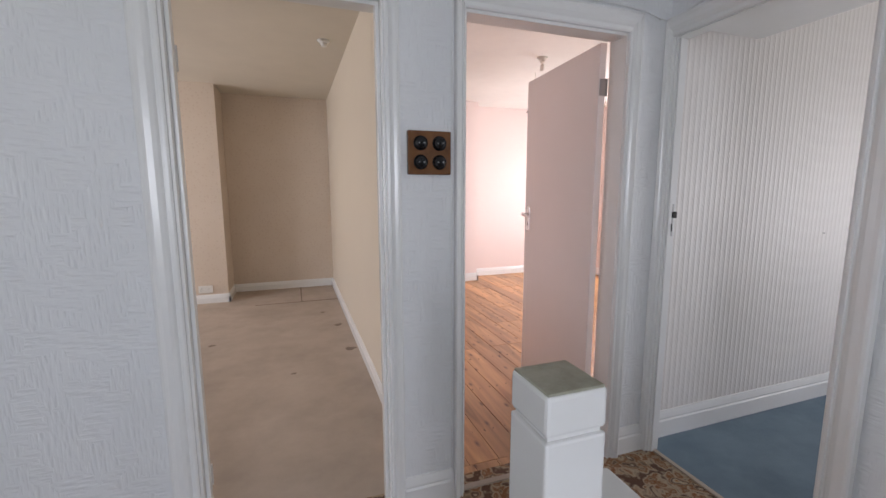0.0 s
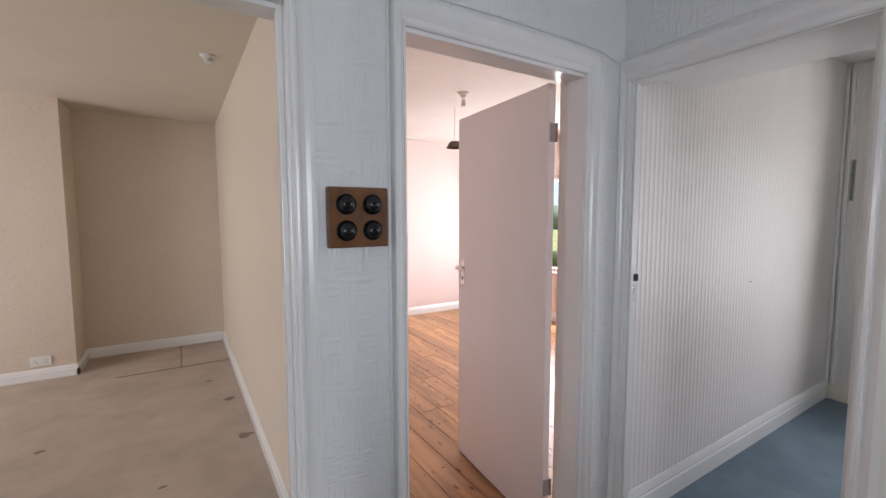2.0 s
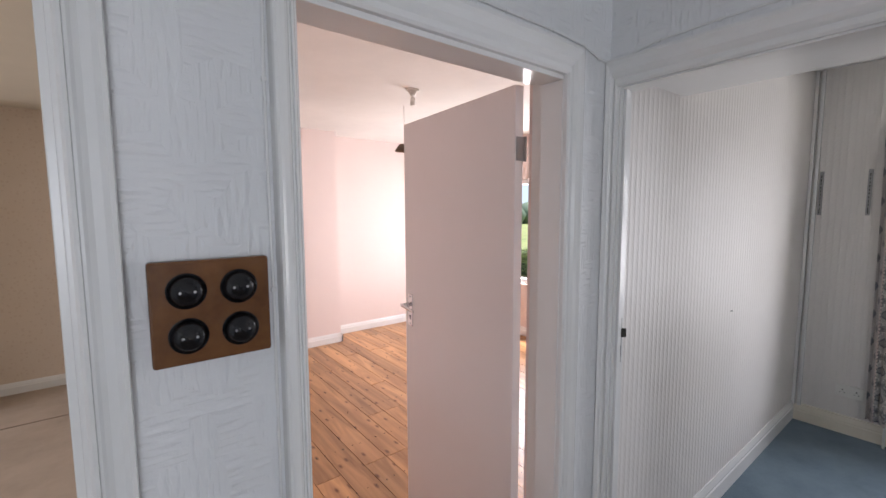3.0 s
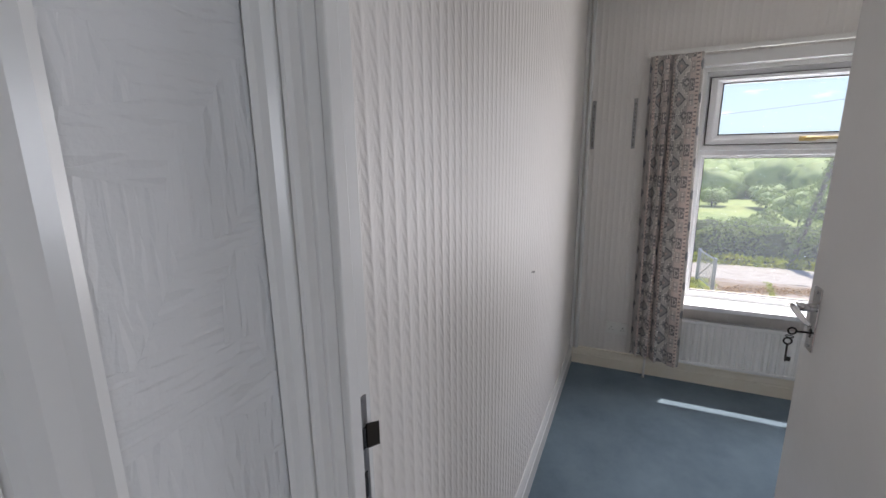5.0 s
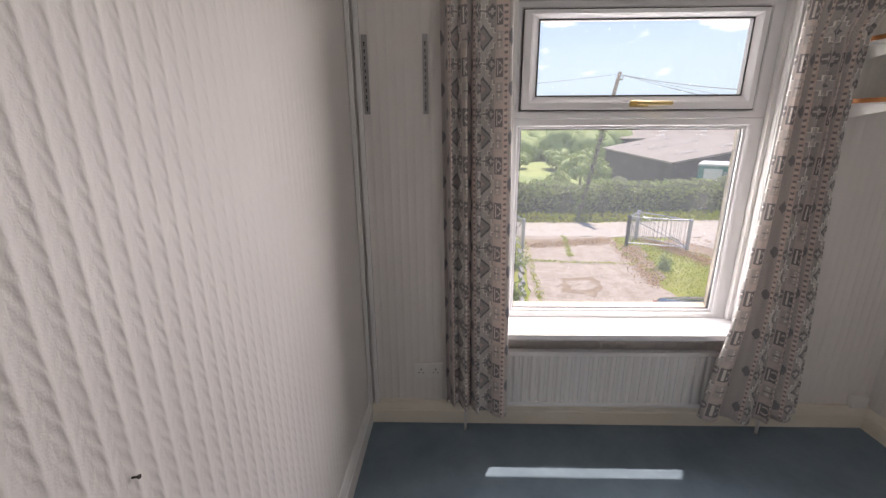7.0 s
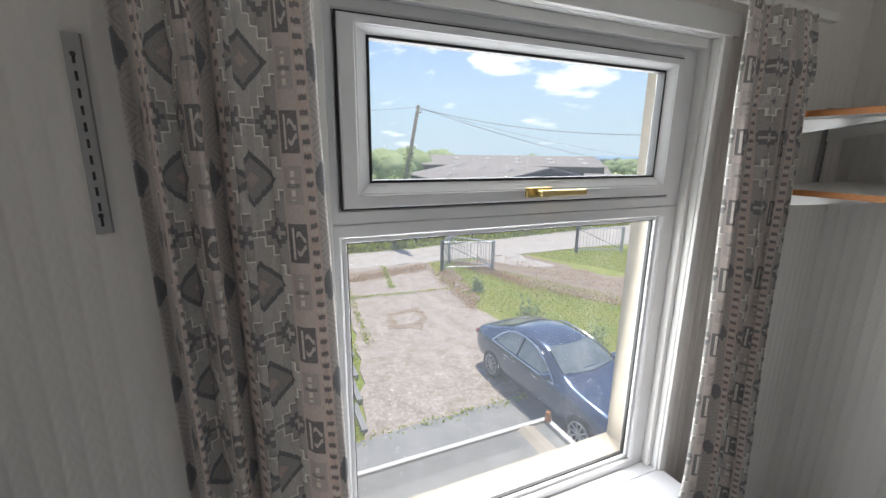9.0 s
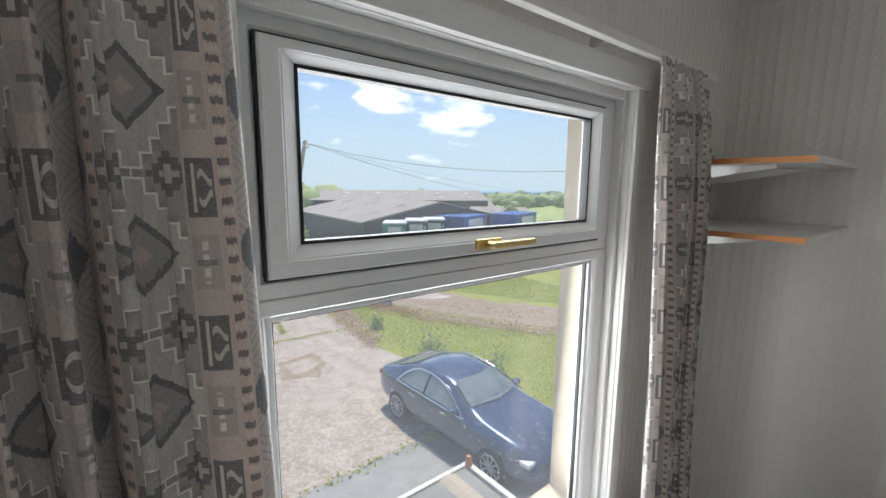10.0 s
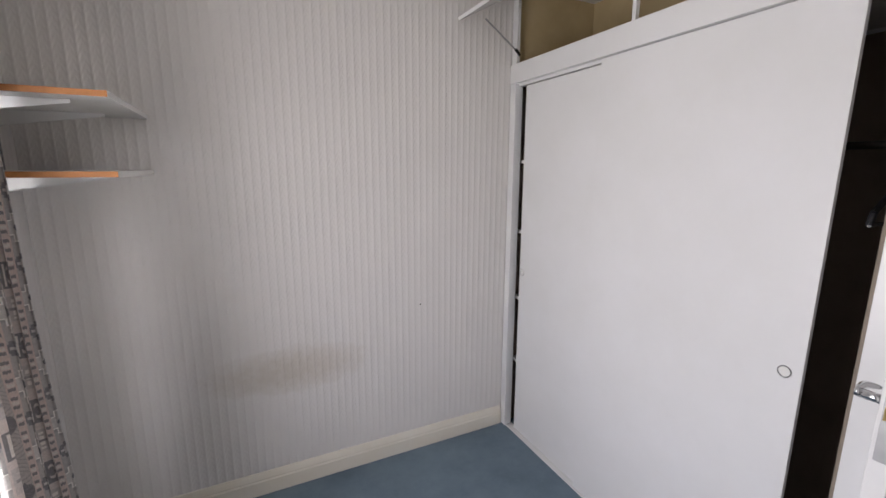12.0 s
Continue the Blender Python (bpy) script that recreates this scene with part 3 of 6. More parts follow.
skirting("baseboard", along_x(6.42, -1), -2.6, -0.5, M_WHITE, 0.10)
skirting("baseboard", along_x(6.3, -1), 1.385, 2.64, M_WHITE, 0.11)
skirting("baseboard", along_x(6.3, -1), 3.25, 5.15, M_WHITE, 0.11)
skirting("baseboard", along_x(6.02, -1), 2.622, 3.268, M_WHITE, 0.11)
skirting("baseboard", along_y(2.64, -1), 6.002, 6.3, M_WHITE, 0.11)
skirting("baseboard", along_y(3.25, 1), 6.002, 6.3, M_WHITE, 0.11)
skirting("baseboard", along_y(BX1, -1), 2.25, 6.3, M_WHITE, 0.11)
skirting("baseboard", along_y(LE, -1), -2.1, 1.257, M_WHITE, 0.12)

# ---- window ----
def mitred(bm, rect, widths, profile):
    """A frame with mitred corners round rect (y0, y1, z0, z1). widths: left, right, bottom, top; profile: (share of the width inwards, x)."""
    y0, y1, z0, z1 = rect
    wl, wr, wb, wt = widths
    rings = []
    for y, z, dy, dz in ((y0, z0, wl, wb), (y1, z0, -wr, wb), (y1, z1, -wr, -wt), (y0, z1, wl, -wt)):
        rings.append([bm.verts.new((x, y + dy * p, z + dz * p)) for p, x in profile])
    n = len(profile)
    for r0, r1 in zip(rings, rings[1:] + rings[:1]):
        for i in range(n):
            bm.faces.new((r0[i], r0[(i + 1) % n], r1[(i + 1) % n], r1[i]))


def window_box_room():
    w = tagged(thing("window_1", "white double-glazed window with an opening top light and brass handle", "window", at=(5.2, 0.9, 0.58)), kind="structure")
    x0, x1 = 5.20, 5.248
    a, b = WY0 + 0.002, WY1 - 0.002
    z0, z1 = WZ0 + 0.004, WZ1 - 0.003
    gy0, gy1, gz0, gz1 = 0.452, 1.412, 0.615, 1.470
    def P(n, bm, m, parent=None, label=""):
        ob = part(n, bm, m, parent or w, label)
        if parent is None:
            ob.matrix_parent_inverse = Matrix.Translation(w.location).inverted()
        return ob
    oy0, oy1 = gy0 - 0.012, gy1 + 0.012
    bm = bmesh.new()
    face = [(0.0, x1), (0.0, x0 + 0.003), (0.06, x0), (0.86, x0), (0.97, x0 + 0.004), (1.0, x0 + 0.008), (1.0, x1)]
    mitred(bm, (a, b, z0, 1.5135), (oy0 - a, b - oy1, gz0 - 0.012 - z0, 1.5135 - gz1 - 0.012), face)
    mitred(bm, (a, b, 1.5145, z1), (oy0 - a, b - oy1, 1.546 - 1.5145, z1 - 1.938), face)
    mitred(bm, (oy0, oy1, 1.546, 1.938), (0.022, 0.022, 0.014, 0.014), [(0.0, x1 - 0.001), (0.0, x1 - 0.0115), (1.0, x1 - 0.0115), (1.0, x1 - 0.001)])
    P("window_frame", bm, M_UPVC)
    # bead round the fixed pane
    bm = boxes(((x0 + 0.012, gy0 - 0.012, gz0 - 0.012), (x1 - 0.01, gy0, gz1 + 0.012)), ((x0 + 0.012, gy1, gz0 - 0.012), (x1 - 0.01, gy1 + 0.012, gz1 + 0.012)),
               ((x0 + 0.012, gy0, gz0 - 0.012), (x1 - 0.01, gy1, gz0)), ((x0 + 0.012, gy0, gz1), (x1 - 0.01, gy1, gz1 + 0.012)), bevel=0.002)
    P("glazing_bead", bm, M_UPVC)
    bm = boxes(((x0 + 0.022, gy0, gz0), (x0 + 0.034, gy0 + 0.004, gz1)), ((x0 + 0.022, gy1 - 0.004, gz0), (x0 + 0.034, gy1, gz1)),
               ((x0 + 0.022, gy0 + 0.004, gz0), (x0 + 0.034, gy1 - 0.004, gz0 + 0.004)), ((x0 + 0.022, gy0 + 0.004, gz1 - 0.004), (x0 + 0.034, gy1 - 0.004, gz1)))
    P("seal", bm, M_RUBBER)
    g = P("pane", boxes(((x0 + 0.026, gy0 + 0.001, gz0 + 0.001), (x0 + 0.030, gy1 - 0.001, gz1 - 0.001))), M_GLASS)
    g.visible_shadow = False
    # top light: a sash of its own, a little proud
    sy0, sy1, sz0, sz1 = 0.4445, 1.4195, 1.550, 1.934
    hy0, hy1, hz0, hz1 = 0.492, 1.358, 1.603, 1.902
    sx = x0 - 0.014
    bm = bmesh.new()
    mitred(bm, (sy0, sy1, sz0, sz1), (hy0 - sy0, sy1 - hy1, hz0 - sz0, sz1 - hz1),
           [(0.0, x1 - 0.012), (0.0, sx + 0.004), (0.06, sx), (0.52, sx), (0.56, sx + 0.003), (0.60, sx + 0.003), (0.96, sx + 0.018), (1.0, sx + 0.020), (1.0, x1 - 0.012)])
    s = P("sash", bm, M_UPVC)
    P("seal", boxes(((x0 + 0.005, hy0, hz0), (x0 + 0.03, hy0 + 0.006, hz1)), ((x0 + 0.005, hy1 - 0.006, hz0), (x0 + 0.03, hy1, hz1)),
                    ((x0 + 0.005, hy0 + 0.006, hz0), (x0 + 0.03, hy1 - 0.006, hz0 + 0.006)), ((x0 + 0.005, hy0 + 0.006, hz1 - 0.006), (x0 + 0.03, hy1 - 0.006, hz1))), M_RUBBER, s)
    P("seal", boxes(((x0 - 0.006, sy0 - 0.004, sz0 - 0.004), (x0 - 0.001, sy0 - 0.0005, sz1 + 0.004)), ((x0 - 0.006, sy1 + 0.0005, sz0 - 0.004), (x0 - 0.001, sy1 + 0.004, sz1 + 0.004)),
                    ((x0 - 0.006, sy0, sz0 - 0.004), (x0 - 0.001, sy1, sz0 - 0.0005)), ((x0 - 0.006, sy0, sz1 + 0.0005), (x0 - 0.001, sy1, sz1 + 0.004))), M_RUBBER, s)
    g = P("pane", boxes(((x0 + 0.014, hy0 + 0.001, hz0 + 0.001), (x0 + 0.018, hy1 - 0.001, hz1 - 0.001))), M_GLASS, s)
    g.visible_shadow = False
    bm = bmesh.new()
    box(bm, (sx - 0.010, 0.885, 1.560), (sx, 0.965, 1.586), 0.004)
    tube(bm, (sx - 0.004, 0.93, 1.573), (sx - 0.034, 0.93, 1.573), 0.008)
    box(bm, (sx - 0.046, 0.80, 1.566), (sx - 0.030, 0.945, 1.582), 0.005)
    P("handle", bm, M_BRASS, s, "brass casement handle")
    return w


window_box_room()
setting("window_sill", boxes(((5.018, WY0 - 0.02, 0.545), (BX1 - 0.002, WY1 + 0.02, 0.575)), ((BX1 - 0.002, WY0 + 0.003, 0.571), (5.2, WY1 - 0.003, 0.576)), bevel=0.004), M_UPVC)
setting("trim_window_reveal", boxes(((BX1 - 0.012, WY0 - 0.03, 0.576), (BX1, WY0 + 0.002, WZ1)), ((BX1 - 0.012, WY1 - 0.002, 0.576), (BX1, WY1 + 0.03, WZ1)),
                                    ((BX1 - 0.02, WY0 - 0.05, WZ1 - 0.002), (BX1, WY1 + 0.05, WZ1 + 0.06)),
                                    ((BX1, WY0, 0.577), (5.2, WY0 + 0.004, WZ1)), ((BX1, WY1 - 0.004, 0.577), (5.2, WY1, WZ1)), ((BX1, WY0 + 0.004, WZ1 - 0.004), (5.2, WY1 - 0.004, WZ1)),
                                    ((5.172, WY0 + 0.004, 0.577), (5.2, WY0 + 0.022, WZ1 - 0.004)), ((5.172, WY1 - 0.022, 0.577), (5.2, WY1 - 0.004, WZ1 - 0.004)),
                                    ((5.172, WY0 + 0.022, WZ1 - 0.03), (5.2, WY1 - 0.022, WZ1 - 0.004)), bevel=0.002), M_WHITE)
setting("trim_corner_batten", boxes(((5.125, 2.118, 0.115), (5.147, 2.138, CEIL)), ((5.128, 2.085, 0.115), (5.149, 2.106, CEIL)), bevel=0.003), M_WHITE)
setting("window_2", boxes(((5.2, 4.1, 0.65), (5.25, 4.16, 1.95)), ((5.2, 5.44, 0.65), (5.25, 5.5, 1.95)), ((5.2, 4.16, 0.65), (5.25, 5.44, 0.71)), ((5.2, 4.16, 1.89), (5.25, 5.44, 1.95)), bevel=0.004), M_UPVC)


# ---- doors ----
def lever_set(parent, side, key=False, w=0.752):
    """Lever on a back plate; x along the leaf from the hinge, y out of it, z up."""
    s = side
    def P(n, bm, m, p, label="", smooth=False):
        return part(n, bm, m, p, label, smooth)
    y = 0.035 if s > 0 else 0.0
    pl = P("handle_plate", boxes(((w - 0.07, min(y, y + s * 0.004), 1.03), (w - 0.03, max(y, y + s * 0.004), 1.185)), bevel=0.0015), M_CHROME, parent, "chrome lever handle plate")
    bm = bmesh.new()
    tube(bm, (w - 0.05, y, 1.135), (w - 0.05, y + s * 0.045, 1.135), 0.010, 14)
    P("lever_neck", bm, M_CHROME, pl, smooth=True)
    bm = bmesh.new()
    pts = [(w - 0.040, 0.046, 1.136), (w - 0.060, 0.049, 1.139), (w - 0.080, 0.051, 1.139), (w - 0.100, 0.051, 1.136), (w - 0.120, 0.049, 1.131), (w - 0.136, 0.045, 1.126), (w - 0.146, 0.040, 1.123)]
    rad = (0.0075, 0.0095, 0.0095, 0.009, 0.008, 0.0065, 0.004)
    rings = []
    for (px, py, pz), q in zip(pts, rad):
        rings.append([bm.verts.new((px, y + s * (py + 0.65 * q * math.cos(a_ * math.pi / 6)), pz + q * math.sin(a_ * math.pi / 6))) for a_ in range(12)])
    for r0, r1 in zip(rings, rings[1:]):
        for a_ in range(12):
            bm.faces.new((r0[a_], r0[(a_ + 1) % 12], r1[(a_ + 1) % 12], r1[a_]))
    bm.faces.new(rings[0])
    bm.faces.new(rings[-1])
    P("lever", bm, M_CHROME, pl, smooth=True)
    for z in (1.042, 1.173):
        bm = bmesh.new()
        tube(bm, (w - 0.05, y, z), (w - 0.05, y + s * 0.0055, z), 0.004, 8)
        P("screw", bm, M_STEEL, pl)
    bm = bmesh.new()
    tube(bm, (w - 0.05, y, 1.078), (w - 0.05, y + s * 0.005, 1.078), 0.006, 10)
    box(bm, (w - 0.053, min(y, y + s * 0.005), 1.062), (w - 0.047, max(y, y + s * 0.005), 1.078))
    P("keyhole", bm, M_IRON, pl)
    if key:
        k = bmesh.new()
        tube(k, (w - 0.05, y, 1.073), (w - 0.05, y + s * 0.030, 1.073), 0.0024, 8)
        ring(k, Vector((w - 0.05, y + s * 0.038, 1.073)), 0.008, 0.0022, "X")
        ring(k, Vector((w - 0.052, y + s * 0.042, 1.059)), 0.008, 0.0013, "Z")
        ring(k, Vector((w - 0.052, y + s * 0.044, 1.047)), 0.008, 0.0022, "X")
        tube(k, (w - 0.052, y + s * 0.044, 1.039), (w - 0.052, y + s * 0.043, 0.995), 0.0022, 8)
        box(k, (w - 0.0535, y + s * 0.033, 0.996), (w - 0.0505, y + s * 0.043, 1.007))
        P("key", k, M_IRON, parent, "two old dark iron keys on a ring", True)


def ring(bm, centre, radius, thick, axis, n=18):
    pts = []
    for i in range(n + 1):
        a = 2 * math.pi * i / n
        c, s = math.cos(a) * radius, math.sin(a) * radius
        pts.append(centre + (Vector((0, c, s)) if axis == "X" else Vector((c, s, 0)) if axis == "Z" else Vector((c, 0, s))))
    for p, q in zip(pts, pts[1:]):
        tube(bm, p, q, thick, 6, cap=False)


def plain_door(name, label, leaf_mat, width, height, m, key=False, latch=True):
    d = thing(name, label, "door")
    part("leaf", boxes(((0.0, 0.0, 0.008), (width, 0.035, height)), bevel=0.002), leaf_mat, d)
    lever_set(d, 1, key, width)
    lever_set(d, -1, False, width)
    for z in (0.22, height - 0.2):
        h = bmesh.new()
        box(h, (-0.003, -0.001, z - 0.038), (0.0, 0.03, z + 0.038))
        tube(h, (-0.002, -0.006, z - 0.04), (-0.002, -0.006, z + 0.04), 0.006, 8)
        part("hinge", h, M_IRONGREY, d, "dark steel butt hinge")
    part("latch_plate", boxes(((width, 0.007, 1.03), (width + 0.0015, 0.028, 1.185)), bevel=0.0005), M_STEEL, d)
    bm = bmesh.new()
    prism(bm, [(width + 0.0015, 0.010), (width + 0.012, 0.012), (width + 0.0015, 0.025)], 2, 1.12, 1.145)
    part("latch", bm, M_BRASS, d)
    d.matrix_basis = m
    return d


# both open inwards
plain_door("door_pink_room", "open flush blush-painted door with chrome lever handle", M_PINKGLOSS, 0.762, 1.98, pose(2.238, 2.284, 0, 0, 0, 85.0))
plain_door("door_box_room", "open white flush door with two old keys hanging from it", M_WHITE, 0.79, 1.94, pose(2.577, 1.338, 0, 0, 0, 1.0), key=True)


# ---- landing things ----
def switch_plate():
    t = thing("light_switch", "brown varnished wooden pattress with four round black switches", "light switch", at=(1.287, LN, 1.432))
    part("mounting_block", boxes(((-0.083, -0.022, -0.079), (0.083, 0.0, 0.079)), bevel=0.004), M_SWPLATE, t)
    for cx in (-0.036, 0.036):
        for cz in (-0.034, 0.034):
            bm = bmesh.new()
            tube(bm, (cx, -0.022, cz), (cx, -0.027, cz), 0.027, 24)
            tube(bm, (cx, -0.027, cz), (cx, -0.037, cz), 0.025, 24, 0.018)
            tube(bm, (cx, -0.037, cz), (cx, -0.0385, cz), 0.014, 20)
            k = part("switch", bm, M_BAKELITE, t, "round black toggle switch", True)
            bm = bmesh.new()
            tube(bm, (cx, -0.033, cz), (cx, -0.05, cz + 0.006), 0.0035, 10, 0.005)
            part("toggle", bm, M_BAKELITE, k)
            bm = bmesh.new()
            for sx in (-0.0095, 0.0095):
                tube(bm, (cx + sx, -0.038, cz), (cx + sx, -0.0395, cz), 0.002, 8)
            part("screw", bm, M_STEEL, k)
    return t


switch_plate()


def newel():
    t = thing("newel_post", "square white newel post with a worn greenish grey top", "newel post", at=(1.13, 1.02, 0))
    w = 0.046
    part("shaft", boxes(((-w, -w, -0.19), (w, w, 0.985)), bevel=0.004), M_WHITE, t)
    part("neck", boxes(((-w + 0.006, -w + 0.006, 0.985), (w - 0.006, w - 0.006, 0.991))), M_WHITE, t)
    part("cap", boxes(((-w, -w, 0.991), (w, w, 1.047)), bevel=0.006), M_WHITE, t)
    part("worn_top", boxes(((-w + 0.003, -w + 0.003, 1.045), (w - 0.003, w - 0.003, 1.0495)), bevel=0.002), M_NEWEL, t, "worn greenish grey top")
    return t


newel()
b = thing("banister", "white-painted low boarded wall with a flat capping beside the newel post", "banister", at=(1.222, -0.5, 0))
part("capping", boxes(((-0.045, -1.5, 0.825), (0.046, 1.57, 0.85)), bevel=0.005), M_WHITE, b)
part("panel", boxes(((-0.02, -1.5, 0.0), (0.02, 1.55, 0.825))), M_WHITE, b)

# hinges left on the bare jamb of the beige room
for z in (0.25, 1.72):
    h = thing("hinge", "painted steel butt hinge leaf on a bare door jamb", "hinge", "hinges on the beige room jamb")
    bm = boxes(((BEI0 + 0.028, 2.165, z - 0.04), (BEI0 + 0.0295, 2.2, z + 0.04)))
    tube(bm, (BEI0 + 0.034, 2.203, z - 0.04), (BEI0 + 0.034, 2.203, z + 0.04), 0.005, 8)
    part("plate", bm, M_WHITE, h)
    for dz in (-0.025, 0.025):
        bm = bmesh.new()
        tube(bm, (BEI0 + 0.029, 2.18, z + dz), (BEI0 + 0.0305, 2.18, z + dz), 0.004, 8)
        part("screw", bm, M_IRON, h)

# strike plate on the box room jamb
k = thing("strike_plate", "steel strike plate with dark latch holes on a white jamb", "strike plate", at=(2.455, 2.05, 1.155))
part("plate", boxes(((-0.012, -0.0022, -0.075), (0.012, 0.0, 0.075)), bevel=0.0006), M_STEEL, k)
part("hole", boxes(((-0.008, -0.003, 0.012), (0.008, -0.0023, 0.038))), M_BAKELITE, k)
part("hole", boxes(((-0.006, -0.003, -0.052), (0.006, -0.0023, -0.018))), M_BAKELITE, k)
bm = bmesh.new()
prism(bm, [(0.008, 0.0), (0.02, -0.012), (0.008, -0.004)], 2, 0.01, 0.04)
part("lip", bm, M_IRON, k, "dark worn lip")


def cable(name, label, pts, r, material, category="cable"):
    t = thing(name, label, category, at=pts[0])
    bm = bmesh.new()
    o = Vector(pts[0])
    for p, q in zip(pts, pts[1:]):
        tube(bm, Vector(p) - o, Vector(q) - o, r, 8, cap=False)
    part("wire", bm, material, t, smooth=True)
    bm = bmesh.new()
    for p in pts[1:-1]:
        box(bm, Vector(p) - o - Vector((0.004, 0.004, 0.004)), Vector(p) - o + Vector((0.004, 0.004, 0.004)), 0.001)
    part("clip", bm, material, t)
    return t


rr = random.Random(4)
pts = [(PNK0 - 0.027, LN - 0.004, 0.13)] + [(PNK0 - 0.027 + rr.uniform(-.003, .003), LN - 0.004, z) for z in (0.6, 1.0, 1.45, 1.8)] + [(PNK0 - 0.025, LN - 0.004, 2.04), (PNK0 - 0.018, LN - 0.004, 2.058)] \
    + [(PNK0 + 0.18 * i, LN - 0.004, 2.058 + rr.uniform(-.004, .004)) for i in range(0, 5)] + [(2.27, LN - 0.004, 2.052), (2.35, LN - 0.004, 2.032), (LE - 0.006, LN - 0.006, 2.03)]
cable("cable_over_door", "thin white-painted cable clipped over a door architrave", pts, 0.0028, M_WHITE)
pts = [(LE - 0.005, LN - 0.006, 2.03)] + [(LE - 0.005, LN - 0.15 * i, 2.055 + 0.003 * i + rr.uniform(-.004, .004)) for i in range(1, 8)]
cable("cable_over_box_door", "thin white-painted cable clipped along the top of an architrave", pts, 0.0025, M_WHITE)

# threshold strips
for nm, lo, hi in (("pink", (PNK0 + 0.028, 2.10, 0.0), (PNK1 - 0.03, 2.13, 0.009)), ("beige", (BEI0 + 0.028, 2.10, 0.0), (BEI1 - 0.03, 2.125, 0.008)), ("box", (2.438, 1.36, 0.0), (2.46, 2.05, 0.008))):
    setting("trim_threshold_" + nm, boxes((lo, hi), bevel=0.002), M_CARPET_BEIGE)


def rose(x, y, z, name="ceiling_rose"):
    t = thing(name, "white plastic ceiling rose with a short flex and bare lampholder", "ceiling light", "ceiling roses", at=(x, y, z))
    bm = bmesh.new()
    tube(bm, (0, 0, -0.022), (0, 0, 0.0), 0.032, 24, 0.05)
    part("base", bm, M_PLASTIC, t, smooth=True)
    bm = bmesh.new()
    tube(bm, (0, 0, -0.045), (0, 0, -0.022), 0.02, 20, 0.026)
    part("collar", bm, M_PLASTIC, t, smooth=True)
    return t


def pendant(x, y, z, drop, label):
    t = rose(x, y, z)
    t["label"] = label
    bm = bmesh.new()
    tube(bm, (0, 0, -drop), (0, 0, -0.04), 0.003, 8)
    part("flex", bm, M_PLASTIC, t)
    bm = bmesh.new()
    tube(bm, (0, 0, -drop - 0.055), (0, 0, -drop), 0.021, 18, 0.016)
    part("lampholder", bm, M_PLASTIC, t, smooth=True)


rose(1.09, 4.15, CEIL - 0.09)
pendant(3.0, 4.05, CEIL - 0.06, 0.06, "white ceiling rose with a short flex and empty lampholder")

# pendant shade further into the pink room
t = thing("pendant_lamp", "small dark pleated lampshade hanging from the ceiling", "ceiling light", at=(3.21, 4.5, CEIL - 0.06))
bm = bmesh.new()
tube(bm, (0, 0, -0.33), (0, 0, 0), 0.003, 8)
part("flex", bm, M_PLASTIC, t)
bm = bmesh.new()
tube(bm, (0, 0, -0.39), (0, 0, -0.33), 0.085, 24, 0.045, cap=False)
part("shade", bm, M_SHADE, t, "dark pleated shade")


def socket(x, y, z, m, w=0.146, label="white double wall socket"):
    t = thing("wall_socket", label, "wall socket", "wall sockets")
    part("plate", boxes(((-w / 2, -0.012, -0.043), (w / 2, 0.0, 0.043)), bevel=0.004), M_PLASTIC, t)
    for cx in ((-w / 4, w / 4) if w > 0.1 else (0,)):
        part("pin_holes", boxes(((cx - 0.003, -0.0128, 0.004), (cx + 0.003, -0.012, 0.012)), ((cx - 0.014, -0.0128, -0.013), (cx - 0.008, -0.012, -0.009)), ((cx + 0.008, -0.0128, -0.013), (cx + 0.014, -0.012, -0.009))), M_BAKELITE, t)
        part("rocker", boxes(((cx + 0.020, -0.015, 0.012), (cx + 0.029, -0.012, 0.03)), bevel=0.001), M_PLASTIC, t)
    t.matrix_basis = m


socket(0, 0, 0, pose(-0.19, 5.93, 0.165), label="white double wall socket above a skirting on beige wallpaper")
socket(0, 0, 0, pose(BX1, 1.83, 0.305, 0, 0, -90), label="white double wall socket on ribbed wallpaper beside a curtain")
t = thing("junction_box", "white plastic junction box above the cream skirting", "junction box", at=(BX1, -0.32, 0.155))
part("cover", boxes(((-0.03, -0.04, -0.035), (0, 0.04, 0.035)), bevel=0.005), M_PLASTIC, t)


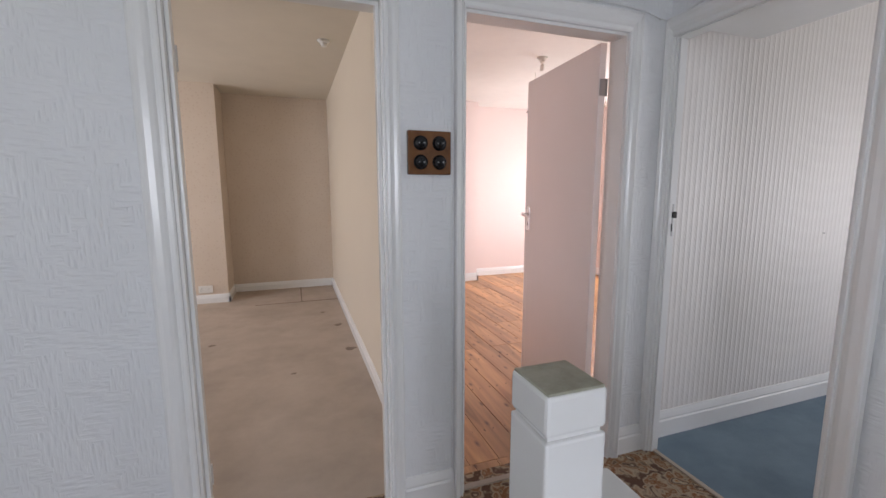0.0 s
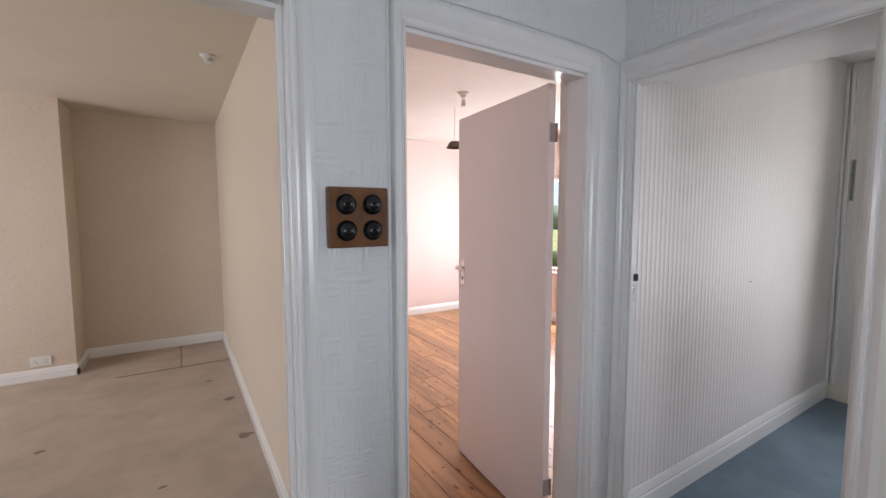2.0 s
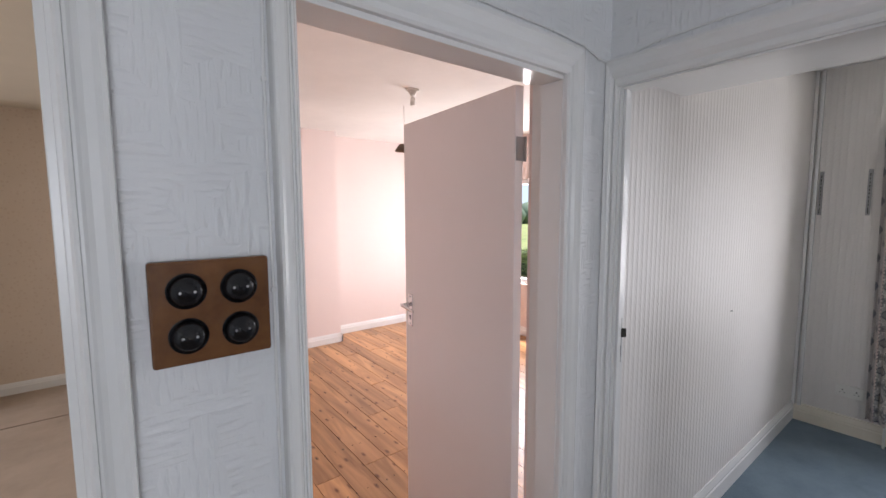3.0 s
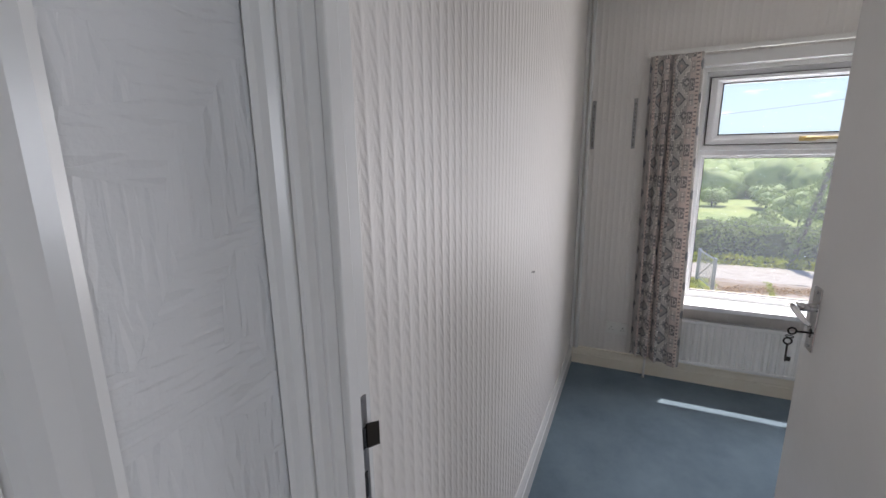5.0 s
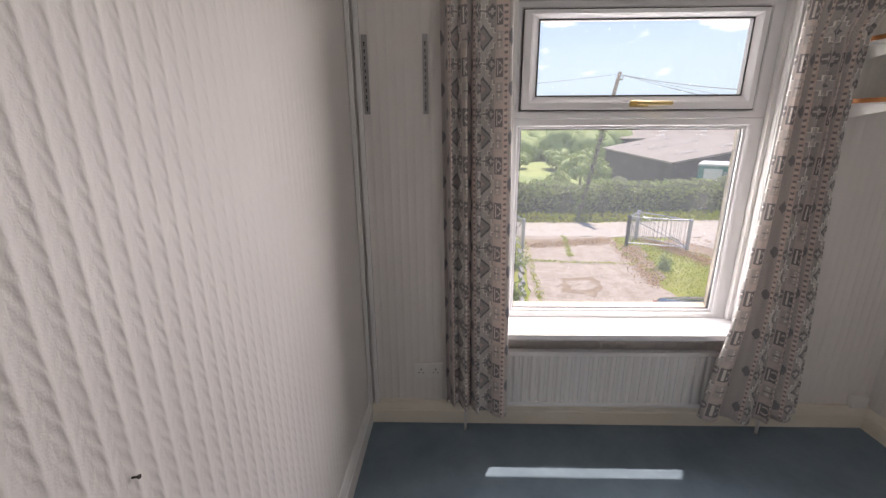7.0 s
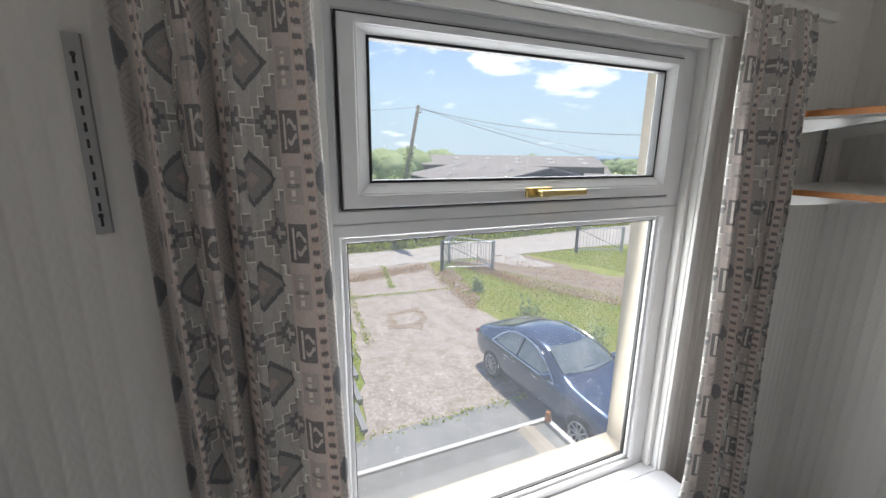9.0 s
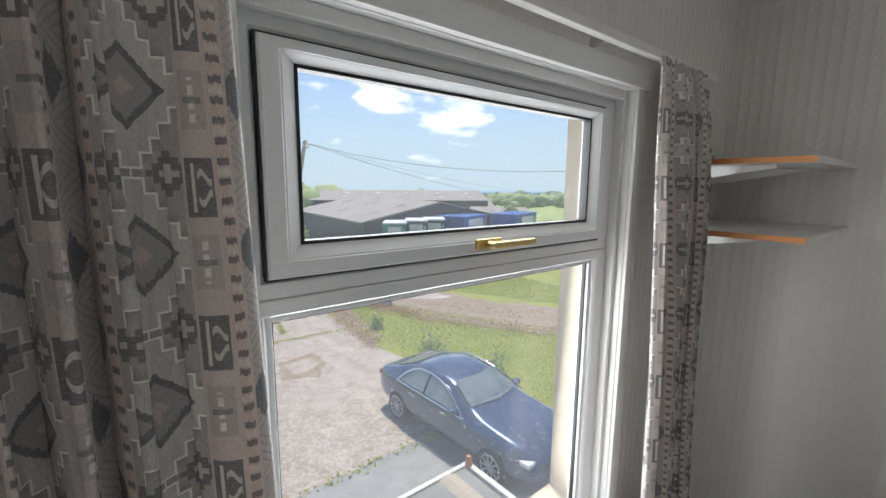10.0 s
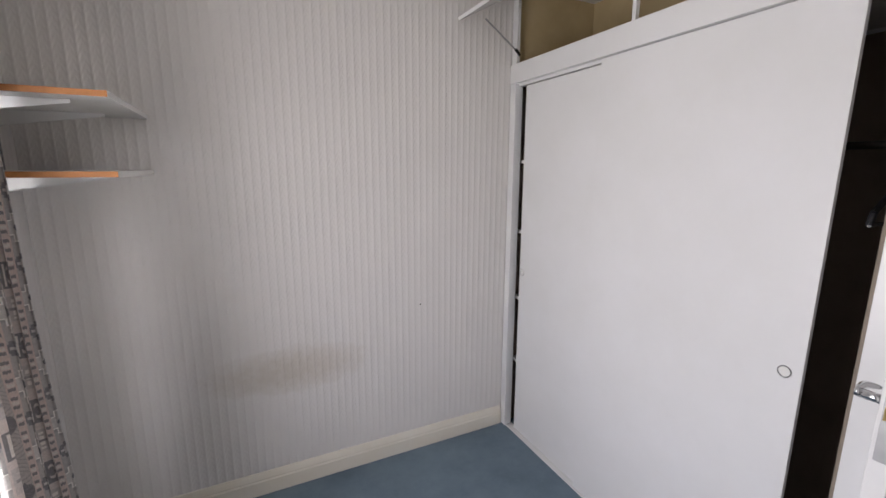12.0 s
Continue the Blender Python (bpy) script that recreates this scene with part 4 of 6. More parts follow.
# ---- box room things ----
def radiator():
    t = thing("radiator", "white pressed-steel panel radiator below the window sill", "radiator", at=(BX1, 0.965, 0.16))
    x0, w, h = -0.085, 0.50, 0.30
    n = 24
    prof = []
    step = 2 * w / n
    for i in range(n):
        u = -w + i * step
        prof += [(u + step * 0.1, -0.078), (u + step * 0.3, -0.088), (u + step * 0.7, -0.088), (u + step * 0.9, -0.078)]
    outline = [(x, u) for u, x in prof] + [(-0.055, w), (-0.055, -w)]
    bm = bmesh.new()
    prism(bm, outline, 2, 0.022, h - 0.022)
    part("panel", bm, M_WHITE, t)
    part("edge_strip", boxes(((-0.088, -w, h - 0.022), (-0.052, w, h)), ((-0.088, -w, 0), (-0.052, w, 0.022)), ((-0.086, -w - 0.008, 0), (-0.054, -w, h)), ((-0.086, w, 0), (-0.054, w + 0.008, h)), bevel=0.003), M_WHITE, t)
    for y in (-0.35, 0.32):
        part("bracket", boxes(((-0.053, y, 0.04), (0, y + 0.03, h - 0.04))), M_STEEL, t)
    for s in (-1, 1):
        bm = bmesh.new()
        yy = s * (w + 0.008)
        ye = (1.642 if s > 0 else 0.19) - 0.965
        tube(bm, (-0.07, yy, 0.02), (-0.07, ye, 0.02), 0.0075, 10)
        tube(bm, (-0.07, ye, 0.02), (-0.07, ye, -0.158), 0.0075, 10)
        part("pipe", bm, M_PLASTIC, t, "white-painted heating pipe", True)
        bm = bmesh.new()
        tube(bm, (-0.07, ye, 0.02), (-0.07, ye, 0.065), 0.014, 14)
        part("valve", bm, M_PLASTIC, t)


radiator()
setting("trim_pipe_casing", boxes(((BX1 - 0.019, -0.38, 0.118), (BX1, 2.08, 0.130)), bevel=0.002), M_CREAM)


def slotted_strip(y, z0, z1, x=BX1):
    t = thing("shelf_upright", "slotted steel shelf upright screwed to the wall", "shelf upright", "slotted shelf uprights", at=(x, y, z0))
    h = z1 - z0
    bm = bmesh.new()
    prism(bm, [(0, -0.011), (-0.011, -0.011), (-0.011, 0.011), (0, 0.011), (0, 0.008), (-0.009, 0.008), (-0.009, -0.008), (0, -0.008)], 2, 0, h)
    part("channel", bm, M_IRONGREY, t)
    for zz in (0.03, h - 0.03):
        bm = bmesh.new()
        tube(bm, (-0.011, 0, zz), (-0.0125, 0, zz), 0.004, 10)
        part("screw", bm, M_IRON, t)
    rows = []
    z = 0.012
    while z < h - 0.02:
        rows.append(((-0.0114, -0.002, z), (-0.0106, 0.002, z + 0.014)))
        z += 0.025
    part("slots", boxes(*rows), M_BAKELITE, t)


for y in (2.068, 1.822):
    slotted_strip(y, 1.535, 1.84)
slotted_strip(0.10, 1.52, 1.83)
slotted_strip(-0.25, 1.52, 1.83)


def wall_shelf(z):
    t = thing("wall_shelf", "white laminate shelf with a raw orange chipboard end on steel brackets", "shelf", "shelves in the corner alcove", at=(BX1, -0.095, z))
    part("board", boxes(((-0.405, -0.289, 0.0), (-0.012, 0.286, 0.017)), bevel=0.001), M_PLASTIC, t)
    part("raw_end", boxes(((-0.404, 0.286, 0.0005), (-0.012, 0.2885, 0.0165))), M_ORANGE, t, "raw orange chipboard end")
    for y in (0.195, -0.155):
        bm = bmesh.new()
        prism(bm, [(-0.012, -0.055), (-0.012, -0.001), (-0.30, -0.001), (-0.30, -0.010)], 1, y - 0.002, y + 0.002)
        part("bracket", bm, M_WHITE, t, "white steel shelf bracket")


wall_shelf(1.775)
wall_shelf(1.562)


def curtain_material():
    """Woven bands across the cloth: stepped diamonds, figured blocks, dashes and brushed figures."""
    m = mat("woven_curtain", (0.3, 0.27, 0.24), 0.9, bump=0.4, bump_scale=500)
    nt, b = nodes_of(m)
    uv = nt.nodes.new("ShaderNodeUVMap")
    sep = nt.nodes.new("ShaderNodeSeparateXYZ")
    nt.links.new(uv.outputs["UV"], sep.inputs[0])
    M = lambda *a: math_node(nt, *a)

    def both(*a):
        k = a[0]
        for q in a[1:]:
            k = M("MULTIPLY", k, q)
        return k

    def between(x, lo, hi):
        return M("MULTIPLY", M("GREATER_THAN", x, lo), M("LESS_THAN", x, hi))

    def yarn(scale_u, scale_v, detail=2):
        mp = nt.nodes.new("ShaderNodeMapping")
        mp.inputs["Scale"].default_value = (scale_u, scale_v, 1)
        n = nt.nodes.new("ShaderNodeTexNoise")
        n.inputs["Scale"].default_value = 1
        n.inputs["Detail"].default_value = detail
        nt.links.new(uv.outputs["UV"], mp.inputs["Vector"])
        nt.links.new(mp.outputs["Vector"], n.inputs["Vector"])
        return n.outputs["Fac"]

    def over(base, fac, colour, k=1.0):
        mx = nt.nodes.new("ShaderNodeMixRGB")
        mx.inputs["Color2"].default_value = (*colour, 1)
        nt.links.new(M("MULTIPLY", fac, k), mx.inputs["Fac"])
        if isinstance(base, tuple):
            mx.inputs["Color1"].default_value = (*base, 1)
        else:
            nt.links.new(base, mx.inputs["Color1"])
        return mx.outputs["Color"]

    W, H = 0.25, 0.185
    drag = M("MULTIPLY", M("SUBTRACT", yarn(420, 18), 0.5), 0.010)     # the threads pull the edges up and down
    u = M("MULTIPLY", M("FRACT", M("DIVIDE", sep.outputs[0], W)), W)
    v = sep.outputs[1]
    vr = M("ADD", v, drag)
    du = M("ABSOLUTE", M("SUBTRACT", u, 0.055))

    def tall(x, period=H):
        return M("ABSOLUTE", M("SUBTRACT", M("MULTIPLY", M("FRACT", M("DIVIDE", x, period)), period), period / 2))
    dv, dvr = tall(v), tall(vr)
    step = 0.0118

    def stair(x):
        return M("SUBTRACT", 0.087, M("MULTIPLY", M("FLOOR", M("DIVIDE", x, step)), 0.0172))
    dia = M("LESS_THAN", du, 0.055)
    outside = M("MULTIPLY", dia, M("GREATER_THAN", dv, stair(du)))
    outline = both(dia, M("GREATER_THAN", M("ADD", dv, 0.0013), stair(M("ADD", du, 0.0013))), M("LESS_THAN", M("SUBTRACT", dv, 0.0013), stair(M("SUBTRACT", du, 0.0013))))
    depth = M("MINIMUM", M("MAXIMUM", M("DIVIDE", M("SUBTRACT", dvr, stair(du)), 0.016), 0.0), 1.0)
    cq = lambda x, q: M("MULTIPLY", M("ROUND", M("DIVIDE", x, q)), q)
    cross = M("ADD", cq(M("ABSOLUTE", M("SUBTRACT", du, 0.041)), 0.0075), cq(M("SUBTRACT", H / 2, dv), 0.0075))
    rhomb = M("ADD", M("MULTIPLY", du, 1.02), dvr)
    c = over((0.40, 0.375, 0.34), M("GREATER_THAN", yarn(60, 9), 0.55), (0.34, 0.315, 0.29), 0.6)
    # stepped diamonds
    c = over(c, outside, (0.20, 0.19, 0.18), 0.9)
    c = over(c, both(outside, depth), (0.33, 0.30, 0.275), 0.8)
    c = over(c, both(dia, M("LESS_THAN", cross, 0.0225)), (0.13, 0.125, 0.13), 0.9)
    c = over(c, both(dia, M("LESS_THAN", cross, 0.0076)), (0.42, 0.39, 0.355), 0.9)
    c = over(c, outline, (0.66, 0.62, 0.56), 0.85)
    c = over(c, both(dia, M("LESS_THAN", rhomb, 0.047)), (0.105, 0.11, 0.12), 0.92)
    c = over(c, both(dia, M("LESS_THAN", M("ADD", rhomb, drag), 0.036)), (0.27, 0.245, 0.23), 0.9)
    c = over(c, both(dia, M("LESS_THAN", M("ADD", rhomb, drag), 0.013)), (0.42, 0.28, 0.235), 0.7)
    # figured blocks, dark and plain by turns
    blockband = between(u, 0.110, 0.150)
    bv = M("MULTIPLY", M("FRACT", M("DIVIDE", M("ADD", v, 0.03), H)), H)
    c = over(c, blockband, (0.40, 0.325, 0.285), 0.95)
    dark = both(blockband, between(bv, 0.012, 0.080), between(u, 0.113, 0.147))
    c = over(c, dark, (0.115, 0.11, 0.115), 0.92)
    c = over(c, both(dark, between(u, 0.120, 0.1255), between(bv, 0.018, 0.074)), (0.52, 0.47, 0.41), 0.85)
    hook = M("ABSOLUTE", M("SUBTRACT", M("ABSOLUTE", M("SUBTRACT", bv, 0.046)), M("ADD", 0.012, M("MULTIPLY", M("SINE", M("MULTIPLY", M("SUBTRACT", u, 0.129), 330.0)), 0.006))))
    c = over(c, both(dark, M("LESS_THAN", hook, 0.0042), between(u, 0.1295, 0.1445)), (0.46, 0.40, 0.355), 0.85)
    light = both(blockband, between(bv, 0.100, 0.165), between(u, 0.114, 0.146))
    c = over(c, light, (0.31, 0.275, 0.25), 0.8)
    beads = both(light, between(u, 0.127, 0.134), between(tall(v, 0.016), -1.0, 0.0055), between(bv, 0.108, 0.158))
    c = over(c, beads, (0.55, 0.50, 0.44), 0.8)
    c = over(c, both(light, between(u, 0.118, 0.142), M("LESS_THAN", M("ABSOLUTE", M("SUBTRACT", bv, 0.133)), 0.0035)), (0.14, 0.13, 0.13), 0.75)
    # dashes on rust
    for lo in (0.150, 0.232):
        band = between(u, lo, lo + 0.018)
        c = over(c, band, (0.42, 0.30, 0.245), 0.85)
        dash = both(band, between(u, lo + 0.003, lo + 0.015), M("LESS_THAN", tall(vr, 0.0231), 0.0042))
        c = over(c, dash, (0.12, 0.115, 0.12), 0.88)
        dash = both(band, between(u, lo + 0.003, lo + 0.015), M("GREATER_THAN", tall(vr, 0.0462), 0.019))
        c = over(c, dash, (0.46, 0.42, 0.37), 0.85)
    # brushed figures between faint chevrons
    brush = between(u, 0.168, 0.232)
    bu = M("ABSOLUTE", M("SUBTRACT", u, 0.200))
    c = over(c, brush, (0.335, 0.30, 0.275), 0.9)
    rays = M("LESS_THAN", M("FRACT", M("DIVIDE", M("ADD", bu, tall(v, H / 2)), 0.011)), 0.28)
    c = over(c, both(brush, rays), (0.24, 0.215, 0.205), 0.7)
    fu = M("ABSOLUTE", M("SUBTRACT", u, 0.178))
    figure = M("ADD", M("MULTIPLY", fu, 1.25), M("MULTIPLY", tall(M("ADD", vr, M("MULTIPLY", drag, 1.5)), H), 0.62))
    c = over(c, both(brush, M("LESS_THAN", figure, 0.0195)), (0.10, 0.105, 0.12), 0.9)
    fu = M("ABSOLUTE", M("SUBTRACT", u, 0.222))
    figure = M("ADD", M("MULTIPLY", fu, 1.25), M("MULTIPLY", tall(M("ADD", M("ADD", vr, H / 2), M("MULTIPLY", drag, 1.5)), H), 0.62))
    c = over(c, both(brush, M("LESS_THAN", figure, 0.0165)), (0.12, 0.12, 0.13), 0.85)
    # weave
    c = over(c, M("GREATER_THAN", yarn(900, 110), 0.52), (0.14, 0.13, 0.13), 0.20)
    c = over(c, M("GREATER_THAN", yarn(160, 500), 0.56), (0.55, 0.51, 0.46), 0.10)
    washed = nt.nodes.new("ShaderNodeHueSaturation")
    washed.inputs["Value"].default_value = 1.85
    washed.inputs["Saturation"].default_value = 0.62
    nt.links.new(c, washed.inputs["Color"])
    c = washed.outputs["Color"]
    nt.links.new(c, b.inputs["Base Color"])
    tr = nt.nodes.new("ShaderNodeBsdfTranslucent")
    nt.links.new(c, tr.inputs["Color"])
    ms = nt.nodes.new("ShaderNodeMixShader")
    ms.inputs["Fac"].default_value = 0.22
    out = [n for n in nt.nodes if n.type == "OUTPUT_MATERIAL"][0]
    nt.links.new(b.outputs[0], ms.inputs[1])
    nt.links.new(tr.outputs[0], ms.inputs[2])
    nt.links.new(ms.outputs[0], out.inputs["Surface"])
    return m


M_CURTAIN = curtain_material()


def blend(stops, v):
    """The value at v on a line through (place, value) stops."""
    for (a, p), (b, q) in zip(stops, stops[1:]):
        if v <= b:
            return p + (q - p) * max(0.0, (v - a) / (b - a))
    return stops[-1][1]


def curtain(label, inner, outer, x_in, x_out, z1, z0, seed, folds, anchor, deep):
    """A gathered curtain. inner, outer: y of the window-side and far edges, x_in, x_out: their x, each as (share of the drop, value) stops.
    The pattern runs by the length of cloth from the inner edge, where it starts at anchor."""
    r = random.Random(seed)
    sign = 1 if outer[0][1] > inner[0][1] else -1
    t = thing("curtain", label, "curtain", "curtains at the window", at=(x_in[0][1], inner[0][1], z1))
    n, rows = folds * 22, 52
    ph = [r.uniform(-0.7, 0.7) for _ in range(folds + 1)]
    amp = [r.uniform(0.7, 1.3) for _ in range(folds + 1)]
    wide = [r.uniform(0.7, 1.4) for _ in range(folds)]
    wide[0] *= 1.9
    total = sum(wide)
    marks = [sum(wide[:k]) / total for k in range(folds + 1)]

    def place(s, v):
        k = max(i for i in range(folds) if marks[i] <= s + 1e-9)
        f = (s - marks[k]) / (marks[k + 1] - marks[k])
        a_ = amp[k] * (1 - f) + amp[k + 1] * f
        p_ = ph[k] * (1 - f) + ph[k + 1] * f
        gather = 0.4 + 0.6 * min(1, v * 4)
        turn = 2 * math.pi * (k + f) + p_ * v + 0.35 * math.sin(2.5 * v + k)
        wave = math.sin(turn)
        sharp = math.copysign(abs(wave) ** 0.55, wave)
        pinch = 0.35 * math.sin(2 * turn + 1) * max(0, 1 - v * 9)
        cx, cy = blend(x_in, v) * (1 - s) + blend(x_out, v) * s, blend(inner, v) * (1 - s) + blend(outer, v) * s
        x = cx - deep * a_ * gather * (sharp + pinch) + 0.004 * math.sin(9 * v + 4 * s)
        y = cy + sign * 0.35 * deep * gather * math.sin(2 * turn + 0.6) * min(1, 6 * s, 6 * (1 - s))
        return x - t.location.x, y - t.location.y, -(z1 - z0) * v + 0.008 * math.sin(6 * s + seed) * v
    cloth = [0.0]
    for i in range(n):
        a3, b3 = Vector(place(i / n, 0.5)), Vector(place((i + 1) / n, 0.5))
        cloth.append(cloth[-1] + (b3 - a3).length)
    verts = [place(i / n, j / rows) for j in range(rows + 1) for i in range(n + 1)]
    faces = [(j * (n + 1) + i, j * (n + 1) + i + 1, (j + 1) * (n + 1) + i + 1, (j + 1) * (n + 1) + i) for j in range(rows) for i in range(n)]
    me = bpy.data.meshes.new("cloth")
    me.from_pydata(verts, [], faces)
    lay = me.uv_layers.new(name="UVMap")
    for lp in me.loops:
        i, j = lp.vertex_index % (n + 1), lp.vertex_index // (n + 1)
        lay.data[lp.index].uv = ((10 * 0.25 + anchor - 0.83 * cloth[i]) if sign > 0 else anchor + 0.83 * cloth[i], z1 + (z1 - z0) * j / rows)
    for p in me.polygons:
        p.use_smooth = True
    me.materials.append(M_CURTAIN)
    ob = new("cloth", me)
    ob.parent = t
    so = ob.modifiers.new("thickness", "SOLIDIFY")
    so.thickness = 0.002
    for i in range(folds):
        yy = inner[0][1] + (outer[0][1] - inner[0][1]) * (i + 0.5) / folds - t.location.y
        part("hook", boxes(((0.004, yy - 0.004, -0.01), (5.085 - t.location.x, yy + 0.004, 0.012))), M_PLASTIC, t)
    return t


curtain("grey and taupe curtain with stepped diamonds beside slotted uprights", [(0, 1.485), (1, 1.452)], [(0, 1.76), (1, 1.735)],
        [(0, 5.068), (0.6, 5.01), (0.75, 4.985), (1, 4.985)], [(0, 5.075), (1, 5.07)], 2.062, 0.165, 3, 4, 0.184, 0.032)
curtain("grey and taupe curtain with stepped diamonds beside the shelves", [(0, 0.395), (0.75, 0.50), (1, 0.56)], [(0, 0.09), (0.09, 0.13), (0.135, 0.207), (0.3, 0.215), (1, 0.09)],
        [(0, 5.068), (0.3, 5.03), (0.7, 4.975), (1, 4.975)], [(0, 5.07), (0.09, 5.02), (0.135, 4.985), (0.3, 4.975), (1, 4.985)], 2.062, 0.165, 8, 4, 0.100, 0.028)
t = thing("curtain_rail", "white plastic curtain rail over the window", "curtain rail", at=(5.09, 0.9, 2.07))
part("rail", boxes(((-0.012, -0.95, -0.008), (0.012, 0.87, 0.018)), bevel=0.003), M_PLASTIC, t)
for y in (-0.85, -0.3, 0.3, 0.8):
    part("bracket", boxes(((0.012, y - 0.01, -0.006), (0.06, y + 0.01, 0.014)), bevel=0.001), M_PLASTIC, t)

# nail and marks
m_ = thing("screw_hook", "tiny dark screw standing in the ribbed wallpaper", "screw", at=(3.60, BY0, 0.86))
bm = bmesh.new()
tube(bm, (0, 0, 0), (0, 0.004, 0), 0.004, 10)
part("head", bm, M_IRON, m_)
t = thing("nail", "small rusty nail in the ribbed wallpaper", "nail", at=(3.735, BY1, 1.04))
bm = bmesh.new()
tube(bm, (0, 0, 0), (0, -0.010, 0.002), 0.0016, 8)
tube(bm, (0, -0.010, 0.002), (0, -0.0115, 0.0023), 0.003, 10)
part("shank", bm, M_IRON, t)


# ---- fitted wardrobe ----
def wardrobe():
    X = 3.05
    t = thing("wardrobe", "white built-in wardrobe with sliding doors and a dark hanging space", "wardrobe", at=(2.8, 0.4, 0))
    def P(n, bm, m, parent=None, label=""):
        ob = part(n, bm, m, parent or t, label)
        if parent is None:
            ob.matrix_parent_inverse = Matrix.Translation(t.location).inverted()
        return ob
    P("end_post", boxes(((X - 0.045, BY0 + 0.002, 0), (X + 0.004, BY0 + 0.05, 2.045)), ((X - 0.02, BY0 + 0.002, 2.145), (X, BY0 + 0.045, CEIL - 0.002)), bevel=0.002), M_WHITE)
    P("fascia", boxes(((X - 0.02, BY0 + 0.002, 2.045), (X + 0.008, 2.138, 2.142)), bevel=0.002), M_WHITE)
    P("soffit", boxes(((2.478, 1.18, 2.040), (X - 0.02, 2.138, 2.056)), ((2.478, BY0, 2.056), (X - 0.02, 1.18, 2.07))), M_WHITE)
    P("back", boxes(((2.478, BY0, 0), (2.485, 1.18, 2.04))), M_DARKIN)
    P("top_back", boxes(((2.478, BY0, 2.071), (2.485, 2.138, CEIL - 0.002)), ((2.485, BY0, 2.0711), (X - 0.02, 2.138, 2.074)), ((2.486, BY0 + 0.001, 2.08), (X - 0.03, BY0 + 0.006, CEIL - 0.002))), M_TAN, label="tan-painted inside of the top cupboards")
    for y in (0.41, 1.2):
        P("divider", boxes(((X - 0.02, y - 0.008, 2.142), (X, y + 0.008, CEIL - 0.002)), bevel=0.001), M_WHITE)
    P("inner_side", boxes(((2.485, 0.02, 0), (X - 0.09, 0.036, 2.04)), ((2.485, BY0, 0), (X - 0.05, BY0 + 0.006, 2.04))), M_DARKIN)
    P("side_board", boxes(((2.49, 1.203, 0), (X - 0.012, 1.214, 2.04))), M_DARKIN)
    P("end_panel", boxes(((2.49, 1.2145, 0), (X, 1.334, 2.04)), bevel=0.002), M_WHITE, label="white boarded end panel")
    for z in (0.42, 0.82, 1.22, 1.62):
        P("inner_shelf", boxes(((2.49, BY0 + 0.006, z), (X - 0.062, 0.019, z + 0.018)), ((X - 0.062, BY0 + 0.05, z), (X - 0.058, BY0 + 0.19, z + 0.018)), bevel=0.001), M_PLASTIC, label="white inner shelf")
    P("top_track", boxes(((X - 0.055, BY0 + 0.05, 2.03), (X - 0.02, 1.2, 2.044))), M_WHITE)
    P("floor_track", boxes(((X - 0.05, BY0 + 0.05, 0.0), (X - 0.005, 1.13, 0.006))), M_WHITE)
    bm = bmesh.new()
    tube(bm, (2.8, 0.037, 1.66), (2.8, 1.219, 1.66), 0.012, 14)
    P("hanging_rail", bm, M_IRON)
    # sliding doors, the front one over the back one
    d1 = P("sliding_door", boxes(((X - 0.048, BY0 + 0.1, 0.01), (X - 0.032, 0.62, 2.026)), bevel=0.001), M_WHITE, label="white sliding door, the back one")
    d2 = P("sliding_door", boxes(((X - 0.026, 0.255, 0.01), (X - 0.010, 1.10, 2.042)), bevel=0.001), M_WHITE, label="white sliding door, the front one")
    for d, y, z, x in ((d1, BY0 + 0.125, 1.005, X - 0.032), (d2, 1.056, 1.005, X - 0.010)):
        bm = bmesh.new()
        ring(bm, Vector((x + 0.001, y, z)), 0.017, 0.0022, "X", 24)
        part("finger_pull", bm, M_CHROME, d, "round chrome finger pull")
        bm = bmesh.new()
        tube(bm, (x - 0.0, y, z), (x + 0.0008, y, z), 0.0155, 20)
        part("pull_cup", bm, M_PLASTIC, d)
    return t


wardrobe()
t = thing("clothes_hanger", "black plastic clothes hanger on the wardrobe rail", "clothes hanger", at=(2.8, 1.165, 1.66))
bm = bmesh.new()
hook_pts = [(0.0, 0, -0.10), (0.0, 0, -0.03), (0.018, 0, -0.008), (0.010, 0, 0.014), (-0.010, 0, 0.016)]
for p, q in zip(hook_pts, hook_pts[1:]):
    tube(bm, p, q, 0.0025, 8)
part("hook", bm, M_STEEL, t)
bm = bmesh.new()
for s in (-1, 1):
    arm = [(0, 0, -0.10), (0.10 * s, 0, -0.125), (0.19 * s, 0, -0.18), (0.2 * s, 0, -0.21)]
    for p, q in zip(arm, arm[1:]):
        tube(bm, p, q, 0.008, 8)
tube(bm, (-0.2, 0, -0.21), (0.2, 0, -0.21), 0.006, 8)
part("shoulders", bm, M_BAKELITE, t, "black shoulders")

t = thing("cupboard_flap", "white top cupboard flap propped half open on a metal stay", "cupboard door", at=(3.06, 0.01, 2.50))
part("flap", boxes(((-0.008, -0.385, -0.37), (0.008, 0.385, 0.0)), bevel=0.002), M_WHITE, t).rotation_euler = (0, radians(-62), 0)
bm = bmesh.new()
tube(bm, (0.20, -0.33, -0.17), (-0.02, -0.35, -0.30), 0.004, 8)
part("stay", bm, M_STEEL, t, "thin metal stay")
bm = bmesh.new()
tube(bm, (0.0, -0.349, -0.285), (-0.03, -0.351, -0.312), 0.008, 10)
part("stay_end", bm, M_BAKELITE, t)

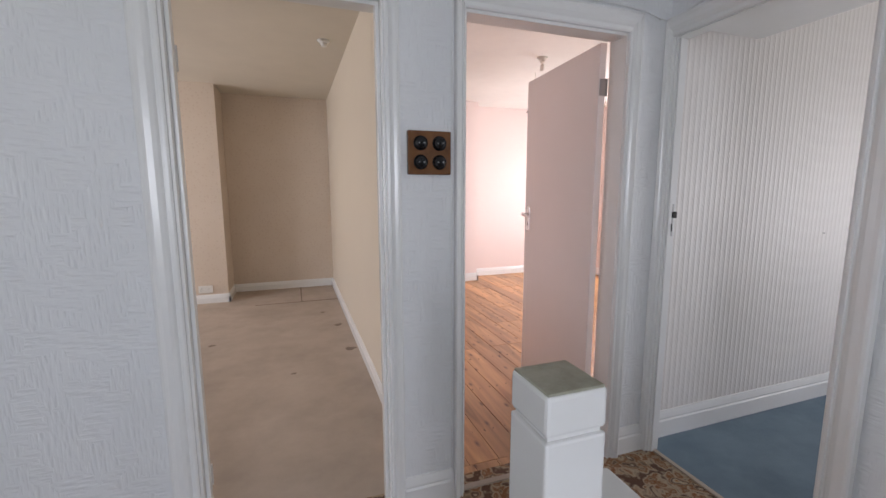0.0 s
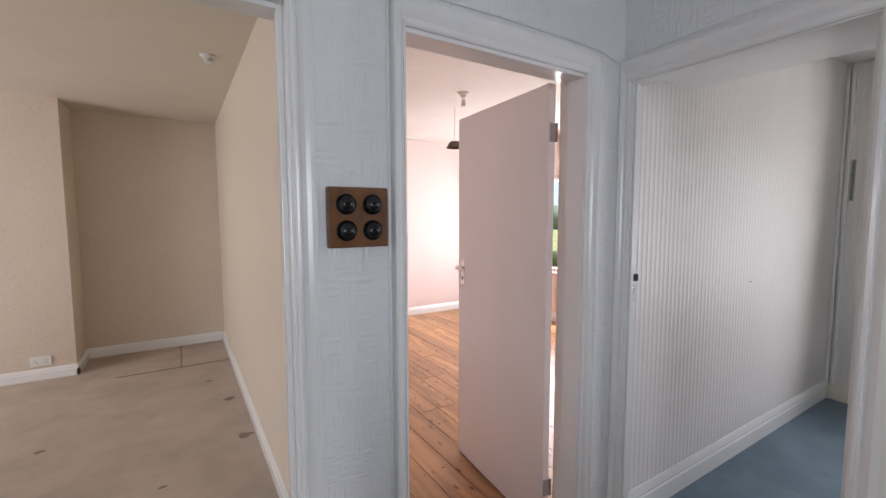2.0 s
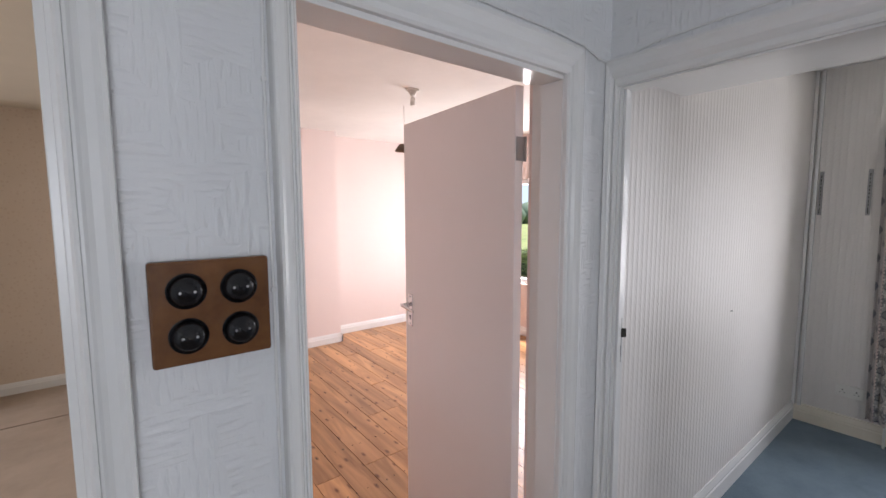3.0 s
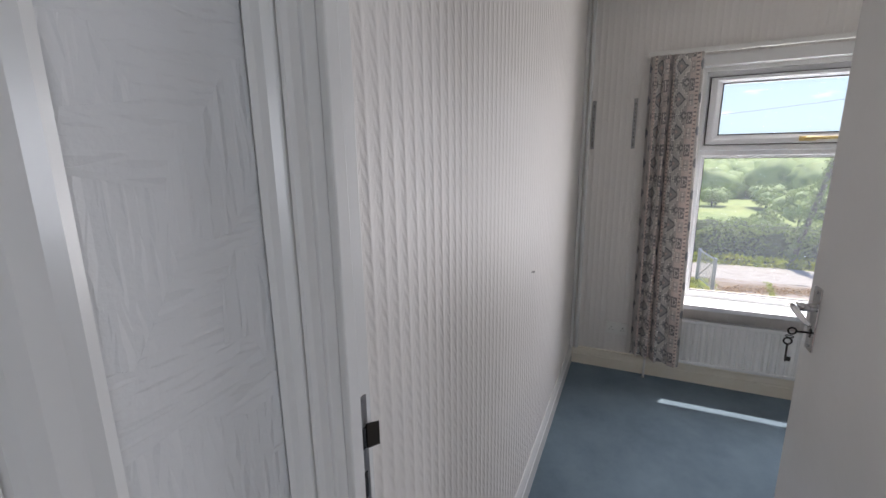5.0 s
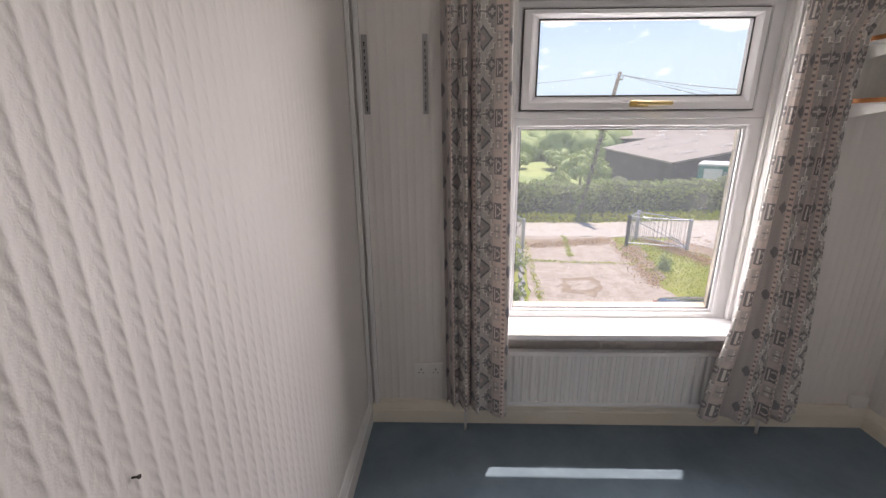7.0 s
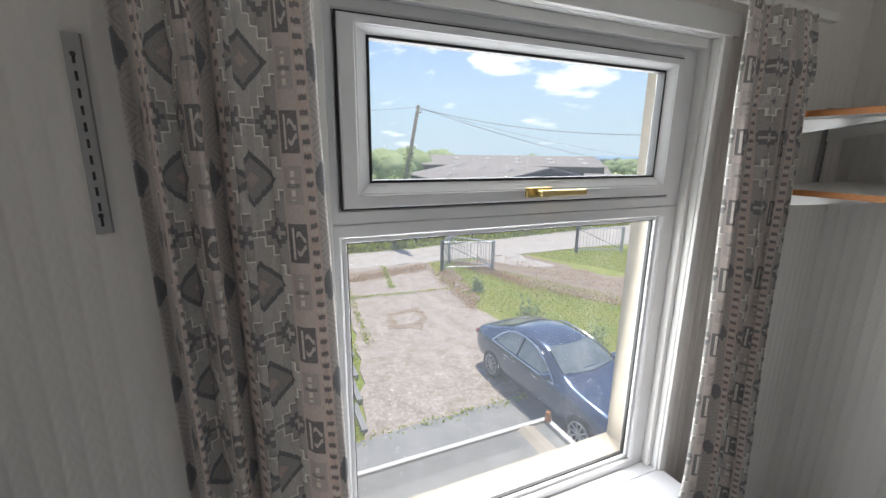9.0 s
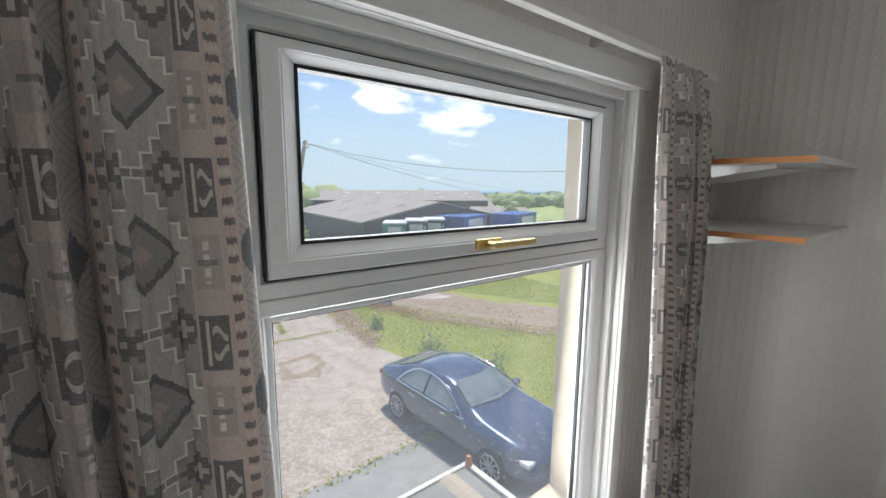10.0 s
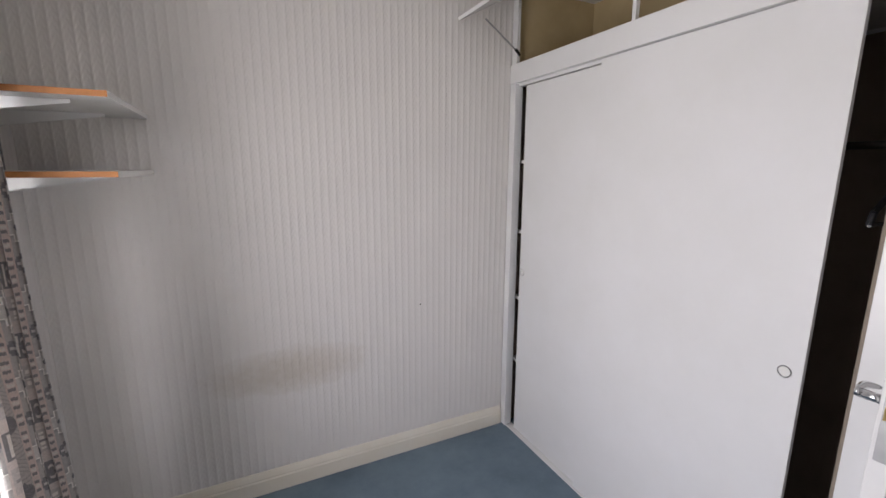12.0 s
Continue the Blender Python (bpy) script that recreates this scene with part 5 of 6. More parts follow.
# pine floorboards
fl = bpy.data.objects["floor_pink_room"]
rr = random.Random(11)
x = 1.386
cache = {}
while x < 5.14:
    w = rr.choice((0.142, 0.15, 0.156))
    w = min(w, 5.148 - x)
    y = 2.252
    while y < 6.29:
        ln = rr.choice((1.35, 1.9, 2.4, 2.9))
        y1 = min(y + ln, 6.298)
        key = (round(w, 3), round(y1 - y, 2))
        if key not in cache:
            bm = bmesh.new()
            box(bm, (0.0018, 0.0012, -0.018), (w - 0.0018, y1 - y - 0.0012, 0.0), 0.0015)
            me = bpy.data.meshes.new("floorboard")
            bmesh.ops.recalc_face_normals(bm, faces=bm.faces)
            bm.to_mesh(me)
            bm.free()
            me.materials.append(M_PINE)
            cache[key] = me
        ob = new("floorboard", cache[key])
        ob.parent = fl
        ob.location = (x, y, rr.uniform(-0.0015, 0.0))
        y = y1
    x += w
bm = bmesh.new()
for i in range(6):
    box(bm, (PNK0 + 0.03 + i * 0.118, 2.132, -0.02), (PNK0 + 0.146 + i * 0.118, 2.2515, -0.001), 0.001)
part("floorboard", bm, M_PINE, fl)
bm = bmesh.new()
xx = 1.41
while xx < 4.2:
    for yy in (2.5, 2.95, 3.4, 3.85, 4.3, 4.75, 5.2, 5.65):
        for dx in (0.0, 0.07):
            tube(bm, (xx + dx, yy + rr.uniform(-.01, .01), -0.002), (xx + dx, yy, 0.0006), 0.0035, 6)
    xx += 0.124
tagged(part("floor_nails", bm, M_IRON, fl), kind="stuff")


# ---- outdoors ----
G = -3.6
M_GRASS = mat("rough_grass", (0.17, 0.23, 0.02), 0.9, second=(0.30, 0.28, 0.06), scale=1.1, bump=0.5, bump_scale=60)
M_FIELD = mat("meadow_and_scrub", (0.27, 0.36, 0.10), 0.95, second=(0.36, 0.38, 0.16), scale=0.06, bump=0.5, bump_scale=3)
M_CONCRETE = mat("old_concrete_drive", (0.40, 0.33, 0.275), 0.9, second=(0.27, 0.22, 0.18), scale=2.2, bump=0.8, bump_scale=45)


def cracked(m, size, dark, width=0.02, amount=0.7):
    """Wandering cracks, coarse stains and pebbly grain over an old paved surface."""
    nt, b = nodes_of(m)
    co = nt.nodes.new("ShaderNodeTexCoord")
    no = nt.nodes.new("ShaderNodeTexNoise")
    no.inputs["Scale"].default_value = 2.5
    no.inputs["Detail"].default_value = 5
    nt.links.new(co.outputs["Object"], no.inputs["Vector"])
    warp = nt.nodes.new("ShaderNodeMixRGB")
    warp.inputs["Fac"].default_value = 0.25
    nt.links.new(co.outputs["Object"], warp.inputs["Color1"])
    nt.links.new(no.outputs["Color"], warp.inputs["Color2"])
    vo = nt.nodes.new("ShaderNodeTexVoronoi")
    vo.feature = "DISTANCE_TO_EDGE"
    vo.inputs["Scale"].default_value = 1 / size
    nt.links.new(warp.outputs["Color"], vo.inputs["Vector"])
    crack = math_node(nt, "MULTIPLY", math_node(nt, "LESS_THAN", vo.outputs["Distance"], width), math_node(nt, "GREATER_THAN", no.outputs["Fac"], 0.47))
    peb = nt.nodes.new("ShaderNodeTexVoronoi")
    peb.inputs["Scale"].default_value = 22
    nt.links.new(co.outputs["Object"], peb.inputs["Vector"])
    last = b.inputs["Base Color"].links[0].from_socket
    for fac, colour in ((math_node(nt, "MULTIPLY", math_node(nt, "GREATER_THAN", peb.outputs["Color"], 0.62), 0.35), (0.56, 0.49, 0.42)),
                        (math_node(nt, "MULTIPLY", math_node(nt, "GREATER_THAN", no.outputs["Fac"], 0.58), 0.35), dark), (math_node(nt, "MULTIPLY", crack, amount), dark)):
        mx = nt.nodes.new("ShaderNodeMixRGB")
        mx.inputs["Color2"].default_value = (*colour, 1)
        nt.links.new(fac, mx.inputs["Fac"])
        nt.links.new(last, mx.inputs["Color1"])
        last = mx.outputs["Color"]
    nt.links.new(last, b.inputs["Base Color"])


cracked(M_CONCRETE, 1.3, (0.24, 0.19, 0.13), 0.010, 0.45)
M_SLAB = mat("pale_concrete_apron", (0.30, 0.29, 0.275), 0.9, second=(0.24, 0.235, 0.22), scale=2, bump=0.5, bump_scale=40)
M_ROAD = mat("pale_gravel_lane", (0.46, 0.42, 0.38), 0.9, second=(0.38, 0.34, 0.30), scale=2.5, bump=0.8, bump_scale=40)
cracked(M_ROAD, 0.9, (0.33, 0.28, 0.23), 0.03, 0.3)
M_EARTH = mat("bare_brown_earth", (0.21, 0.135, 0.085), 0.95, second=(0.33, 0.27, 0.20), scale=3, bump=1.0, bump_scale=30)
M_LEAF = mat("hedge_leaves", (0.25, 0.34, 0.10), 0.6, second=(0.34, 0.40, 0.15), scale=1.2, amount=0.5)
M_LEAFD = mat("tree_leaves", (0.22, 0.31, 0.10), 0.7, second=(0.32, 0.38, 0.16), scale=0.15)
M_BARK = mat("hedge_twigs", (0.09, 0.11, 0.045), 0.9, second=(0.06, 0.08, 0.03), scale=5)
M_GALV = mat("galvanised_steel", (0.45, 0.47, 0.50), 0.45, 0.7, scale=10)
M_POLE = mat("weathered_pole", (0.26, 0.23, 0.18), 0.85, second=(0.12, 0.10, 0.08), scale=6, bump=0.5)
M_WIRE = mat("weathered_cable", (0.10, 0.10, 0.11), 0.6)
M_BARNROOF = mat("fibre_cement_roof", (0.34, 0.30, 0.265), 0.9, second=(0.27, 0.235, 0.205), scale=0.5, bump=0.4, bump_scale=4)
M_BARNWALL = mat("dark_barn_cladding", (0.03, 0.03, 0.033), 0.8, second=(0.045, 0.045, 0.045), scale=1)
M_ROOFLIGHT = mat("pale_rooflight", (0.62, 0.60, 0.57), 0.6)
M_BLUE = mat("blue_tarpaulin", (0.02, 0.10, 0.36), 0.5, second=(0.02, 0.08, 0.28), scale=2)
M_TEAL = mat("teal_panel", (0.02, 0.20, 0.20), 0.5)
M_SHEET = mat("white_box_panel", (0.70, 0.70, 0.70), 0.5)
# distance haze is mixed into the colours of the sea and far woods
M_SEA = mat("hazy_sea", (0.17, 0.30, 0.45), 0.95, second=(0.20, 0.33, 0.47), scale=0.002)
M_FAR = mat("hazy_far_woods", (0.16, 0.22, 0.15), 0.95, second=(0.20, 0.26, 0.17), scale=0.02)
M_PAINT = mat("dark_blue_car_paint", (0.04, 0.07, 0.135), 0.24, 0.5, second=(0.05, 0.08, 0.15), scale=3)
nodes_of(M_PAINT)[1].inputs["Coat Weight"].default_value = 1.0
nodes_of(M_PAINT)[1].inputs["Coat Roughness"].default_value = 0.04
# the pale greys paint the sky's reflection into the glass colour
M_CARGLASS = mat("car_glass_sky_sheen", (0.20, 0.25, 0.26), 0.04, 0.0, second=(0.42, 0.48, 0.49), scale=2, spec=1.0)
nodes_of(M_CARGLASS)[1].inputs["IOR"].default_value = 1.9
M_TYRE = mat("tyre_rubber", (0.02, 0.02, 0.02), 0.8)
M_ALLOY = mat("alloy_wheel", (0.42, 0.42, 0.44), 0.35, 0.9)
M_FELT = mat("grey_roofing_felt", (0.26, 0.255, 0.24), 0.85, second=(0.19, 0.185, 0.17), scale=2.5, bump=0.8, bump_scale=30)


def translucent(m, k=0.4):
    nt, b = nodes_of(m)
    tr = nt.nodes.new("ShaderNodeBsdfTranslucent")
    nt.links.new(b.inputs["Base Color"].links[0].from_socket, tr.inputs["Color"])
    ms = nt.nodes.new("ShaderNodeMixShader")
    ms.inputs["Fac"].default_value = k
    out = [n for n in nt.nodes if n.type == "OUTPUT_MATERIAL"][0]
    nt.links.new(b.outputs[0], ms.inputs[1])
    nt.links.new(tr.outputs[0], ms.inputs[2])
    nt.links.new(ms.outputs[0], out.inputs["Surface"])


translucent(M_LEAF)


def mottled(m, scale, dark, light):
    """Patches of a darker and of a lighter colour, for foliage too far off to show leaves."""
    nt, b = nodes_of(m)
    co = nt.nodes.new("ShaderNodeTexCoord")
    last = b.inputs["Base Color"].links[0].from_socket
    for sc, colour, edge in ((scale, dark, 0.53), (scale * 2.7, light, 0.56)):
        no = nt.nodes.new("ShaderNodeTexNoise")
        no.inputs["Scale"].default_value = sc
        no.inputs["Detail"].default_value = 5
        no.inputs["Roughness"].default_value = 0.8
        mr = nt.nodes.new("ShaderNodeMapRange")
        mr.inputs["From Min"].default_value, mr.inputs["From Max"].default_value, mr.inputs["To Max"].default_value = edge, edge + 0.06, 0.7
        mx = nt.nodes.new("ShaderNodeMixRGB")
        mx.inputs["Color2"].default_value = (*colour, 1)
        nt.links.new(co.outputs["Object"], no.inputs["Vector"])
        nt.links.new(no.outputs["Fac"], mr.inputs["Value"])
        nt.links.new(mr.outputs["Result"], mx.inputs["Fac"])
        nt.links.new(last, mx.inputs["Color1"])
        last = mx.outputs["Color"]
    nt.links.new(last, b.inputs["Base Color"])


mottled(M_LEAFD, 0.5, (0.10, 0.16, 0.05), (0.40, 0.42, 0.14))
mottled(M_FIELD, 0.12, (0.16, 0.24, 0.07), (0.42, 0.42, 0.17))
M_TUFT = mat("grass_blades", (0.30, 0.41, 0.035), 0.9, second=(0.46, 0.44, 0.09), scale=0.9)
translucent(M_TUFT, 0.5)


def land(x, y):
    """Height of the ground."""
    z = G
    if x > 29:
        z -= 1.6 * min(1, (x - 29) / 30)
    if x > 80:
        z -= (x - 80) * 0.03
    return max(z, -62) + (0.5 * math.sin(x * 0.03 + 1) * math.cos(y * 0.024) if x > 60 else 0)


xs = [OUT - 9.0, OUT] + [5.5 + 1.5 * i for i in range(20)] + [36, 42, 50, 60, 75, 95, 120, 160, 220, 320, 460, 700, 1100, 1600, 2100]
ys = [-2500, -1600, -1000, -650, -420, -280, -190, -130, -95, -70, -54, -42, -34] + [-28 + 2 * i for i in range(24)] + [24, 32, 45, 65, 95, 140, 220, 350, 600, 1000]
verts = [(x, y, land(x, y)) for x in xs for y in ys]
ny = len(ys)
faces = [(i * ny + j, (i + 1) * ny + j, (i + 1) * ny + j + 1, i * ny + j + 1) for i in range(len(xs) - 1) for j in range(ny - 1)]
me = bpy.data.meshes.new("ground")
me.from_pydata(verts, [], faces)
me.materials.append(M_GRASS)
me.materials.append(M_FIELD)
for p in me.polygons:
    p.material_index = 1 if p.center.x > 28 else 0
tagged(new("ground", me), kind="structure")
bm = bmesh.new()
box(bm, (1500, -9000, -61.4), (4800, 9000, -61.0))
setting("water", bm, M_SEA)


def patch(name, outline, z, material, thick=0.05, wobble=0.0, seed=1, step=0.5):
    """A flat sheet with an uneven edge."""
    r = random.Random(seed)
    pts = []
    for (ax, ay), (bx, by) in zip(outline, outline[1:] + outline[:1]):
        n = max(1, int(math.hypot(bx - ax, by - ay) / step)) if wobble else 1
        for k in range(n):
            f = k / n
            pts.append((ax + (bx - ax) * f + r.uniform(-wobble, wobble), ay + (by - ay) * f + r.uniform(-wobble, wobble)))
    bm = bmesh.new()
    prism(bm, pts, 2, z - thick, z)
    return setting(name, bm, material)


patch("road_lane", [(22.0, -60), (21.8, -20), (22.3, -6), (22.5, 2), (22.7, 30), (25.6, 30), (25.4, 2), (25.2, -6), (26.5, -20), (30, -60)], G + 0.03, M_ROAD, wobble=0.12)
patch("pavement_drive", [(11.0, 0.1), (15.0, -0.6), (22.4, -1.4), (22.3, -5.6), (20.6, -5.3), (16.6, -4.9), (11.0, -5.6)], G + 0.045, M_CONCRETE, wobble=0.09)
patch("pavement_apron", [(OUT + 0.01, -7.0), (OUT + 0.01, 3.0), (11.0, 0.4), (11.2, -6.2)], G + 0.06, M_SLAB, wobble=0.02)
patch("track_earth", [(21.9, -6.9), (20.0, -7.2), (17.0, -8.3), (13.8, -10.2), (11.0, -12.4), (11.0, -17.0), (14.0, -14.6), (17.5, -12.0), (22.0, -10.8)], G + 0.025, M_EARTH, wobble=0.25)
patch("track_gravel", [(22.3, -8.4), (20.9, -8.9), (19.3, -10.0), (19.6, -10.9), (22.2, -10.4)], G + 0.035, M_ROAD, wobble=0.2, seed=5)
patch("verge_earth", [(20.6, -1.6), (21.8, -1.3), (22.1, -5.6), (21.0, -5.2)], G + 0.055, M_EARTH, wobble=0.15, seed=8, step=0.3)
patch("verge_dirt", [(16.2, -4.7), (20.6, -5.2), (20.9, -6.2), (16.5, -5.3)], G + 0.05, M_EARTH, wobble=0.2, seed=9, step=0.3)
patch("worn_patch", [(15.6, -1.7), (16.6, -1.9), (16.9, -3.0), (15.9, -3.2), (15.2, -2.5)], G + 0.052, M_EARTH, wobble=0.12, seed=3, step=0.2)
patch("worn_patch_inner", [(15.8, -1.95), (16.4, -2.1), (16.6, -2.8), (16.0, -2.9), (15.6, -2.45)], G + 0.056, M_CONCRETE, wobble=0.1, seed=4, step=0.2)


def in_debris():
    """Round the edges of the bare earth: beside the gate, along the drive and by the track."""
    ax, ay, bx, by, w = rr.choice(((16.2, -4.9, 20.8, -5.6, 0.5), (20.6, -1.5, 21.6, -5.4, 0.45), (21.9, -6.9, 17.0, -8.2, 0.5), (17.0, -8.2, 11.2, -12.2, 0.6), (22.0, -8.8, 13.0, -12.4, 1.1), (21.9, -6.9, 18.0, -8.0, 0.35)))
    f = rr.random()
    return Vector((ax + (bx - ax) * f + rr.gauss(0, w * 0.6), ay + (by - ay) * f + rr.gauss(0, w * 0.6), G + 0.065 + rr.uniform(0, 0.02)))


def in_joints():
    """Grass that grows in the joints of the concrete and along its edges."""
    ax, ay, bx, by = rr.choice(((11.2, -5.4, 20.6, -5.15), (18.6, -1.2, 18.2, -5.0), (14.9, -0.9, 22.3, -1.5), (11.0, 0.3, 15.0, -0.5), (11.0, -5.8, 11.0, 0.2), (19.2, -2.9, 22.2, -3.4)))
    f = rr.random() ** 2 if rr.random() < 0.5 else rr.random()
    return Vector((ax + (bx - ax) * f + rr.gauss(0, 0.07), ay + (by - ay) * f + rr.gauss(0, 0.07), G + 0.07 + rr.uniform(0, 0.04)))


M_DEBRIS = mat("dead_leaves", (0.55, 0.33, 0.12), 0.95, second=(0.36, 0.21, 0.10), scale=6)
M_STONES = mat("pale_loose_stones", (0.50, 0.45, 0.40), 0.9, second=(0.38, 0.34, 0.30), scale=6)
SCATTER = ((M_DEBRIS, "dead_leaves", 12000, in_debris, 0.027), (M_STONES, "loose_stones", 2500, in_debris, 0.022), (M_TUFT, "joint_grass", 2600, in_joints, 0.034))
setting("kerb_drive", boxes(*[((11.2 + 1.0 * i, 0.02 - 0.135 * i, G - 0.05), (12.1 + 1.0 * i, 0.14 - 0.135 * i, G + 0.12)) for i in range(9)], bevel=0.01), M_SLAB)

rr = random.Random(21)


def leaf_cloud(name, material, count, place, size, kind="stuff", parent=None, z_flat=0.5):
    """Many small bent leaves in one mesh. place() gives a point, r random."""
    verts, faces = [], []
    for i in range(count):
        c = place()
        s = size * rr.uniform(0.6, 1.4)
        d = Vector((rr.gauss(0, 1), rr.gauss(0, 1), rr.gauss(0, z_flat))).normalized()
        e = d.cross(Vector((rr.gauss(0, 1), rr.gauss(0, 1), rr.gauss(0, 1)))).normalized()
        n = len(verts)
        verts += [c - d * s, c - e * s * 0.5, c + d * s, c + e * s * 0.5]
        faces.append((n, n + 1, n + 2, n + 3))
    me = bpy.data.meshes.new(name)
    me.from_pydata([tuple(v) for v in verts], [], faces)
    me.materials.append(material)
    ob = new(name, me)
    if parent:
        ob.parent = parent
    return tagged(ob, kind=kind)


def lumpy(bm, c, r, seed, sub=2, flat=0.8, rough=0.0):
    made = bmesh.ops.create_icosphere(bm, subdivisions=sub, radius=1.0)["verts"]
    for v in made:
        k = 1 + 0.28 * noise.noise(v.co * 1.7 + Vector((seed, 0, 0))) + 0.12 * noise.noise(v.co * 5 + Vector((0, seed, 0))) + rough * noise.noise(v.co * 12 + Vector((seed, seed, 0)))
        v.co = Vector(c) + Vector((v.co.x * r * k, v.co.y * r * k, v.co.z * r * k * flat))


# hedge on the far side of the lane
def hedge_x(y):
    return 27.0 + (0.0 if y > -6 else (-6 - y) * 0.085)


hedge = thing("hedge", "long dense green roadside hedge with an uneven top", "hedge", at=(27, 0, G))
bm = bmesh.new()
for i in range(140):
    y = 26 - i * 0.62
    x = hedge_x(y)
    lumpy(bm, (x - 27 + rr.uniform(-.15, .15), y, 0.8 + rr.uniform(-.1, .15)), 0.92 + rr.uniform(-.1, .15), i, 2, 1.15)
part("twigs", bm, M_BARK, hedge, smooth=True)


def in_hedge():
    y = rr.uniform(-60, 26)
    h = 1.95 + 0.35 * noise.noise(Vector((y * 0.5, 0, 0))) + 0.2 * noise.noise(Vector((y * 2, 3, 0)))
    z = rr.uniform(0.05, 1) ** 0.7 * h
    wdt = 0.95 * (1 - 0.35 * (z / h) ** 3) + 0.15 * noise.noise(Vector((y, z * 2, 1)))
    a_ = rr.uniform(0, 1)
    if z > h * 0.85:
        x = rr.uniform(-wdt, wdt)
    else:
        x = -wdt + rr.uniform(-0.12, 0.3)
    return Vector((hedge_x(y) - 27 + x, y, z))


leaf_cloud("leaves", M_LEAF, 60000, in_hedge, 0.085, parent=hedge)


def in_verge():
    y = rr.uniform(-45, 20)
    return Vector((hedge_x(y) - 1.35 + rr.uniform(-0.5, 0.5), y, G + rr.uniform(0, 0.45)))


leaf_cloud("verge_weeds", M_TUFT, 9000, in_verge, 0.11, z_flat=2.0)


# grass blades and weeds near the drive
def in_grass():
    while True:
        x, y = rr.uniform(9.5, 22), rr.uniform(-17, 5)
        right = y < -5.5 and not (-2.5 < y + 8.6 + (21.5 - x) * 0.5 < 1.3)
        left = y > 0.45 - (x - 11) * 0.135 and x > 11.0
        if right or left:
            return Vector((x, y, G + rr.uniform(0, 0.07)))


for sc_mat, sc_name, sc_count, sc_place, sc_size in SCATTER:
    leaf_cloud(sc_name, sc_mat, sc_count, sc_place, sc_size, z_flat=0.5)
leaf_cloud("grass_tufts", M_TUFT, 90000, in_grass, 0.024, z_flat=3.0)
M_FLOWER = mat("yellow_flowers", (0.75, 0.55, 0.03), 0.7)
leaf_cloud("dandelions", M_FLOWER, 900, lambda: in_grass() + Vector((0, 0, 0.14)), 0.035)
for k, (x, y, s) in enumerate(((14.6, -6.0, 0.45), (12.4, -6.6, 0.4), (15.0, -0.1, 0.35), (18.0, -0.6, 0.4), (17.8, -5.9, 0.3))):
    w = thing("weed_clump", "leafy green weed clump in rough grass", "weed", "weed clumps", at=(x, y, G))
    leaf_cloud("leaves", M_LEAF, 260, lambda: Vector((rr.gauss(0, s * 0.4), rr.gauss(0, s * 0.4), abs(rr.gauss(0, s * 0.7)))), 0.07, kind="", parent=w, z_flat=1.5)


# scrub and woods behind the hedge
def scrub(name, label, x, y, r, h, leaves, size, mat_leaf):
    z = land(x, y)
    t = thing(name, label, "tree", "trees beyond the lane", at=(x, y, z))
    bm = bmesh.new()
    tube(bm, (0, 0, -0.3), (0, 0, h * 0.6), r * 0.07, 8, r * 0.03)
    for k in range(4):
        a_ = rr.uniform(0, 6.28)
        tube(bm, (0, 0, h * 0.35), (math.cos(a_) * r * 0.6, math.sin(a_) * r * 0.6, h * 0.75), r * 0.03, 6, r * 0.012)
    part("trunk", bm, M_BARK, t)
    lobes = [(rr.uniform(-.6, .6) * r, rr.uniform(-.6, .6) * r, h * rr.uniform(0.35, 0.8), r * rr.uniform(0.35, 0.6)) for _ in range(9)]

    def inside():
        lx, ly, lz, lr = rr.choice(lobes)
        d = Vector((rr.gauss(0, 1), rr.gauss(0, 1), rr.gauss(0, 1))).normalized() * lr * rr.uniform(0.75, 1.05)
        return Vector((lx, ly, max(0.05, lz + d.z)))+ Vector((d.x, d.y, 0))
    leaf_cloud("crown", mat_leaf, leaves, inside, size, kind="", parent=t)
    bm = bmesh.new()
    for k, (lx, ly, lz, lr) in enumerate(lobes):
        lumpy(bm, (lx, ly, lz), lr * 0.82, k + x, 1, 0.9)
    part("inner_leaves", bm, M_LEAFD, t, smooth=True)


for k in range(46):
    x = rr.uniform(60, 95)
    y = rr.uniform(-14, 40)
    r = rr.uniform(1.6, 3.0)
    scrub("tree", "broad bushy green tree in a field", x, y, r, r * 1.4, 700, 0.16, M_LEAF if k % 2 else M_LEAFD)
for x, y, r, h in ((40, -10.5, 1.5, 3.0), (36, -6.5, 1.0, 2.0), (37.5, -35.5, 1.3, 3.9), (95, -62, 5, 7), (46, -11, 2.0, 3.6), (38, 3, 1.2, 1.8), (44, 9, 1.4, 2.2)):
    scrub("tree", "bushy green tree beside farm buildings", x, y, r, h, 900, 0.18, M_LEAF)


def woods(name, rows, material, seed):
    r = random.Random(seed)
    bm = bmesh.new()
    for x0, x1, y0, y1, n, rad in rows:
        for i in range(n):
            x, y = r.uniform(x0, x1), r.uniform(y0, y1)
            q = rad * r.uniform(0.6, 1.25)
            lumpy(bm, (x, y, land(x, y) + q * 0.55), q, i + seed, 3 if rad > 4.1 and x < 210 else 2, 0.85, 0.3)
    ob = mesh_object(name, bm, material, True)
    return tagged(ob, "distant belt of green woodland", "woodland", kind="stuff")


woods("woodland", ((85, 130, -30, 70, 150, 4.2), (130, 200, -60, 110, 140, 6.0)), M_LEAFD, 3)
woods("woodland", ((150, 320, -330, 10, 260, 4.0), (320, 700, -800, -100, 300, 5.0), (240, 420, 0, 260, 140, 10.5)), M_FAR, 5)
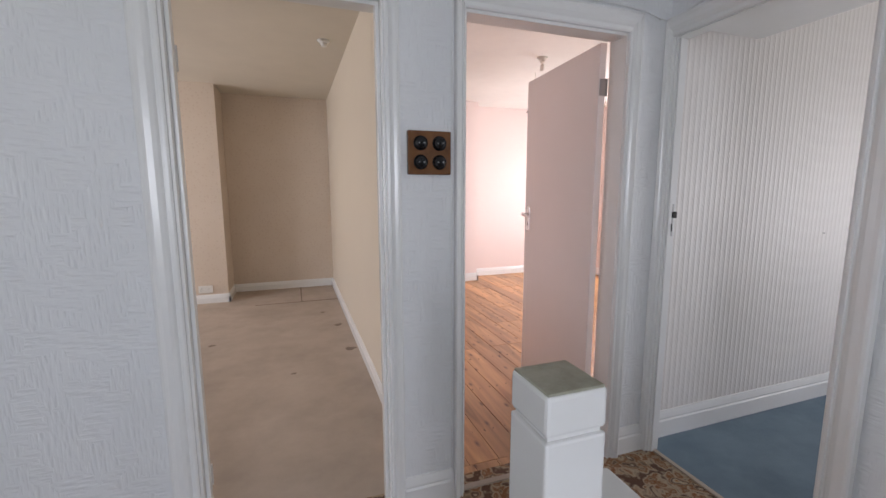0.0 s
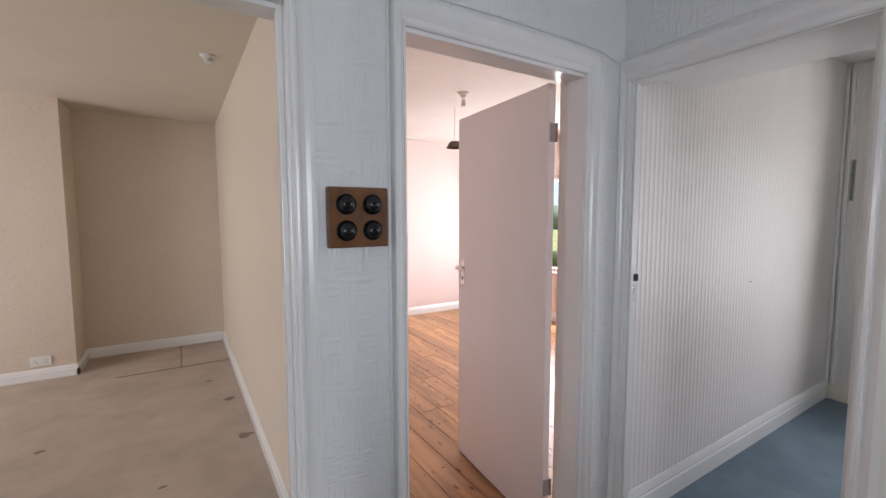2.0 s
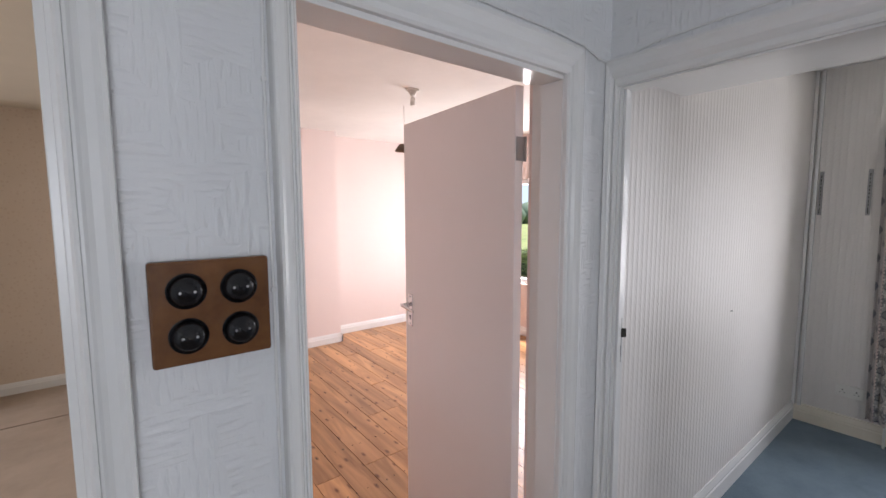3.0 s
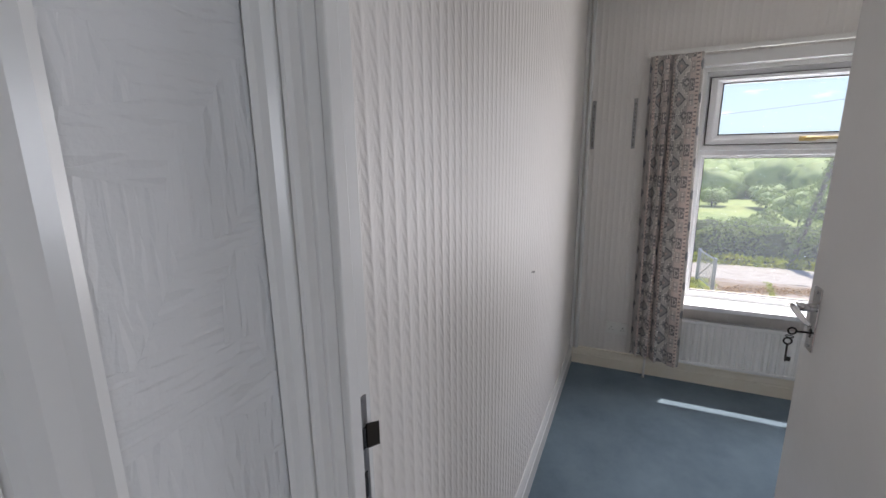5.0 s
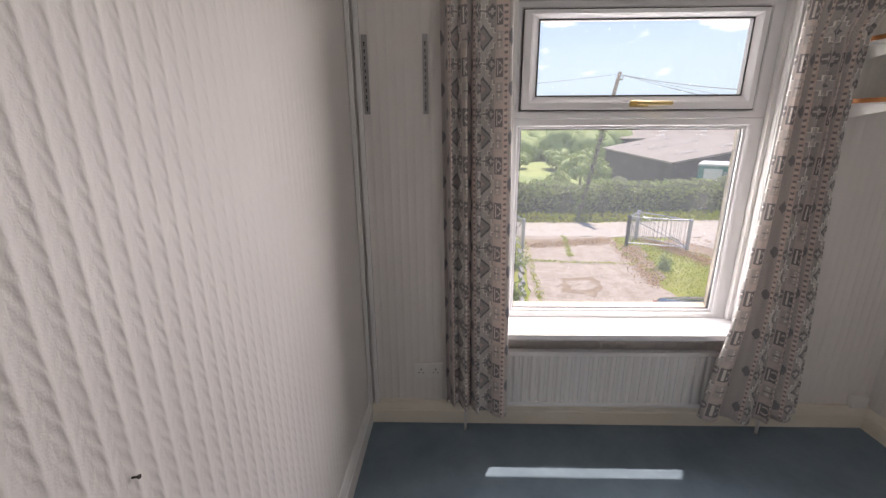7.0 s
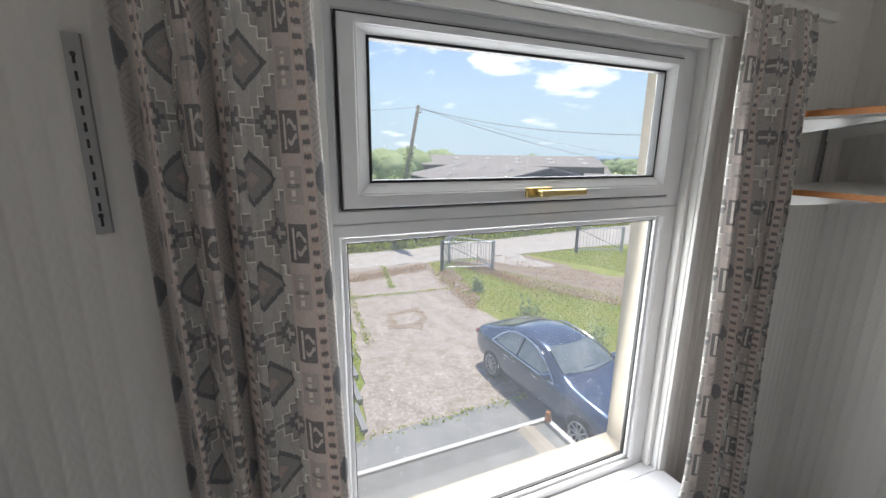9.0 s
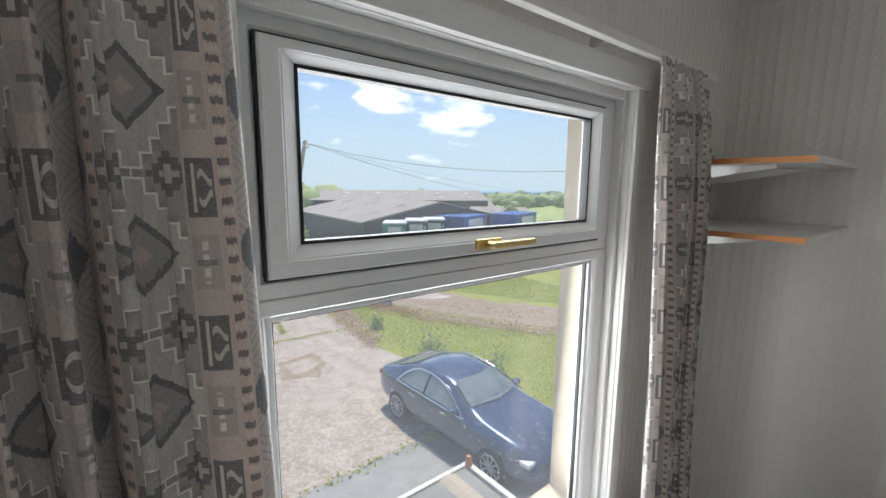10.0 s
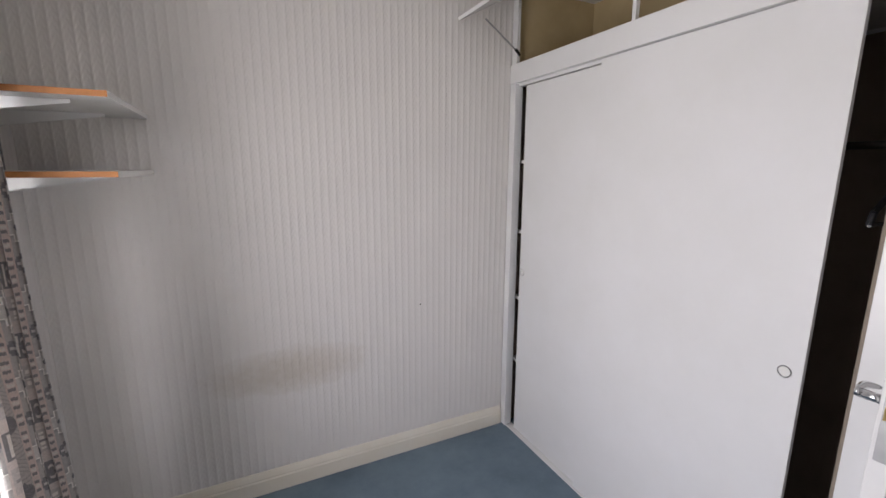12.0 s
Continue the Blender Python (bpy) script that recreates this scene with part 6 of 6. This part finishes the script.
woods("woodland", ((85, 150, -150, -62, 90, 3.0),), M_LEAFD, 9)


# ---- gates ----
def railing(name, label, a, b, h, bars, posts=True):
    a, b = Vector(a), Vector(b)
    t = thing(name, label, "gate", "metal gates and railings by the lane", at=a)
    d = b - a
    for z in (0.12, h):
        bm = bmesh.new()
        tube(bm, Vector((0, 0, z)), d + Vector((0, 0, z)), 0.022, 8)
        part("rail", bm, M_GALV, t)
    bm = bmesh.new()
    tube(bm, (0, 0, h * 0.98), d * 0.98 + Vector((0, 0, 0.15)), 0.018, 8)
    part("brace", bm, M_GALV, t)
    bar = None
    for i in range(1, bars):
        bm = bmesh.new()
        p = d * (i / bars)
        tube(bm, p + Vector((0, 0, 0.12)), p + Vector((0, 0, h)), 0.010, 6)
        part("bar", bm, M_GALV, t)
    for p in ((Vector((0, 0, 0)), d) if posts else ()):
        part("post", boxes(((p.x - 0.06, p.y - 0.06, 0), (p.x + 0.06, p.y + 0.06, h + 0.06)), bevel=0.01), M_GALV, t)
    return t


gz = G + 0.02
railing("metal_gate", "open galvanised bar gate beside the drive", (20.9, -5.75, gz), (22.0, -6.6, gz), 1.25, 9)
railing("metal_gate", "galvanised bar railing across the verge", (20.9, -5.75, gz), (20.2, -7.95, gz), 1.25, 16)
railing("metal_gate", "galvanised bar railing by the lane", (22.0, -6.6, gz), (20.2, -7.95, gz), 1.25, 12, False)
railing("metal_gate", "open galvanised bar gate at the drive entrance", (20.3, -1.2, gz), (22.0, -0.9, gz), 1.25, 12)
railing("metal_gate", "galvanised field gate beyond the track", (21.4, -13.8, gz), (20.6, -16.2, gz), 1.3, 14)
railing("metal_gate", "galvanised field gate leaf beyond the track", (21.4, -13.8, gz), (22.3, -14.6, gz), 1.3, 8)

t = thing("sign_board", "small black and teal sign board on two white posts", "sign", at=(21.5, 0.25, G))
part("board", boxes(((-0.02, -0.45, 1.2), (0.02, 0.45, 1.55))), M_IRON, t)
part("panel", boxes(((-0.02, -0.45, 0.85), (0.02, 0.45, 1.19))), M_TEAL, t)
part("lettering_bar", boxes(((-0.024, -0.25, 1.30), (-0.02, 0.25, 1.36)), ((-0.024, -0.3, 1.0), (-0.02, 0.3, 1.03))), M_SHEET, t)
for y in (-0.48, 0.48):
    part("post", boxes(((-0.04, y - 0.03, 0), (0.04, y + 0.03, 1.62)), bevel=0.005), M_SHEET, t)

# pole and wires
t = thing("utility_pole", "leaning weathered wooden utility pole", "utility pole", at=(25.9, -5.0, G))
bm = bmesh.new()
tube(bm, (0, 0, -0.3), (0.15, -1.57, 7.5), 0.12, 12, 0.09)
part("pole", bm, M_POLE, t, smooth=True)
part("crossbar", boxes(((0.06, -1.72, 7.12), (0.16, -1.42, 7.18)), bevel=0.01), M_POLE, t)
leaf_cloud("ivy", M_LEAF, 1600, lambda: Vector((rr.gauss(0, 0.13), 0, 0)) + Vector((0, rr.gauss(0, 0.13), 0)) + Vector((0.15, -1.57, 7.5)) * (rr.uniform(0.0, 0.78) ** 1.3), 0.08, kind="", parent=t)
for dy in (-1.72, -1.43):
    bm = bmesh.new()
    tube(bm, (0.1, dy, 7.2), (0.1, dy, 7.34), 0.04, 10, 0.03)
    part("insulator", bm, M_SHEET, t)
top = Vector((26.05, -6.5, G + 7.4))
for k, (end, sag) in enumerate(((Vector((9.0, -19, 3.3)), 1.2), (Vector((32, -60, 2.4)), 2.2), (Vector((38, -62, 1.6)), 2.4), (Vector((60, -90, 3.0)), 3.5), (Vector((28, 30, 3.9)), 1.0))):
    w = thing("overhead_wire", "sagging black overhead wire strung from a pole", "overhead wire", "overhead wires", at=top)
    bm = bmesh.new()
    pts = [top.lerp(end, i / 24) - top - Vector((0, 0, sag * 4 * (i / 24) * (1 - i / 24))) for i in range(25)]
    for p, q in zip(pts, pts[1:]):
        tube(bm, p, q, 0.012 if k == 0 else 0.007, 6, cap=False)
    part("wire", bm, M_WIRE, w)


# ---- farm buildings ----
def barn(label, cx, cy, length, width, eave, ridge, yaw, base):
    t = thing("barn", label, "barn", "farm buildings", at=(cx, cy, base))
    l, w = length / 2, width / 2
    bm = boxes(((-l, -w, -1), (l, w, eave - 0.12)))
    part("wall", bm, M_BARNWALL, t)
    for s in (-1, 1):
        bm = bmesh.new()
        prism(bm, [(s * (w + 0.4), eave - 0.1), (s * (w + 0.4), eave + 0.02), (0, ridge + 0.12), (0, ridge)], 0, -l - 0.3, l + 0.3)
        roof = part("roof", bm, M_BARNROOF, t)
        bm = bmesh.new()
        n = int(length / 6)
        for i in range(n):
            x = -l + (i + 0.5) * length / n
            for f0, f1 in ((0.22, 0.42), (0.62, 0.78)):
                def at(f):
                    return (s * (w + 0.4) * (1 - f), eave + 0.02 + (ridge + 0.1 - eave) * f + 0.03)
                (ya, za), (yb, zb) = at(f0), at(f1)
                vs = [bm.verts.new(p) for p in ((x - 0.5, ya, za), (x + 0.5, ya, za), (x + 0.5, yb, zb), (x - 0.5, yb, zb))]
                bm.faces.new(vs)
        bmesh.ops.solidify(bm, geom=bm.faces[:], thickness=0.03)
        part("rooflight", bm, M_ROOFLIGHT, roof)
    bm = bmesh.new()
    prism(bm, [(-w, eave - 0.13), (w, eave - 0.13), (0, ridge - 0.05)], 0, -l, l)
    part("gable", bm, M_BARNWALL, t)
    t.rotation_euler = (0, 0, radians(yaw))
    return t


barn("large barn with a low-pitched grey roof and dark walls", 48, -25, 21, 16, 3.4, 5.0, -4.5, -5.0)
barn("long farm shed with a grey roof behind the first barn", 88, -50, 40, 20, 5.2, 7.0, 60, -6.6)
barn("small pale-roofed shed behind the barn", 82, -57, 26, 12, 3.2, 4.6, 55, -6.0)


def container(name, label, x, y, l, w, h, yaw, m1, m2=None):
    t = thing(name, label, "container", "boxes and trailers in the farmyard", at=(x, y, land(x, y)))
    part("body", boxes(((-l / 2, -w / 2, 0.1), (l / 2, w / 2, h)), bevel=0.05), m1, t)
    part("roof", boxes(((-l / 2 - 0.05, -w / 2 - 0.05, h), (l / 2 + 0.05, w / 2 + 0.05, h + 0.12)), bevel=0.02), M_SHEET if m2 is None else m2, t)
    part("door", boxes(((-l / 2 - 0.03, -w * 0.3, 0.25), (-l / 2, w * 0.3, h - 0.2)), bevel=0.01), M_SHEET if m1 is not M_SHEET else M_IRON, t)
    part("window", boxes(((-l / 2 - 0.035, -w * 0.45, h * 0.55), (-l / 2, -w * 0.32, h - 0.35))), M_CARGLASS, t)
    t.rotation_euler = (0, 0, radians(yaw))


container("cabin", "teal and white site cabin", 34, -16.9, 3, 1.8, 2.5, -35, M_TEAL)
container("cabin", "white-roofed dark site cabin with dark windows", 34, -19.0, 3, 1.8, 2.6, -35, M_IRON)
container("cabin", "white-roofed dark site cabin beside another", 34.3, -21.1, 3, 1.8, 2.6, -35, M_IRON)
container("trailer", "trailer with blue tarpaulin sides", 35.8, -25.8, 3, 5.0, 2.7, 20, M_BLUE, M_BLUE)
container("trailer", "blue curtain-sided lorry body", 35, -32.5, 3, 5.6, 2.7, 20, M_BLUE, M_BLUE)
container("trailer", "low flat white farm trailer", 32, -25, 2.4, 5, 1.5, 20, M_SHEET)
barn("low outbuilding with a pale grey roof", 60, -56, 10, 7, 2.4, 3.3, 40, -5.6)


# ---- porch roof under the window ----
p = thing("porch_roof", "flat grey felt porch roof with pale edging and a small terracotta stub at its corner", "porch roof", at=(OUT, 0, -0.62))
part("deck", boxes(((0.0, -0.53, -0.12), (1.50, 3.2, -0.01))), M_FELT, p)
part("felt", boxes(((0.0, -0.53, -0.009), (1.50, 3.2, 0.0))), M_FELT, p)
part("edging", boxes(((1.50, -0.60, -0.13), (1.54, 3.2, 0.02)), ((0.0, -0.60, -0.13), (1.50, -0.55, 0.02)), bevel=0.004), M_ROOFLIGHT, p, "pale weathered roof edging")
bm = bmesh.new()
prism(bm, [(0, 0.001), (0.10, 0.03), (0.16, 0.001)], 0, 0.0, 1.5)
for v in bm.verts:
    v.co.y -= 0.42
part("capping", bm, M_HOUSE, p, "brown mortar capping")
bm = bmesh.new()
tube(bm, (1.49, -0.565, 0.02), (1.49, -0.565, 0.10), 0.03, 10, 0.02)
part("stub", bm, M_ORANGE, p, "terracotta stub")
part("wall", boxes(((0.0, -0.50, -2.95), (0.12, -0.38, -0.13)), ((1.30, -0.50, -2.95), (1.42, -0.38, -0.13)), ((1.30, -0.38, -2.95), (1.42, 3.1, -0.13))), M_HOUSE, p)


# ---- car ----
def car():
    t = thing("car", "dark blue saloon car with chrome window trim parked on the drive", "car")
    # side profile, x forward from the rear, z up; half widths
    secs = [
        # x, bottom, waist z, top z, half at waist, half at top
        (0.00, 0.42, 0.82, 0.88, 0.72, 0.62), (0.10, 0.30, 0.87, 0.99, 0.82, 0.70), (0.35, 0.24, 0.91, 1.04, 0.88, 0.73),
        (0.72, 0.22, 0.93, 1.16, 0.90, 0.68), (1.05, 0.22, 0.93, 1.30, 0.905, 0.62), (1.40, 0.21, 0.93, 1.385, 0.91, 0.60),
        (1.80, 0.20, 0.92, 1.41, 0.91, 0.60), (2.15, 0.20, 0.91, 1.39, 0.91, 0.60), (2.48, 0.20, 0.90, 1.315, 0.91, 0.61),
        (2.80, 0.20, 0.89, 1.17, 0.91, 0.64), (3.14, 0.20, 0.88, 1.00, 0.91, 0.70), (3.50, 0.20, 0.86, 0.955, 0.905, 0.72),
        (4.00, 0.22, 0.79, 0.895, 0.89, 0.70), (4.40, 0.25, 0.68, 0.79, 0.82, 0.62), (4.60, 0.34, 0.56, 0.64, 0.66, 0.5)]
    bm = bmesh.new()
    rings = []
    for x, zb, zw, zt, hw, ht in secs:
        prof = [(0, zb), (hw * 0.86, zb), (hw * 0.97, zb + 0.12), (hw, (zb + zw) / 2), (hw * 0.985, zw - 0.05), (hw * 0.94, zw),
                (ht + (hw * 0.94 - ht) * 0.45, zw + (zt - zw) * 0.55), (ht, zt - (zt - zw) * 0.10), (ht * 0.8, zt - 0.005), (0, zt + 0.015)]
        full = prof + [(-y, z) for y, z in reversed(prof[1:-1])]
        rings.append([bm.verts.new((x - 2.3, y, z)) for y, z in full])
    for r0, r1 in zip(rings, rings[1:]):
        n = len(r0)
        for i in range(n):
            bm.faces.new((r0[i], r0[(i + 1) % n], r1[(i + 1) % n], r1[i]))
    bm.faces.new(rings[0])
    bm.faces.new(rings[-1])
    body = part("body", bm, M_PAINT, t, smooth=True)
    sub = body.modifiers.new("smooth", "SUBSURF")
    sub.levels = sub.render_levels = 2

    def pane(name, pts, label, parent=body, m=M_CARGLASS, th=0.012):
        bm = bmesh.new()
        f = bm.faces.new([bm.verts.new((px - 2.3, py, pz)) for px, py, pz in pts])
        bmesh.ops.solidify(bm, geom=[f], thickness=th)
        return part(name, bm, m, t, label)
    for s in (-1, 1):
        side = lambda x, z: (x, s * (0.885 - (z - 0.90) * 0.56 + 0.022), z)
        pane("side_window", [side(1.04, 0.97), side(1.78, 0.965), side(1.78, 1.325), side(1.55, 1.315), side(1.34, 1.255), side(1.18, 1.15)], "dark rear side window")
        pane("side_window", [side(1.84, 0.965), side(2.84, 0.95), side(2.68, 1.06), side(2.50, 1.175), side(2.22, 1.285), side(1.84, 1.325)], "dark front side window")
        bm = bmesh.new()
        trim = [(0.92, 0.955), (3.00, 0.93), (2.78, 1.06), (2.56, 1.18), (2.36, 1.265), (2.12, 1.325), (1.82, 1.355), (1.52, 1.345), (1.30, 1.28), (1.12, 1.165), (0.92, 0.955)]
        for p_, q_ in zip(trim, trim[1:]):
            a3, b3 = Vector(side(*p_)) + Vector((0, s * 0.022, 0)), Vector(side(*q_)) + Vector((0, s * 0.022, 0))
            tube(bm, a3 - Vector((2.3, 0, 0)), b3 - Vector((2.3, 0, 0)), 0.016, 8)
        part("window_trim", bm, M_CHROME, t, "chrome window trim")
        bm = bmesh.new()
        box(bm, (2.72 - 2.3, s * 0.96 - 0.09, 0.95), (2.86 - 2.3, s * 0.96 + 0.09, 1.07), 0.04)
        part("mirror", bm, M_PAINT, t, smooth=True)
        for x in (1.75, 2.70):
            part("door_handle", boxes(((x - 2.3 - 0.35, s * 0.905 - 0.012, 0.80), (x - 2.3 - 0.18, s * 0.905 + 0.012, 0.825)), bevel=0.006), M_CHROME, t)
        part("headlight", boxes(((4.22 - 2.3, s * 0.66 - 0.15, 0.62), (4.46 - 2.3, s * 0.66 + 0.15, 0.71)), bevel=0.03), M_SHEET, t, "clear headlight")
        part("tail_light", boxes(((0.03 - 2.3, s * 0.64 - 0.15, 0.76), (0.13 - 2.3, s * 0.64 + 0.15, 0.87)), bevel=0.02), mat("red_lamp", (0.25, 0.01, 0.01), 0.2), t, "red tail light")
    pane("windscreen", [(2.40, -0.55, 1.365), (2.50, 0.0, 1.365), (2.40, 0.55, 1.365), (2.99, 0.67, 1.085), (3.10, 0.0, 1.075), (2.99, -0.67, 1.085)], "dark sloping windscreen", th=0.02)
    pane("rear_window", [(0.52, -0.60, 1.105), (0.52, 0.60, 1.105), (1.14, 0.52, 1.345), (1.14, -0.52, 1.345)], "dark rear window", th=0.02)
    part("number_plate", boxes(((4.60 - 2.3, -0.25, 0.40), (4.63 - 2.3, 0.25, 0.50))), M_SHEET, t)
    for x in (0.92, 3.70):
        for s in (-1, 1):
            c = Vector((x - 2.3, s * 0.80, 0.33))
            bm = bmesh.new()
            tube(bm, c - Vector((0, 0.10, 0)), c + Vector((0, 0.115, 0)), 0.33, 32)
            w = part("wheel", bm, M_TYRE, t, "black tyre with a many-spoked alloy rim")
            bm = bmesh.new()
            f = s * 0.118
            for k in range(10):
                a_ = 2 * math.pi * k / 10
                d_ = Vector((math.cos(a_), 0, math.sin(a_)))
                tube(bm, c + Vector((0, f, 0)) + d_ * 0.04, c + Vector((0, f, 0)) + d_ * 0.215, 0.017, 6)
            for i in range(24):
                a0, a1 = 2 * math.pi * i / 24, 2 * math.pi * (i + 1) / 24
                tube(bm, c + Vector((math.cos(a0) * 0.22, f, math.sin(a0) * 0.22)), c + Vector((math.cos(a1) * 0.22, f, math.sin(a1) * 0.22)), 0.016, 6, cap=False)
            tube(bm, c + Vector((0, f - 0.01, 0)), c + Vector((0, f + 0.012, 0)), 0.05, 14)
            part("rim", bm, M_ALLOY, w, "silver alloy rim")
    return t


c = car()
rear, front = Vector((11.96, -3.17)), Vector((9.31, -3.33))
heading = math.degrees(math.atan2(front.y - rear.y, front.x - rear.x))
# the wheels stand 0.8 m to the side of the middle line
side = Vector((-(front - rear).normalized().y, (front - rear).normalized().x)) * 0.85
mid = (rear + front) / 2 + side
c.matrix_basis = pose(mid.x, mid.y, G + 0.065, 0, 0, heading)
